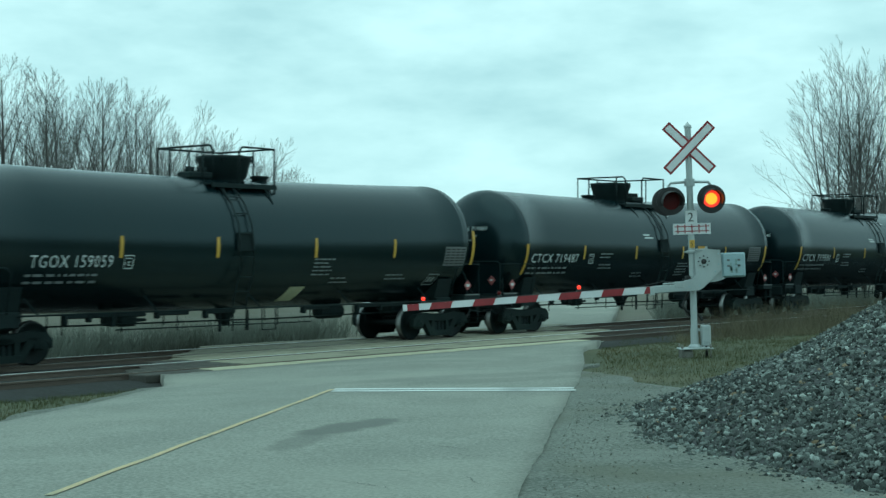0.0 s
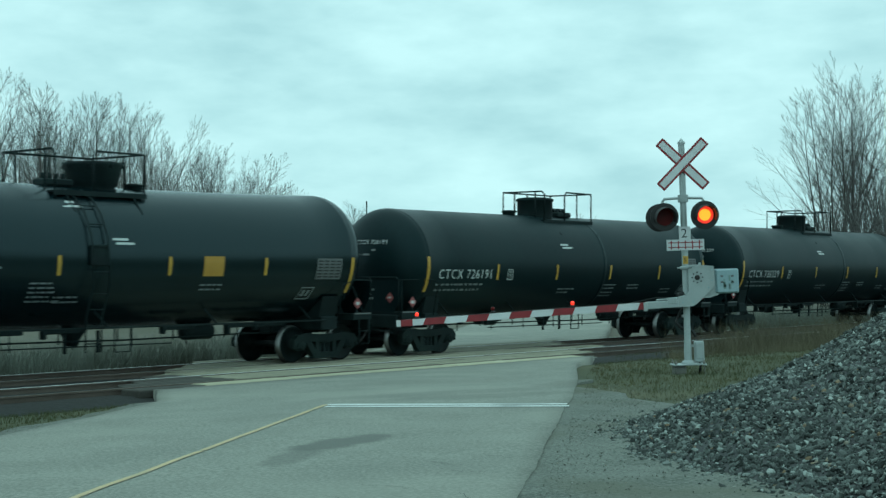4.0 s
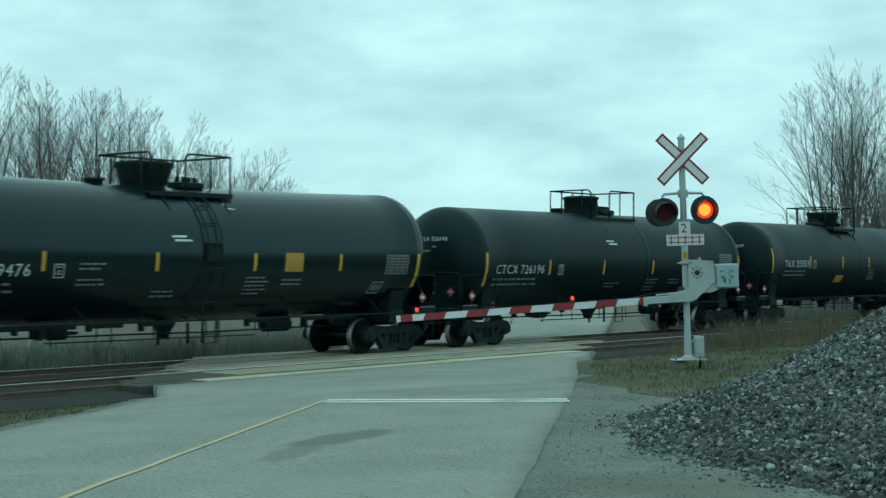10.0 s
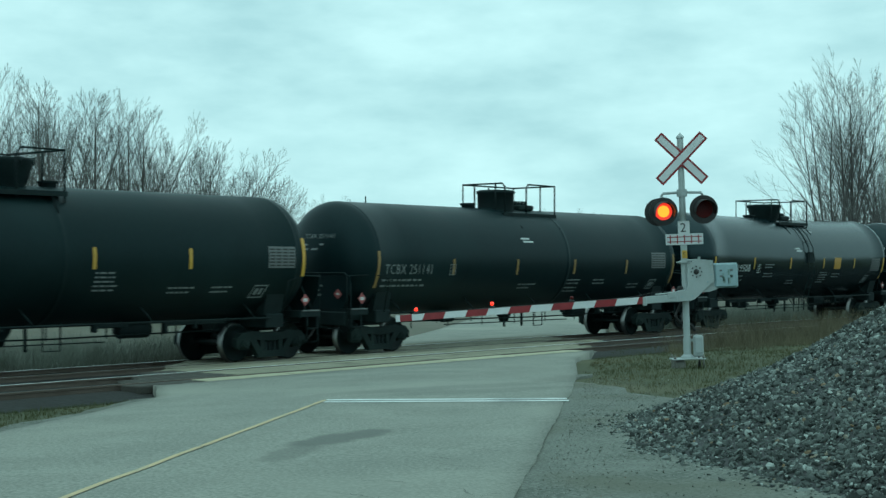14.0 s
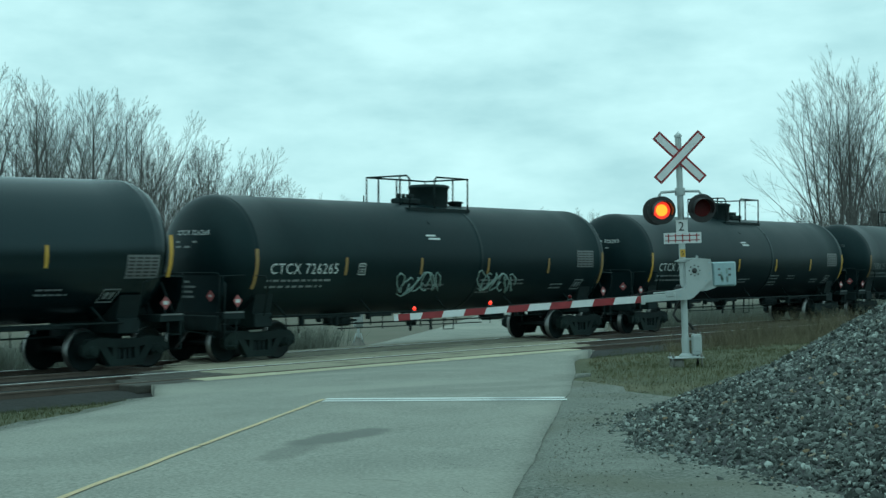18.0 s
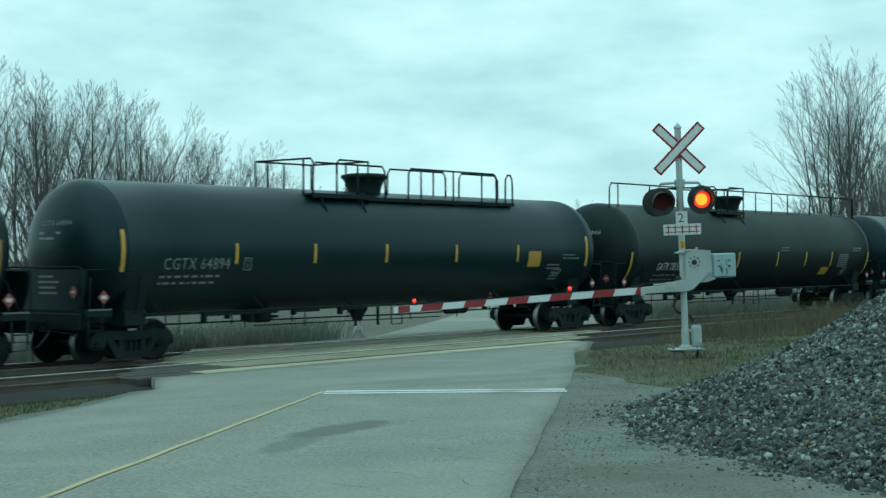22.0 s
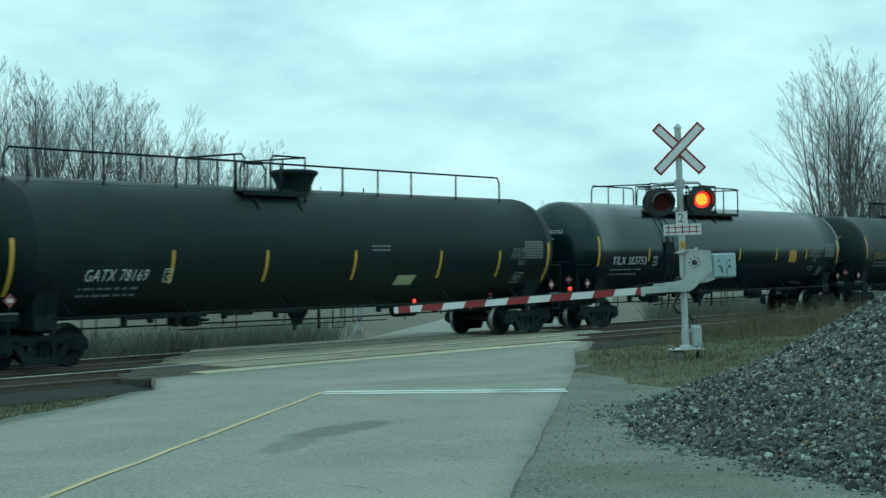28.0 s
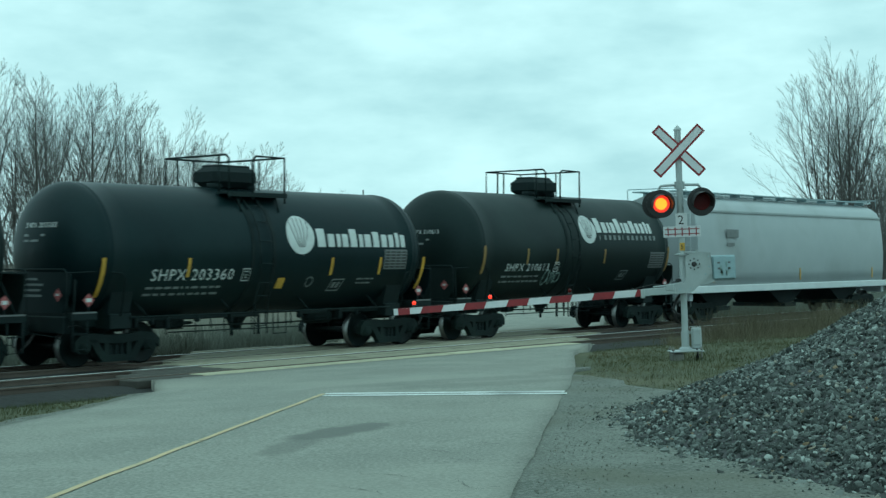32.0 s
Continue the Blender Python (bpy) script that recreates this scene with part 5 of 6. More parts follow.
def tank_car(spec, m):
    """One tank car built from its numbers."""
    L, R, za = spec["L"], spec["R"], spec["za"]
    bend_for(spec)
    car = thing("tank_car", m, spec["label"], "tank car", "freight train")
    y0, y1 = 0.62, L - 0.62
    part("tank", tank_shell(L, R, za, y0, y1, spec.get("head", 0.85), spec["paint"], spec.get("seams", ())), spec["paint"], car)
    underframe(car, L, R, za, spec.get("truck", 2.0))
    strip_paint = YEL_F if spec.get("faded") else YEL
    lo, hi = spec.get("end_bar", (2.06, 3.0))
    for a in (spec["bars"][0], spec["bars"][-1]):
        vs, fs = rects([(0, 0, 0.11, hi - lo)])
        part("reflective_strip", decal(vs, fs, R, za, a - 0.055, lo), strip_paint, car, "yellow reflective strip")
    lo, hi = spec.get("bar", (2.25, 2.72))
    for a in spec["bars"][1:-1]:
        vs, fs = rects([(0, 0, 0.09, hi - lo)])
        part("reflective_strip", decal(vs, fs, R, za, a - 0.045, lo), strip_paint, car, "yellow reflective strip")
    for y, d in ((y0 - 0.035, -0.02), (y1 + 0.035, 0.02)):
        g = Mesh().prism([(-1.10, y, 1.2), (1.10, y, 1.2), (1.34, y, 1.62), (1.38, y, 2.02), (1.30, y, 2.08), (-1.30, y, 2.08), (-1.38, y, 2.02), (-1.34, y, 1.62)], (0, 0, 0), (0, d, 0))
        part("head_shield", g, spec["paint"], car, "flat lower shield before the tank head")
    manway(car, R, za, spec["dome"], spec["dome_kind"], spec.get("valve", 1.15))
    if spec.get("full"):
        long_platform(car, R, za, *spec["full"], runs=spec.get("runs"))
    if spec.get("plat"):
        short_platform(car, R, za, *spec["plat"])
    for a in spec.get("bands", ()):
        b = Mesh().lathe([(a - 0.05, R + 0.012), (a + 0.05, R + 0.012)], (0, 0, za), (0, 1, 0), 56)
        b.lathe([(a - 0.05, R - 0.01), (a - 0.05, R + 0.012)], (0, 0, za), (0, 1, 0), 56).lathe([(a + 0.05, R + 0.012), (a + 0.05, R - 0.01)], (0, 0, za), (0, 1, 0), 56)
        part("band", b, IRON, car, "steel band round the tank")
    for a in spec.get("ladders", ()):
        pts = [(side_x(R, za, z, 0.10), a, z) for z in (za + R * .93, za + R * .8, za + R * .6, za + R * .3, za)] + [(R + 0.10, a, za - 0.6), (1.45, a, 1.3), (1.42, a, 0.55)]
        ladder(car, pts, 0.42, "curved black side ladder")
        if spec["paint"] is TANK_C:
            part("ladder_shield", Mesh().box((side_x(R, za, za + 0.08, 0.03), a, za + 0.06), (0.03, 0.5, 0.44), cut=0.008), IRON, car, "dark plate behind the ladder")
    # end placard holders
    for y, turn in ((0.50, 0), (L - 0.50, 0)):
        vs = [(1.0, y, 1.45), (1.14, y, 1.59), (1.0, y, 1.73), (0.86, y, 1.59)]
        p = part("placard", Mesh().prism(vs, (0, 0, 0), (0, 0.01, 0)), PLACARD, car, "small faded diamond placard")
        part("placard_stripe", Mesh().prism([(0.95, y - .004, 1.57), (1.05, y - .004, 1.57), (1.05, y - .004, 1.62), (0.95, y - .004, 1.62)], (0, 0, 0), (0, -0.004, 0)), WHITE, p)
    for y in (1.05, L - 1.05):
        z = 1.62
        x = side_x(R, za, z, 0.02)
        p = part("side_placard", Mesh().prism([(1.34, y - 0.15, z - .15), (1.34, y, z), (1.34, y + 0.15, z - .15), (1.34, y, z - 0.30)], (0, 0, 0), (0.012, 0, 0)), PLACARD, car, "faded red and white diamond placard")
        part("placard_stripe", Mesh().prism([(1.354, y - 0.07, z - .19), (1.354, y + .07, z - 0.19), (1.354, y + 0.07, z - .11), (1.354, y - .07, z - 0.11)], (0, 0, 0), (0.004, 0, 0)), WHITE, p)
        part("placard_post", Mesh().cyl((1.32, y, 1.08), (1.32, y, z - 0.25), 0.02, n=6), IRON, car)
    return car


def marks(car, spec, text, colour=None, faint=False, small_rows=2, italic=0.0):
    """Reporting mark, its small lines, inspection squares and plates on the near side."""
    R, za = spec["R"], spec["za"]
    w = WHITE if colour is None else colour
    bend_for(spec)
    z0, size = spec.get("mark_z", 2.28), spec.get("mark_h", 0.27) / 0.72
    vs, fs = lettering(text, size, 1.12, italic)
    wide = max(a for a, b in vs)
    k = spec["mark_w"] / wide
    vs = [(a * k, b) for a, b in vs]
    part("reporting_mark", decal(vs, fs, R, za, spec["mark_y"], z0), GREYW if faint else w, car, "painted reporting mark")
    rnd = random.Random(len(text) * 7 + ord(text[-1]))
    for row in range(small_rows):
        x, bars_ = -0.05, []
        while x < spec["mark_w"] * 0.82:
            ln = rnd.uniform(0.06, 0.24)
            bars_.append((x, -0.19 - row * 0.15, ln, 0.052)); x += ln + rnd.uniform(0.04, 0.10)
        vs, fs = rects(bars_)
        part("small_stencil", decal(vs, fs, R, za, spec["mark_y"], z0), GREYW, car, "row of small stencilled text")["kind"] = "stuff"
    # outlined square after the mark
    sq = spec["mark_y"] + spec["mark_w"] + spec.get("sq_gap", 0.45)
    t = 0.02
    vs, fs = rects([(0, 0, 0.25, t), (0, 0.28, 0.25, t), (0, t, t, 0.26), (0.25 - t, t, t, 0.26), (0.10, 0.07, 0.07, 0.02), (0.10, 0.09, 0.02, 0.05), (0.10, 0.14, 0.07, 0.02), (0.06, 0.22, 0.13, 0.02)])
    part("inspection_square", decal(vs, fs, R, za, sq, z0 - 0.04), WHITE if not faint else GREYW, car, "small outlined stencil square")
    # the mark again on the head, which faces the camera's side of the gap
    vs, fs = lettering(text, 0.165, 1.1, italic)
    y_head = 0.62
    head = spec.get("head", 0.85)

    def head_y(x, z):
        r = min(math.hypot(x, z - za - bent(0.8)) / R, 1)
        return y_head + head * (1 - math.sqrt(max(0, 1 - r ** 2.15))) - 0.010
    half = max(p for p, q in vs) / 2
    hv = [(a - half + 0.15, 3.05 + b) for a, b in vs]
    g = Mesh().add([(x, head_y(x, z), z) for x, z in hv], fs)
    part("end_mark", g, GREYW if faint else (colour or WHITE), car, "painted reporting mark on the tank head")
    vs, fs = rects([(-0.4, 2.86, 0.75, 0.05), (-0.4, 2.74, 0.55, 0.05), (-0.3, 1.9, 0.5, 0.05), (-0.3, 1.78, 0.7, 0.05), (-0.3, 1.66, 0.6, 0.05), (-0.3, 1.54, 0.65, 0.05)])
    part("end_stencil", Mesh().add([(x, head_y(x, z) if z > 2.1 else y_head - 0.062, z) for x, z in vs], fs), GREYW, car, "rows of small stencilled text")["kind"] = "stuff"


def words(seed, rows, pitch, wide, high):
    """Rows of short bars, like lines of small words."""
    rnd, out = random.Random(int(seed * 100)), []
    for r in range(rows):
        x, end = 0.0, wide * rnd.uniform(0.6, 1.0)
        while x < end:
            ln = rnd.uniform(0.06, 0.20)
            out.append((x, -pitch * r, ln, high)); x += ln + rnd.uniform(0.025, 0.05)
    return out


def plates(car, spec, items):
    """Other paint on the side: (kind, along, z)."""
    R, za = spec["R"], spec["za"]
    for kind, a, z in items:
        if kind == "yellow":
            vs, fs = rects([(0, 0, 0.72, 0.29)])
            vs = [(x + 0.09 * (y / 0.29), y) for x, y in vs]
            part("yellow_panel", decal(vs, fs, R, za, a, z), YPANEL, car, "plain orange-yellow panel")
        elif kind == "yellow_sq":
            vs, fs = rects([(0, 0, 0.62, 0.46)])
            part("yellow_panel", decal(vs, fs, R, za, a, z), YPANEL, car, "plain orange-yellow panel")
        elif kind == "yellow_small":
            vs, fs = rects([(0, 0, 0.25, 0.26)])
            part("yellow_panel", decal(vs, fs, R, za, a, z), YEL, car, "small yellow panel")
        elif kind == "pale":
            vs, fs = rects([(0, 0, 0.52, 0.36)] if spec["paint"] is TANK_C else [(0, 0, 0.75, 0.26)])
            vs = [(x + 0.35 * y, y) for x, y in vs]
            part("pale_panel", decal(vs, fs, R, za, a, z), PLATE_P, car, "pale faded panel")
        elif kind == "data":
            vs, fs = rects([(0, 0, 0.9, 0.52)])
            p = part("data_block", decal(vs, fs, R, za, a, z), PLATE_G, car, "grey inspection data block")
            vs, fs = rects([(0.04 + 0.215 * c, 0.04 + 0.078 * r, 0.17, 0.04) for c in range(4) for r in range(6)])
            part("small_stencil", decal(vs, fs, R, za, a, z, 0.012), BLACK, p)["kind"] = "stuff"
        elif kind == "text":
            vs, fs = rects(words(a + z, 5, 0.095, 0.72, 0.036))
            part("small_stencil", decal(vs, fs, R, za, a, z), GREYW, car, "rows of small stencilled text")["kind"] = "stuff"
        elif kind == "text2":
            vs, fs = rects(words(a * 3 + z, 2, 0.105, 0.78, 0.038))
            part("small_stencil", decal(vs, fs, R, za, a, z), GREYW, car, "rows of small stencilled text")["kind"] = "stuff"
        elif kind == "tilt":
            t = 0.03
            vs, fs = rects([(0, 0, 0.45, t), (0, 0.28, 0.45, t), (0, 0, t, 0.31), (0.45 - t, 0, t, 0.31), (0.1, 0.08, 0.1, 0.15), (0.26, 0.08, 0.08, 0.15)])
            vs = [(x + y * 0.3, y) for x, y in vs]
            part("outlined_square", decal(vs, fs, R, za, a, z), GREYW, car, "slanted outlined stencil")
        elif kind == "gas":
            for r, word in enumerate(("LIQUEFIED", "PETROLEUM", "GAS")):
                vs, fs = lettering(word, 0.20, 1.0)
                half = max(p for p, q in vs) / 2
                part("stencil_word", decal([(p - half, q) for p, q in vs], fs, R, za, a, z - 0.18 * r), GREYW, car, "stencilled word")
        elif kind == "dash":
            vs, fs = rects([(0, 0, 0.42, 0.05), (0.08, -0.09, 0.5, 0.05)])
            part("small_stencil", decal(vs, fs, R, za, a, z), WHITE, car, "short white stencil")
        elif kind == "sign":
            vs, fs = rects([(0.36, 0, 0.74, 0.20)])
            part("name_plate", decal(vs, fs, R, za, a, z), PLATE_G, car, "narrow grey name plate with an orange end")
            vs, fs = rects([(0, 0, 0.34, 0.20)])
            part("name_plate_end", decal(vs, fs, R, za, a, z), YPANEL, car, "faded orange plate end")
        elif kind == "ring":
            vs = [(0.13 * k * math.cos(2 * math.pi * i / 20), 0.13 * k * math.sin(2 * math.pi * i / 20)) for k in (0.82, 1.0) for i in range(20)]
            part("round_stencil", decal(vs, [(i, (i + 1) % 20, 20 + (i + 1) % 20, 20 + i) for i in range(20)], R, za, a, z), GREYW, car, "small stencilled ring")
        elif kind == "fan":
            # thin sprayed strokes fanning up from one spot, and a long hook beside them
            for k in range(6):
                lean_ = -0.42 + 0.16 * k
                tip = z + 0.80 - 0.05 * abs(k - 2.5)
                pts = [(0.55 + lean_ * f * (0.6 + 0.7 * f), z + 0.25 * math.sin(k) * (1 - f) * 0.3 + (tip - z) * f) for f in (0, 0.25, 0.5, 0.75, 1.0)]
                part("graffiti_stroke", Mesh().tube([(side_x(R, za, b, 0.004), a + c, b) for c, b in pts], 0.032, 4, r_end=0.018), WHITE, car, "sprayed white stroke")
            for c0 in (0.30, 0.48, 0.66):
                pts = [(c0 - 0.25 + 0.1 * i, z + 0.22 + 0.08 * math.sin(i * 1.3 + c0 * 9)) for i in range(6)]
                part("graffiti_stroke", Mesh().tube([(side_x(R, za, b, 0.004), a + c, b) for c, b in pts], 0.024, 4), WHITE, car, "sprayed white stroke")
            pts = [(0.75, z + 0.02), (1.15, z + 0.06), (1.55, z + 0.20), (1.9, z + 0.34), (2.12, z + 0.52)]
            part("graffiti_stroke", Mesh().tube([(side_x(R, za, b, 0.004), a + c, b) for c, b in pts], 0.018, 4, r_end=0.05), WHITE, car, "long sprayed hook")
        elif kind == "loops":
            for k in range(4):
                pts = [(0.12 + 0.2 * k + 0.13 * math.cos(i * 0.8 + k), z + 0.25 + (0.24 - 0.03 * k) * math.sin(i * 0.8)) for i in range(9)]
                part("graffiti_stroke", Mesh().tube([(side_x(R, za, b, 0.004), a + c, b) for c, b in pts], 0.016, 4), TEAL, car, "thin sprayed loop")
        elif kind == "scrawl":
            rnd = random.Random(int(a * 10))
            for k in range(7):
                pts, x, y = [], a + k * 0.26, z + rnd.uniform(-0.1, 0.1)
                for i in range(9):
                    an = i * 0.9 + rnd.uniform(-0.4, 0.4)
                    xx, yy = x + 0.20 * math.cos(an) + rnd.uniform(-.04, .04), y + 0.26 * math.sin(an * 0.8 + k)
                    pts.append((side_x(R, za, yy, 0.006), xx, yy))
                part("graffiti_stroke", Mesh().tube(pts, 0.024, 4), TEAL if spec.get("teal", True) else WHITE, car, "sprayed graffiti stroke")


PLACARD = mat("faded_placard", (0.24, 0.05, 0.055), (0.30, 0.10, 0.10), 7, 0.6)
PLATE_P = mat("pale_olive_panel", (0.33, 0.33, 0.2), (0.42, 0.42, 0.28), 6, 0.6)
BASE = dict(L=18.0, R=1.55, za=2.51, bars=[1.5, 4.65, 7.65, 10.64, 13.65, 16.6], dome=9.1, dome_kind="tub", plat=(7.87, 9.95, 1.05), mark_y=2.3, mark_w=2.15, mark_h=0.27)
SPEC = {
    "t": dict(BASE, paint=TANK_A, label="matte black tank car with a railed cage on its crown", seams=(9.6,), bars=[1.4, 4.64, 7.39, 10.36, 13.05, 16.7], mark_y=2.42, mark_w=2.12, mark_z=2.30, sq_gap=0.36, valve=-1.0),
    "c": dict(BASE, paint=TANK_B, label="satin black tank car with yellow strips and pale stencils", dome=8.6, dome_kind="drum", plat=(8.0, 10.6, 0.80), seams=(10.3,), mark_y=1.95, mark_w=2.4, mark_z=2.10, sq_gap=0.78, bar=(2.06, 2.51), end_bar=(1.74, 2.71), valve=1.15),
    "g": dict(BASE, paint=TANK_C, R=1.60, za=2.58, label="glossy black tank car with a curved side ladder", rise=0.13, dome=8.4, dome_kind="tub", plat=(7.84, 10.25, 0.95), ladders=(9.15,), bars=[1.5, 4.5, 7.5, 10.48, 13.45, 16.5], mark_y=1.75, mark_w=2.45, mark_z=2.10, sq_gap=0.58, valve=1.2, end_bar=(1.75, 2.65), bar=(2.2, 2.62)),
    "d": dict(BASE, L=21.3, R=1.58, za=2.53, paint=TANK_D, label="long blue-black tank car with a railed walkway at mid length", bars=[1.4, 4.75, 7.4, 10.1, 13.05, 15.95, 19.6], dome=10.95, dome_kind="hatch", full=(9.7, 16.55, 1.0, [10.9, 12.2, 13.4, 14.8], 0.64, (12.0, 13.9)), mark_y=2.55, mark_w=2.0, mark_z=2.06, runs=[(1.0, 7.9, 10.7, [9.6]), (1.0, 11.65, 15.67, [12.2, 13.63, 14.96]), (1.0, 16.1, 16.47, []), (0.45, 11.4, 13.97, [13.4]), (0.45, 14.57, 16.47, [])], end_bar=(2.02, 2.95), bar=(2.18, 2.66)),
    "e": dict(BASE, L=21.4, R=1.58, za=2.53, paint=TANK_G, label="long dusty black tank car railed along its whole crown", bars=[0.95, 5.2, 8.13, 11.27, 14.75, 17.44, 19.88], dome=10.6, dome_kind="hatch", full=(1.7, 18.7, 0.62, [2.4, 4.9, 7.0, 8.8, 12.3, 14.3, 16.4], 0.58, (9.3, 11.9)), runs=[(0.62, 1.4, 18.7, [2.0, 4.0, 6.1, 8.0, 9.5, 11.8, 13.2, 14.6, 16.6]), (0.2, 8.5, 9.4, [])], mark_y=2.8, mark_w=1.75, mark_z=1.83, end_bar=(1.55, 2.75), bar=(1.75, 2.50)),
    "f": dict(BASE, L=20.9, R=1.58, za=2.53, paint=TANK_C, label="long glossy black tank car with a railed walkway on its crown", bars=[1.4, 4.45, 7.5, 10.85, 13.8, 16.4, 19.3], dome=10.35, dome_kind="hatch", full=(5.1, 11.5, 1.15, [6.2, 7.2, 8.9, 10.4], 0.68, (8.0,)), ladders=(5.7,), mark_y=2.25, mark_w=2.05, mark_z=2.05, end_bar=(2.0, 2.95), bar=(2.16, 2.62)),
    "u": dict(BASE, L=18.3, R=1.52, za=2.50, paint=TANK_G, label="dusty brown-black tank car with faded yellow stencils", bars=[1.58, 4.85, 8.0, 13.66, 16.78], dome=8.45, dome_kind="small", plat=(7.75, 10.8, 0.95), bands=(9.55, 9.67, 9.8, 9.92), mark_y=2.42, mark_w=2.08, mark_z=2.17, sq_gap=0.75, valve=1.3, end_bar=(2.2, 3.1), bar=(1.62, 2.08)),
    "s": dict(BASE, L=13.1, R=1.57, za=2.53, paint=TANK_B, label="short black tank car with a white emblem and saddle bands", bars=[1.3, 3.72, 8.45, 10.28, 12.03], dome=6.25, dome_kind="capsule", plat=(5.3, 7.15, 1.15), bands=(5.7, 6.4), ladders=(6.05,), mark_y=2.65, mark_w=2.48, mark_z=1.86, sq_gap=0.28, end_bar=(1.52, 2.38), bar=(1.93, 2.37)),
}
SPEC["v"] = dict(SPEC["e"], L=21.7, bars=[1.2, 5.4, 8.64, 11.8, 14.26, 16.65, 20.26], bar=(1.90, 2.46), end_bar=(1.58, 2.45), full=(1.7, 20.9, 0.62, [2.4, 4.6, 6.2, 7.9, 13.15, 14.55, 16.6, 18.66], 0.66, (9.3, 11.7)), runs=[(0.62, 1.31, 20.9, [1.85, 3.9, 6.0, 8.0, 9.5, 11.79, 13.15, 14.55, 16.6, 18.66, 20.75]), (0.2, 8.5, 9.4, [])], mark_y=2.9, mark_w=1.6)
SPEC["o"] = dict(SPEC["g"], dome=9.0, plat=(7.75, 9.75, 1.0), ladders=(8.2,), bars=[1.25, 4.62, 7.39, 10.62, 13.57, 16.9], bar=(2.26, 2.74), end_bar=(2.05, 3.0), mark_y=2.33, mark_w=2.1, mark_z=2.06, sq_gap=0.30, valve=-1.0)
SPEC["w"] = dict(SPEC["t"], bars=[1.4, 4.64, 7.70, 10.36, 13.05, 16.7])
SPEC["b"] = dict(SPEC["c"], faded=True, mark_w=1.95, mark_y=1.76)
SPEC["h"] = dict(SPEC["g"], dome=9.55, ladders=(8.5,), valve=-1.15)
SPEC["k"] = dict(SPEC["c"], faded=True, dome=9.8, valve=-1.15)
SPEC["r"] = dict(SPEC["s"], za=2.66, R=1.67, faded=True, paint=TANK_G, bars=[1.55, 3.67, 5.2, 7.85, 11.75], bar=(2.16, 2.62), end_bar=(1.89, 2.7), mark_w=2.19, mark_z=1.96, mark_h=0.22, label="short brown-black tank car with a white emblem and saddle bands")
ROW = [("o", 15.8, "TGOX 159059"), ("g", 33.8, "CTCX 719487"), ("g", 51.8, "CTCX 719581"), ("h", 69.7, "CTCX 719445"), ("c", 87.8, "CTCX 726191"),
       ("c", 105.95, "CTCX 726239"), ("t", 124.05, "TILX 255625"), ("t", 142.05, "TILX 255610"), ("g", 160.1, "CTCX 719476"), ("c", 178.2, "CTCX 726196"),
       ("w", 196.2, "TILX 255829"), ("w", 214.1, "TILX 255604"), ("b", 232.1, "TCBX 251141"), ("g", 250.1, "CTCX 719508"), ("o", 268.2, "TGOX 159171"),
       ("k", 286.3, "CTCX 726265"), ("c", 304.5, "CTCX 726203"), ("b", 322.6, "TCBX 251171"), ("d", 340.9, "CGTX 64894"), ("v", 362.0, "GATX 78151"),
       ("d", 383.45, "CGTX 64829"), ("d", 405.0, "CGTX 64893"), ("e", 426.3, "GATX 78169"), ("f", 447.6, "TILX 303753"), ("u", 468.5, "UTLX 667618"),
       ("s", 486.8, "SHPX 203360"), ("r", 499.9, "SHPX 210613")]
FAINT = {12, 17, 18, 20, 21}
TRAIN = []
DRIFT = {0: -0.30, 1: -0.12, 2: -0.15, 11: -0.2, 25: 0.5, 26: 0.1}     # metres by which the train lags, by seconds


def car_pose(front, t):
    p = place(front - 14.63 * t, TRACK, RAIL_Z)
    return pose(p.x, p.y, p.z, 0, 0, 50.82 - 90)


def emblem(car, spec, cy, cz, r, word_y, word_z):
    """A striped white disc, and a row of plain white blocks where the maker's word stands."""
    R, za = spec["R"], spec["za"]
    n = 30
    vs, fs = [], []
    for rr in (0.0, 0.4 * r, 0.72 * r, r):
        for i in range(n):
            a = 2 * math.pi * i / n
            vs.append((rr * math.cos(a), rr * math.sin(a)))
    for k in range(3):
        fs += [(k * n + i, k * n + (i + 1) % n, (k + 1) * n + (i + 1) % n, (k + 1) * n + i) for i in range(n)]
    p = part("emblem", decal(vs, fs, R, za, cy, cz), WHITE, car, "white round emblem with dark arcs")
    for b in (-0.62, -0.30, 0.0, 0.30, 0.62):
        pts = []
        for i in range(9):
            z = -0.62 + 1.5 * i / 8
            pts.append((side_x(R, za, cz + z * r, 0.008), cy + b * r * (1 - ((z - 0.75) / 1.6) ** 2), cz + z * r))
        part("arc", Mesh().tube(pts, 0.011, 4), BLACK, p)
    x = 0.0
    for tall, wide in ((0.46, 0.36), (0.33, 0.30), (0.33, 0.18), (0.33, 0.27), (0.46, 0.32), (0.33, 0.18), (0.33, 0.30), (0.40, 0.30), (0.33, 0.27), (0.33, 0.24), (0.38, 0.18), (0.33, 0.22)):
        vs, fs = rects([(0, 0, wide * 0.78, tall)])
        part("wordmark_block", decal(vs, fs, R, za, word_y + x, word_z), WHITE, car, "plain white block")
        x += wide + 0.025
    if cz > 3.1:
        for k in range(13):
            vs, fs = rects([(0, 0, 0.13 if k not in (0, 5) else 0.05, 0.15)])
            part("wordmark_block", decal(vs, fs, R, za, word_y + 0.1 + 0.272 * k, word_z - 0.23), GREYW, car, "small pale block")


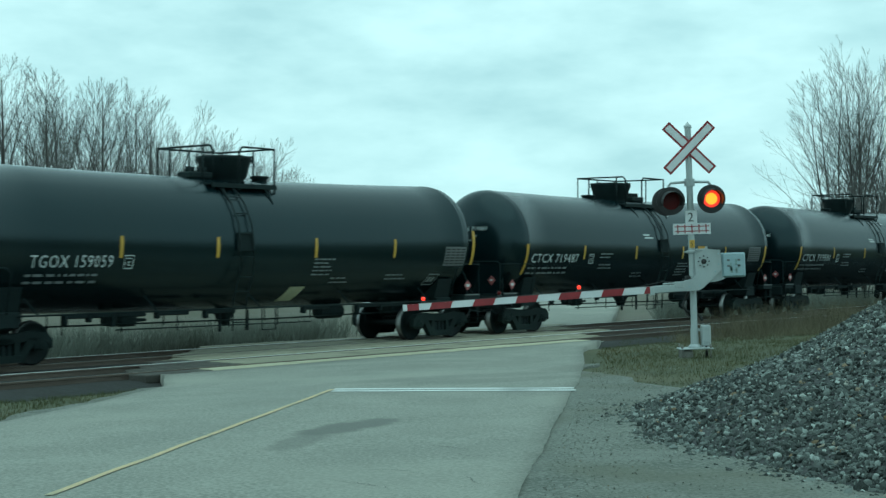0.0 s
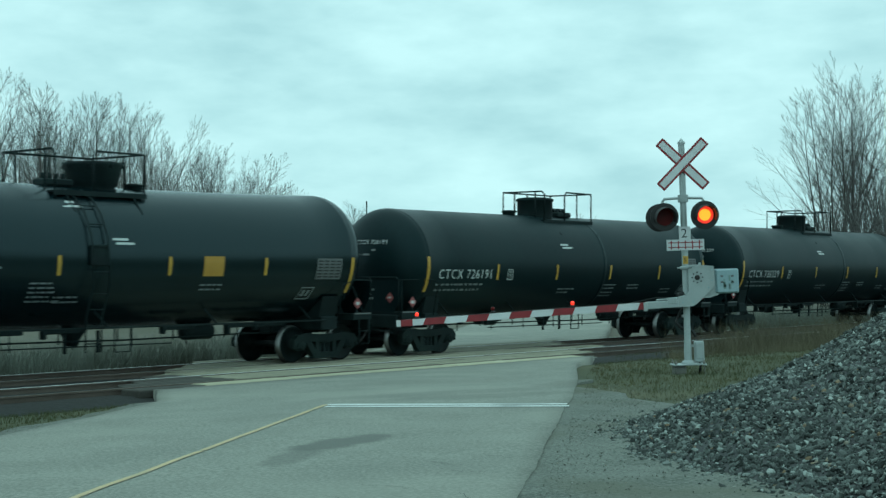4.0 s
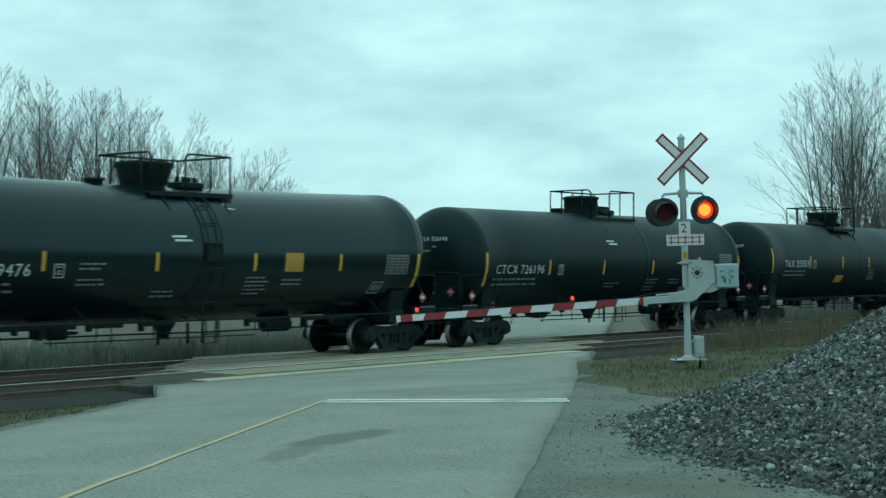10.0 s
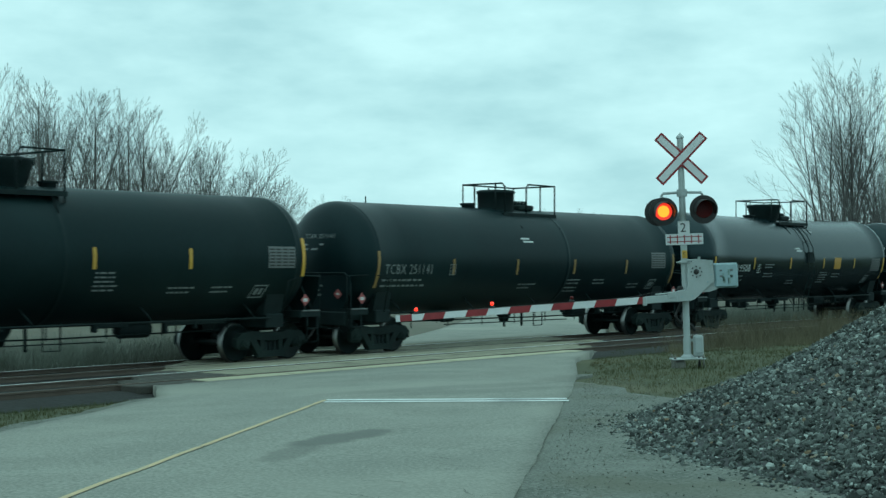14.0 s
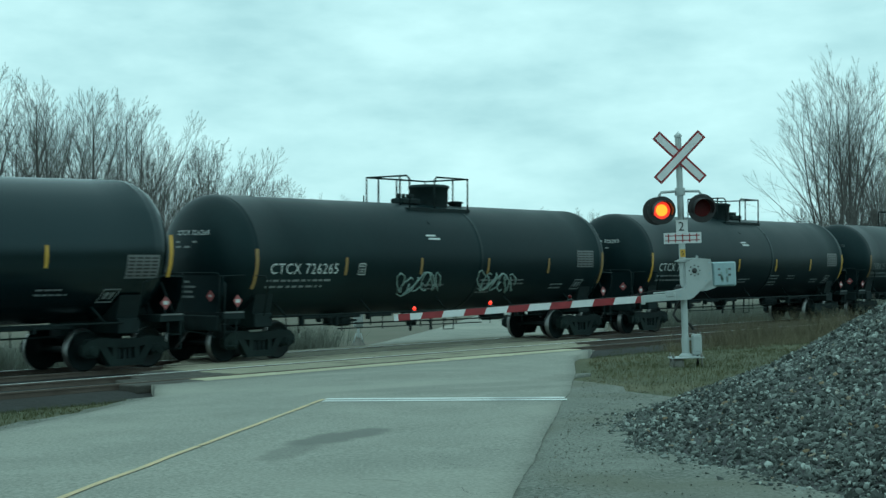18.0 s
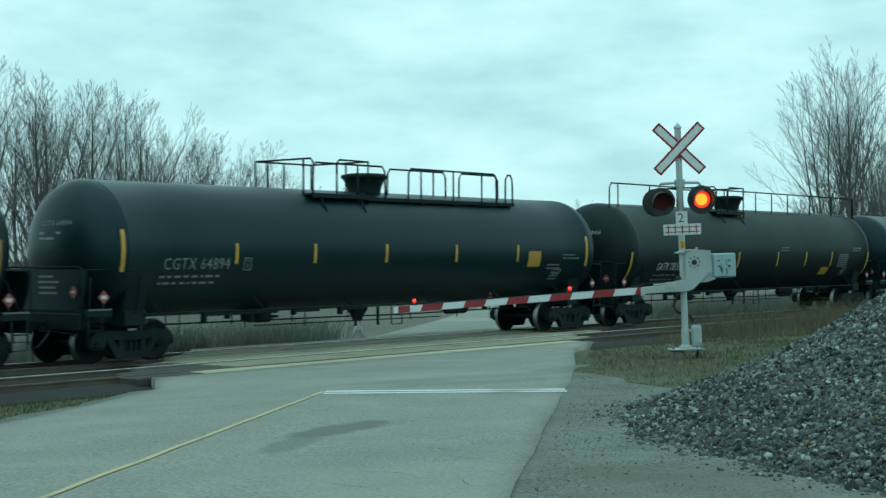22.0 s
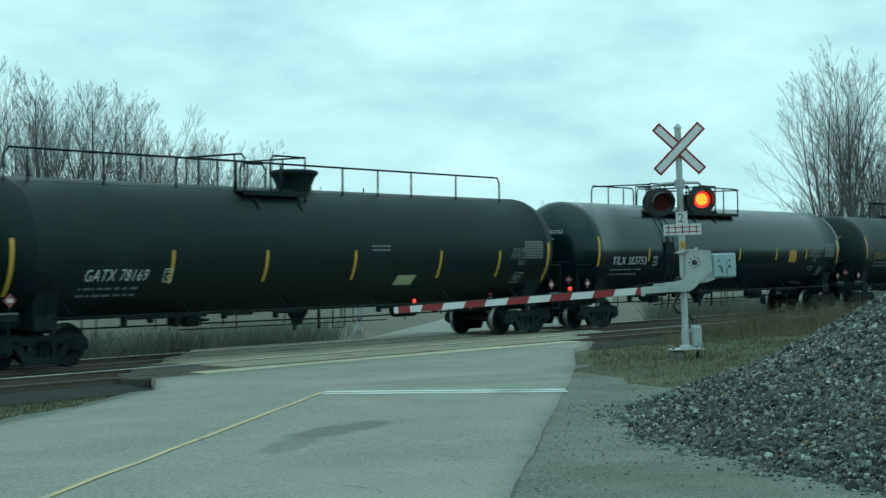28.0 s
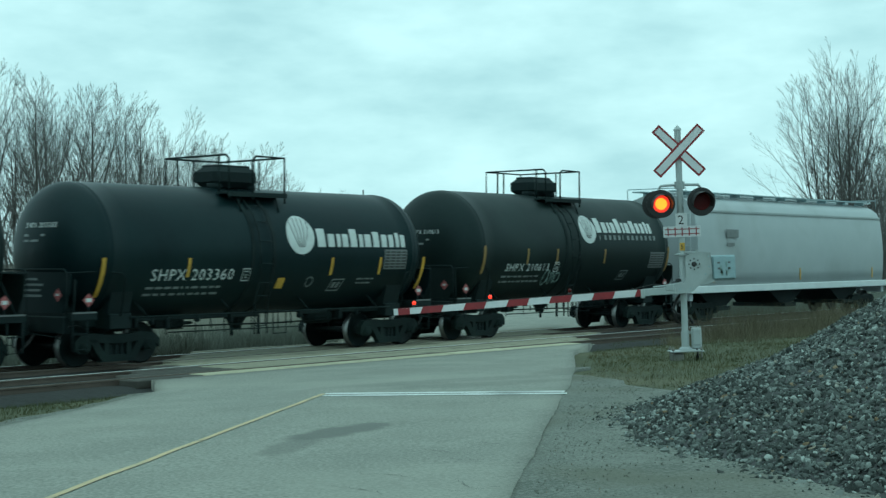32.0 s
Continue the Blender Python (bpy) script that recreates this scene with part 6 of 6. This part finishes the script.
def build_train():
    masters = {}
    for i, (kind, front, text) in enumerate(ROW):
        spec = SPEC[kind]
        if kind not in masters:
            car = masters[kind] = tank_car(spec, car_pose(front, 0))
            car["bare"] = 1
        else:
            src = masters[kind]
            car = copy_thing(src, car_pose(front, 0))
        TRAIN.append((car, front))
    return masters


def dress_train():
    for i, ((kind, front, text), (car, f)) in enumerate(zip(ROW, TRAIN)):
        spec = SPEC[kind]
        marks(car, spec, text, YTXT if kind == "u" else None, faint=i in FAINT, italic=0.2 if kind in "ev" else 0.0)
        end = spec["bars"][-1]
        items = [("data", end - 1.2, 2.27), ("tilt", end - 1.62, 1.55)]
        if kind in "gh":
            shift = 0.95 if kind == "h" else 0.0
            items = [("data", end - 1.3, 2.10), ("tilt", end - 1.75, 1.60), ("dash", 7.95 + shift, 2.96), ("dash", 9.9 - 2.2 * shift, 3.75), ("text2", 5.4, 2.34), ("text2", 5.4, 2.0),
                     ("text", 10.25 - 3.6 * shift, 2.02), ("text2", 11.45, 1.96), ("text2", 7.5, 1.72), ("yellow_sq", 11.48, 2.18)]
        elif kind == "o":
            items = [("data", end - 1.22, 2.03), ("tilt", end - 1.75, 1.50), ("pale", 9.95, 1.18), ("text", 10.6, 2.2), ("text2", 11.35, 1.72), ("text2", 13.45, 1.78)]
        elif kind in "tw":
            items += [("yellow", 10.40, 1.68), ("text", 11.15, 2.15)] if i == 7 else [("yellow", 7.15, 1.67), ("text", 10.4, 2.15)]
            items += [("text2", 12.5, 1.80), ("text2", 13.8, 1.80)]
        elif kind in "ckb":
            items = [("data", end - 1.42, 2.24), ("tilt", end - 1.43, 1.55), ("text2", 7.9, 1.75), ("text2", 10.4, 1.86), ("text2", 10.4, 1.62), ("text2", 11.85, 1.85), ("text2", 14.0, 1.7), ("dash", 7.95, 3.1)]
        elif kind == "d":
            items = [("yellow_sq", 16.5, 2.02), ("text2", 17.5, 2.05), ("text2", 18.3, 2.35), ("tilt", 17.8, 1.62)]
        elif kind == "e":
            items += [("pale", 13.0, 1.58), ("gas", 18.55, 2.45), ("text2", 11.9, 2.6)]
        elif kind == "v":
            items = [("data", 17.35, 1.85), ("tilt", 17.9, 1.50), ("yellow", 15.85, 1.55), ("text2", 12.05, 2.6), ("text2", 18.7, 2.60)]
        elif kind == "f":
            items += [("yellow_sq", 14.9, 2.06), ("gas", 17.2, 2.42), ("text2", 16.8, 1.85)]
        elif kind == "u":
            items = [("data", 15.6, 2.16), ("tilt", 14.95, 1.80), ("sign", 6.77, 2.52), ("text2", 5.26, 2.08), ("fan", 10.35, 1.52)]
        elif kind == "s":
            items = [("data", 10.42, 2.06), ("tilt", 8.5, 1.52), ("yellow_small", 6.63, 1.62), ("ring", 7.76, 1.77), ("text2", 9.5, 1.80)]
        elif kind == "r":
            items = [("data", 10.6, 2.0), ("tilt", 8.9, 1.62), ("loops", 4.75, 1.5)]
        if i in (6,):
            items.append(("scrawl", 5.1, 1.95))
        if i in (15,):
            items += [("scrawl", 6.9, 1.8), ("scrawl", 10.4, 1.8)]
        plates(car, spec, items)
        if kind in "sr":
            emblem(car, spec, *((7.33, 2.93, 0.48, 7.9, 2.64) if kind == "s" else (6.96, 3.23, 0.44, 7.45, 3.14)))


def build_hopper(front):
    """A covered hopper with rounded sides, roof walks and hatches."""
    L = 18.2
    car = thing("covered_hopper", car_pose(front, 0), "light grey covered hopper car with rounded ribless sides", "hopper car", "freight train")
    half = [(0.0, 4.62), (0.55, 4.58), (1.05, 4.42), (1.32, 4.22), (1.46, 3.85), (1.55, 3.2), (1.60, 2.5), (1.58, 1.8), (1.52, 1.28)]
    ring = half + [(-x, z) for x, z in reversed(half[1:])]
    n = len(ring)
    g = Mesh()
    ys = (0.95, L - 0.95)
    g.add([(x, y, z) for y in ys for x, z in ring], [(i, i + 1, n + i + 1, n + i) for i in range(n - 1)], 0, True)
    for k, y in enumerate(ys):
        vs = [(x, y, z) for x, z in ring]
        g.add(vs, [tuple(range(n)) if k else tuple(reversed(range(n)))])
    part("body", g, HOP, car)
    for x in (1.44, -1.44):
        part("roof_edge", Mesh().box((x, L / 2, 4.0), (0.06, L - 1.9, 0.10), cut=0.01), HOP, car, "raised edge angle along the roof")
    for sg in (1, -1):
        part("side_sill", Mesh().box((1.53 * sg, L / 2, 1.20), (0.14, L - 0.9, 0.26), cut=0.02), HOPW, car, "pale side sill")
    for x in (0.75, -0.75):
        wlk = part("roof_walk", Mesh().box((x, L / 2, 4.70), (0.40, L - 1.4, 0.04)), GALV, car, "grating walk along the roof")
        for j in range(9):
            part("walk_bracket", Mesh().box((x, 1.5 + (L - 3) * j / 8, 4.63), (0.42, 0.05, 0.12)), GALV, wlk)
    for j in range(4):
        y0, y1 = 1.5 + j * (L - 3) / 4, 1.5 + (j + 1) * (L - 3) / 4
        part("hatch_cover", Mesh().box((0, (y0 + y1) / 2, 4.66), (0.62, y1 - y0 - 0.15, 0.12), cut=0.04), HOP, car, "long roof hatch cover")
    for j in range(3):
        y = 3.6 + j * (L - 7.2) / 2
        part("outlet_bay", Mesh().prism([(0.95, y - 1.7, 1.15), (0.95, y + 1.7, 1.15), (0.95, y + 0.55, 0.55), (0.95, y - 0.55, 0.55)], (0, 0, 0), (-1.9, 0, 0)), IRON, car, "sloped discharge bay")
        part("outlet_gate", Mesh().box((0, y, 0.47), (2.3, 1.0, 0.16), cut=0.02), IRON, car)
    for turn, y in ((0, 0), (180, L)):
        m = pose(0, y, 0, 0, 0, turn)
        add_truck(car, 2.1 if not turn else L - 2.1)
        part("coupler", shared("coupler", coupler_mesh), None, car, "", m)
        part("end_sill", Mesh().box((0, 0.7, 0.95), (2.9, 0.25, 0.3), cut=0.02).box((0, 1.6, 0.9), (0.34, 2.2, 0.3)), HOP, car, "", m)
        part("end_slope", Mesh().prism([(1.45, 0.96, 3.3), (1.45, 2.6, 1.2), (1.45, 2.8, 1.2), (1.45, 1.0, 3.5)], (0, 0, 0), (-2.9, 0, 0)), HOP, car, "", m)
        st = part("end_ladder", Mesh().tube([(1.40, 0.72, 0.6), (1.40, 0.72, 4.2)], 0.02, 5).tube([(0.95, 0.72, 0.6), (0.95, 0.72, 4.2)], 0.02, 5), HOP, car, "", m)
        for k in range(9):
            part("rung", shared("hopper_rung", lambda: Mesh().cyl((0.95, 0.72, 0), (1.40, 0.72, 0), 0.014, n=5).data("rung", HOP)), None, st, "", pose(0, 0, 0.85 + k * 0.38))
        part("roof_handrail", Mesh().tube([(1.2, 0.8, 4.45), (1.2, 0.8, 4.80), (-1.2, 0.8, 4.80), (-1.2, 0.8, 4.45)], 0.018, 5), GALV, car, "", m)
    for name, a, b, w, h, mt in (("stencil_bar", 3.0, 3.05, 0.9, 0.30, GREYW), ("stencil_bar", 3.0, 2.75, 0.6, 0.12, GREYW), ("reflective_strip", 2.0, 1.45, 0.1, 0.45, YEL), ("reflective_strip", 9.0, 1.45, 0.1, 0.45, YEL), ("reflective_strip", 16.0, 1.45, 0.1, 0.45, YEL)):
        x = 1.60 if b > 1.9 else 1.575
        part(name, Mesh().box((x + 0.015, a + w / 2, b + h / 2), (0.012, w, h)), mt, car)
    TRAIN.append((car, front))


HOPW = mat("white_sill_paint", (0.62, 0.65, 0.65), (0.7, 0.73, 0.73), 3, 0.5)
build_train()
dress_train()
build_hopper(512.9)


# ---- trees and grass ----
def grow(rnd, height, lean, stems=1, fan=0.3, levels=3, twig=0.008, up=0.5, thick=1.0, reach=0.62, kids_at=(10, 6, 4, 2), low=0.25):
    """A bare tree: a trunk mesh and a mesh of limbs and twigs, all tapered tubes. lean: how far limbs leave their stem."""
    trunk, crown = Mesh(), Mesh()

    def limb(p, d, length, r, level):
        pts, q, dd = [p], p.copy(), d.copy()
        k = (7, 5, 4, 3, 2)[min(level, 4)]
        bend = Vector((rnd.uniform(-1, 1), rnd.uniform(-1, 1), 0)) * 0.04
        for i in range(k):
            dd = (dd + bend + Vector((rnd.uniform(-1, 1), rnd.uniform(-1, 1), rnd.uniform(-0.5, 0.5))) * (0.035 if level == 0 else 0.05) + Vector((0, 0, 0.09 * up))).normalized()
            q = q + dd * (length / k)
            pts.append(q.copy())
        end = max(r * 0.08, twig * 0.6)
        (trunk if level == 0 else crown).tube(pts, r, (8, 5, 4, 3, 3)[min(level, 4)], r_end=end)
        if level >= levels:
            return
        kids = kids_at[min(level, 3)]
        for j in range(kids):
            f = (low if level == 0 else 0.2) + (1.0 - low if level == 0 else 0.8) * (j + rnd.random()) / kids
            f = min(f, 0.98)
            i = min(int(f * k), k - 1)
            base = pts[i].lerp(pts[i + 1], f * k - i)
            ax = (pts[i + 1] - pts[i]).normalized()
            side = ax.orthogonal().normalized()
            side.rotate(Matrix.Rotation(j * 2.4 + rnd.uniform(-0.7, 0.7), 3, ax))
            a = (lean if level == 0 else 0.55) * rnd.uniform(0.7, 1.25) * (1.15 - 0.4 * f)
            way = (ax * math.cos(a) + side * math.sin(a) + Vector((0, 0, 0.10 * up))).normalized()
            ln = length * ((1.06 - f) * reach + 0.14) * rnd.uniform(0.75, 1.15)
            limb(base, way, ln, max((r + (end - r) * f) * rnd.uniform(0.38, 0.55), twig), level + 1)
    for s in range(stems):
        a = 6.28 * (s + rnd.random() * 0.6) / stems
        tilt = 0.04 if stems == 1 else rnd.uniform(0.4, 1.0) * fan
        off = 0.25 if stems > 1 else 0
        limb(Vector((off * math.cos(a), off * math.sin(a), -0.1)), Vector((tilt * math.cos(a), tilt * math.sin(a), 1)).normalized(),
             height * rnd.uniform(0.86, 1.0), height * 0.0105 * thick * (1 if stems == 1 else 0.7), 0)
    return trunk, crown


def tree_kind(seed, label, **kw):
    rnd = random.Random(seed)
    t = thing("tree", pose(0, 0, 0), label, "tree", "bare trees behind the railway")
    trunk, crown = grow(rnd, **kw)
    part("trunk", trunk, BARK, t)
    part("crown", crown, TWIG, t, "crown of fine bare twigs")
    return t


def world_at(px, d):
    """A place d metres ahead, px of the picture's half-widths to the right."""
    x = px * d * math.tan(radians(33.57 / 2))
    return x, d, land_z((x, d, 0))


def build_trees():
    kinds = [tree_kind(21, "tall bare tree with ascending grey branches", height=12, lean=0.62, up=0.5, kids_at=(25, 9, 6, 2), reach=0.52, low=0.08, twig=0.006, thick=1.4),
             tree_kind(22, "tall bare tree with several upright stems", height=12, lean=0.52, stems=5, fan=0.38, up=0.5, kids_at=(12, 7, 6, 2), reach=0.46, low=0.12, twig=0.006, thick=1.25),
             tree_kind(23, "bare spreading deciduous tree", height=9, lean=0.62, stems=10, fan=0.8, up=0.35, reach=0.5, kids_at=(11, 7, 5, 2), low=0.2, thick=1.3, twig=0.006),
             tree_kind(27, "large bare multi-stemmed tree with fanned branches", height=14, lean=0.58, stems=7, fan=0.26, up=0.4, kids_at=(12, 7, 6, 2), low=0.30, reach=0.46, twig=0.0055),
             tree_kind(25, "bare bushy shrub thicket", height=6, lean=0.75, stems=8, fan=0.7, twig=0.006, up=0.4, reach=0.6, kids_at=(10, 7, 5, 2), low=0.1, levels=3)]
    rnd = random.Random(4)
    used = set()

    def put(k, px, d, h, base, turn=None):
        x, y, z = world_at(px, d)
        s = h / base
        m = Matrix.Translation((x, y, z)) @ Matrix.Rotation(rnd.uniform(0, 6.28) if turn is None else turn, 4, "Z") @ Matrix.Scale(s, 4)
        if k not in used:
            used.add(k)
            kinds[k].matrix_basis = m
        else:
            o = copy_thing(kinds[k], Matrix.Identity(4))
            o.matrix_basis = m
    for k, px, d, h, base in (
            (0, -1.00, 78, 12.9, 12), (1, -0.95, 84, 11.6, 12), (0, -0.90, 76, 11.6, 12), (1, -0.855, 84, 12.3, 12),
            (0, -0.785, 76, 11.2, 12), (1, -0.735, 82, 11.7, 12), (0, -0.685, 78, 10.5, 12), (1, -0.66, 84, 10.2, 12), (2, -0.575, 80, 9.1, 9),
            (2, -0.51, 78, 8.4, 9), (2, -0.445, 80, 7.3, 9), (0, -0.88, 88, 11.9, 12), (4, -0.93, 70, 5.1, 6), (4, -0.8, 72, 5.3, 6), (4, -0.66, 74, 5.1, 6),
            (2, -0.235, 150, 9.3, 9), (2, -0.205, 160, 8.6, 9), (2, 0.29, 190, 9.5, 9), (2, 0.325, 195, 9.0, 9),
            (3, 0.895, 88, 13.6, 14), (0, 0.935, 90, 13.4, 12), (1, 0.99, 94, 12.0, 12), (4, 0.84, 84, 4.8, 6), (4, 0.81, 90, 5.2, 6), (4, 0.80, 96, 3.8, 6), (1, 1.03, 92, 9.8, 12), (4, 0.93, 82, 7.0, 6), (4, 1.0, 86, 8.0, 6), (2, 1.08, 96, 12.0, 9), (4, 0.885, 90, 6.0, 6)):
        put(k, px, d, h, base)


def blades(name, material, label, category, spots, height, wide, seed, per=3):
    rnd = random.Random(seed)
    g = Mesh()
    for x, y, z in spots:
        for b in range(per):
            a, h = rnd.uniform(0, 6.28), height * rnd.uniform(0.45, 1.15)
            w = wide * rnd.uniform(0.6, 1.3)
            bx, by = x + rnd.uniform(-.06, .06), y + rnd.uniform(-.06, .06)
            lean = rnd.uniform(0.1, 0.9) * h
            c, s = math.cos(a), math.sin(a)
            l2 = rnd.uniform(0, 6.28)
            g.add([(bx - c * w, by - s * w, z - 0.02), (bx + c * w, by + s * w, z - 0.02), (bx + lean * math.cos(l2) + c * w * .3, by + lean * math.sin(l2) + s * w * .3, z + h)], [(0, 1, 2)])
    ob = part(name, g, material)
    return tagged(ob, label, category, kind="stuff")


def build_grass():
    rnd = random.Random(9)
    spots = []
    while len(spots) < 36000:        # turf round the signal
        x, y = rnd.uniform(1.5, 26), rnd.uniform(20, 46)
        nd = -0.77516 * x + 0.63176 * y
        d = Vector((x, y, 0)) - ROAD_C
        side, far = d.dot(RP), d.dot(RD)
        if nd > (22.25 if side > 3.7 else 21.3) + 0.25 * noise.noise((x, y, 0)) or side < right_edge(far) + 0.25 + 0.4 * noise.noise((x * .8, y * .8, 5)):
            continue
        if side < shoulder_edge(far + 0.9 * noise.noise((x * .9, y * .9, 2)) + 0.3):
            continue
        if math.hypot(x - 9.84, y - 14.74) < 8.0:
            continue
        spots.append((x, y, turf_z(x, y)))
    blades("grass", BLADE_G, "short winter grass, green and straw coloured", "grass", spots, 0.075, 0.004, 1)
    spots = []
    while len(spots) < 7000:         # taller straw near the tracks and the heap's back
        x, y = rnd.uniform(4.5, 34), rnd.uniform(24, 62)
        nd = -0.77516 * x + 0.63176 * y
        if not 17.0 < nd < 22.1 or (Vector((x, y, 0)) - ROAD_C).dot(RP) < 5.2 or noise.noise((x * .35, y * .35, 8)) < -0.1 - (0.15 if x > 9 else 0):
            continue
        spots.append((x, y, turf_z(x, y)))
    blades("tall_grass", BLADE_D, "tall straw-coloured grass beside the tracks", "grass", spots, 0.30, 0.005, 2)
    spots = []
    while len(spots) < 3200:         # thin dry brush behind the heap
        u, nd = rnd.uniform(36, 62), rnd.gauss(20.3, 0.8)
        if nd > 21.6 or noise.noise((u * .5, nd * .7, 3)) < -0.15:
            continue
        p = place(u, nd)
        spots.append((p.x, p.y, turf_z(p.x, p.y)))
    blades("dry_brush", BLADE_D, "thin dry brush standing beside the tracks", "brush", spots, 0.95, 0.006, 6, per=3)
    spots = []
    while len(spots) < 5000:         # left of the road
        x, y = rnd.uniform(-14, -3), rnd.uniform(12, 32)
        nd = -0.77516 * x + 0.63176 * y
        d = Vector((x, y, 0)) - ROAD_C
        if nd > 20.8 or d.dot(RP) > left_edge(d.dot(RD)) - 0.35:
            continue
        spots.append((x, y, land_z((x, y, 0))))
    blades("grass", BLADE_G, "short winter grass beside the track", "grass", spots, 0.055, 0.005, 3)
    spots = []
    for i in range(48000):           # dry reeds along the far side
        u, nd = rnd.uniform(-25, 95), 30.2 + abs(rnd.gauss(0, 2.0))
        p = place(u, nd)
        d = p - ROAD_C
        side = d.dot(RP)
        if -5.2 < side < 5.0:
            continue
        spots.append((p.x, p.y, land_z(p)))
    blades("dry_reeds", REED, "dense pale dry reeds behind the tracks", "reeds", spots, 1.0, 0.010, 4, per=2)


def build_far_bits():
    z = land_z((-2.8, 49.7, 0))
    s = thing("signal_pedestal", pose(-2.8, 49.7, z, 0, 0, 12), "pale grey equipment pedestal among dry reeds", "pedestal")
    part("post", Mesh().cyl((0, 0, 0), (0, 0, 0.7), 0.05, 0.045, 10), SILVER, s)
    part("housing", Mesh().box((0, 0, 0.92), (0.30, 0.26, 0.50), cut=0.03).box((0, -0.14, 0.95), (0.22, 0.02, 0.34), cut=0.008), SILVER, s)
    part("skirt", Mesh().lathe([(0, 0.26), (0.08, 0.24), (0.2, 0.1), (0.3, 0.06)], (0, 0, 0), (0, 0, 1), 12), CONC, s)
    for x in (-0.2, 0.2):
        part("stay", Mesh().tube([(x, 0, 0), (x * 0.4, 0, 0.45)], 0.025, 6), SILVER, s)
    x, y, z = world_at(-0.174, 100)
    p = thing("pole", pose(x, y, z), "thin dark pole behind the railway", "pole")
    part("shaft", Mesh().cyl((0, 0, 0), (0, 0, 7.4), 0.06, 0.04, 8), IRON, p)
    part("cap", Mesh().lathe([(0, 0.05), (0.05, 0.06), (0.12, 0.0)], (0, 0, 7.38), (0, 0, 1), 8), IRON, p)


build_trees()
build_far_bits()
build_grass()
build_planks()
build_heap()


# ---- what moves: the train, its wheels and the flashing lenses ----
def motions():
    v = 14.63
    for car, front in TRAIN:
        walk(car, [(float(t), car_pose(front + DRIFT.get(t, 0.0), t)) for t in range(33)])
    # wheels roll: one keyed wheelset for each end of a truck, the others share its keys
    turn = v / 30 / 0.457
    for sg, sets in WHEELSETS.items():
        walk(sets[0], [(i / 30, Matrix.Translation((0, sg * 0.889, 0.457)) @ Matrix.Rotation(turn * i, 4, "X")) for i in range(961)])
        keys = sets[0].animation_data
        for w in bpy.data.objects:
            if w.name.split(".")[0] == "wheelset" and w is not sets[0] and w.matrix_basis.translation.y * sg > 0 and w.animation_data is None:
                w.rotation_mode = "QUATERNION"
                w.animation_data_create()
                w.animation_data.action = keys.action
                w.animation_data.action_slot = keys.action_slot
    # lenses: the right pair is lit from 1.00 to 1.60 s of each 1.475 s
    for rotor, (side, at) in ROTORS.items():
        rows, angle, lit0 = [], 0.0, side == "right"
        angle = 0.0 if lit0 else 180.0
        rows.append((0.0, angle))
        k = -1
        events = []
        while True:
            on = 1.00 + k * 1.475 + {0: -0.10, 19: 0.06}.get(k, 0.0)
            off = 1.63 + k * 1.475 + {5: 0.06, 7: -0.06}.get(k, 0.0)
            events += [on, off]
            if on > 32:
                break
            k += 1
        for e in events:
            if 0.05 < e < 31.86:
                rows.append((e - 0.02, angle))
                for j in range(4):
                    rows.append((e + j * 0.022, angle + 60 * j))
                angle += 180
        rows.append((32.0, angle))
        walk(rotor, [(t, Matrix.Translation(at) @ Matrix.Rotation(radians(a), 4, "Z")) for t, a in rows])


motions()
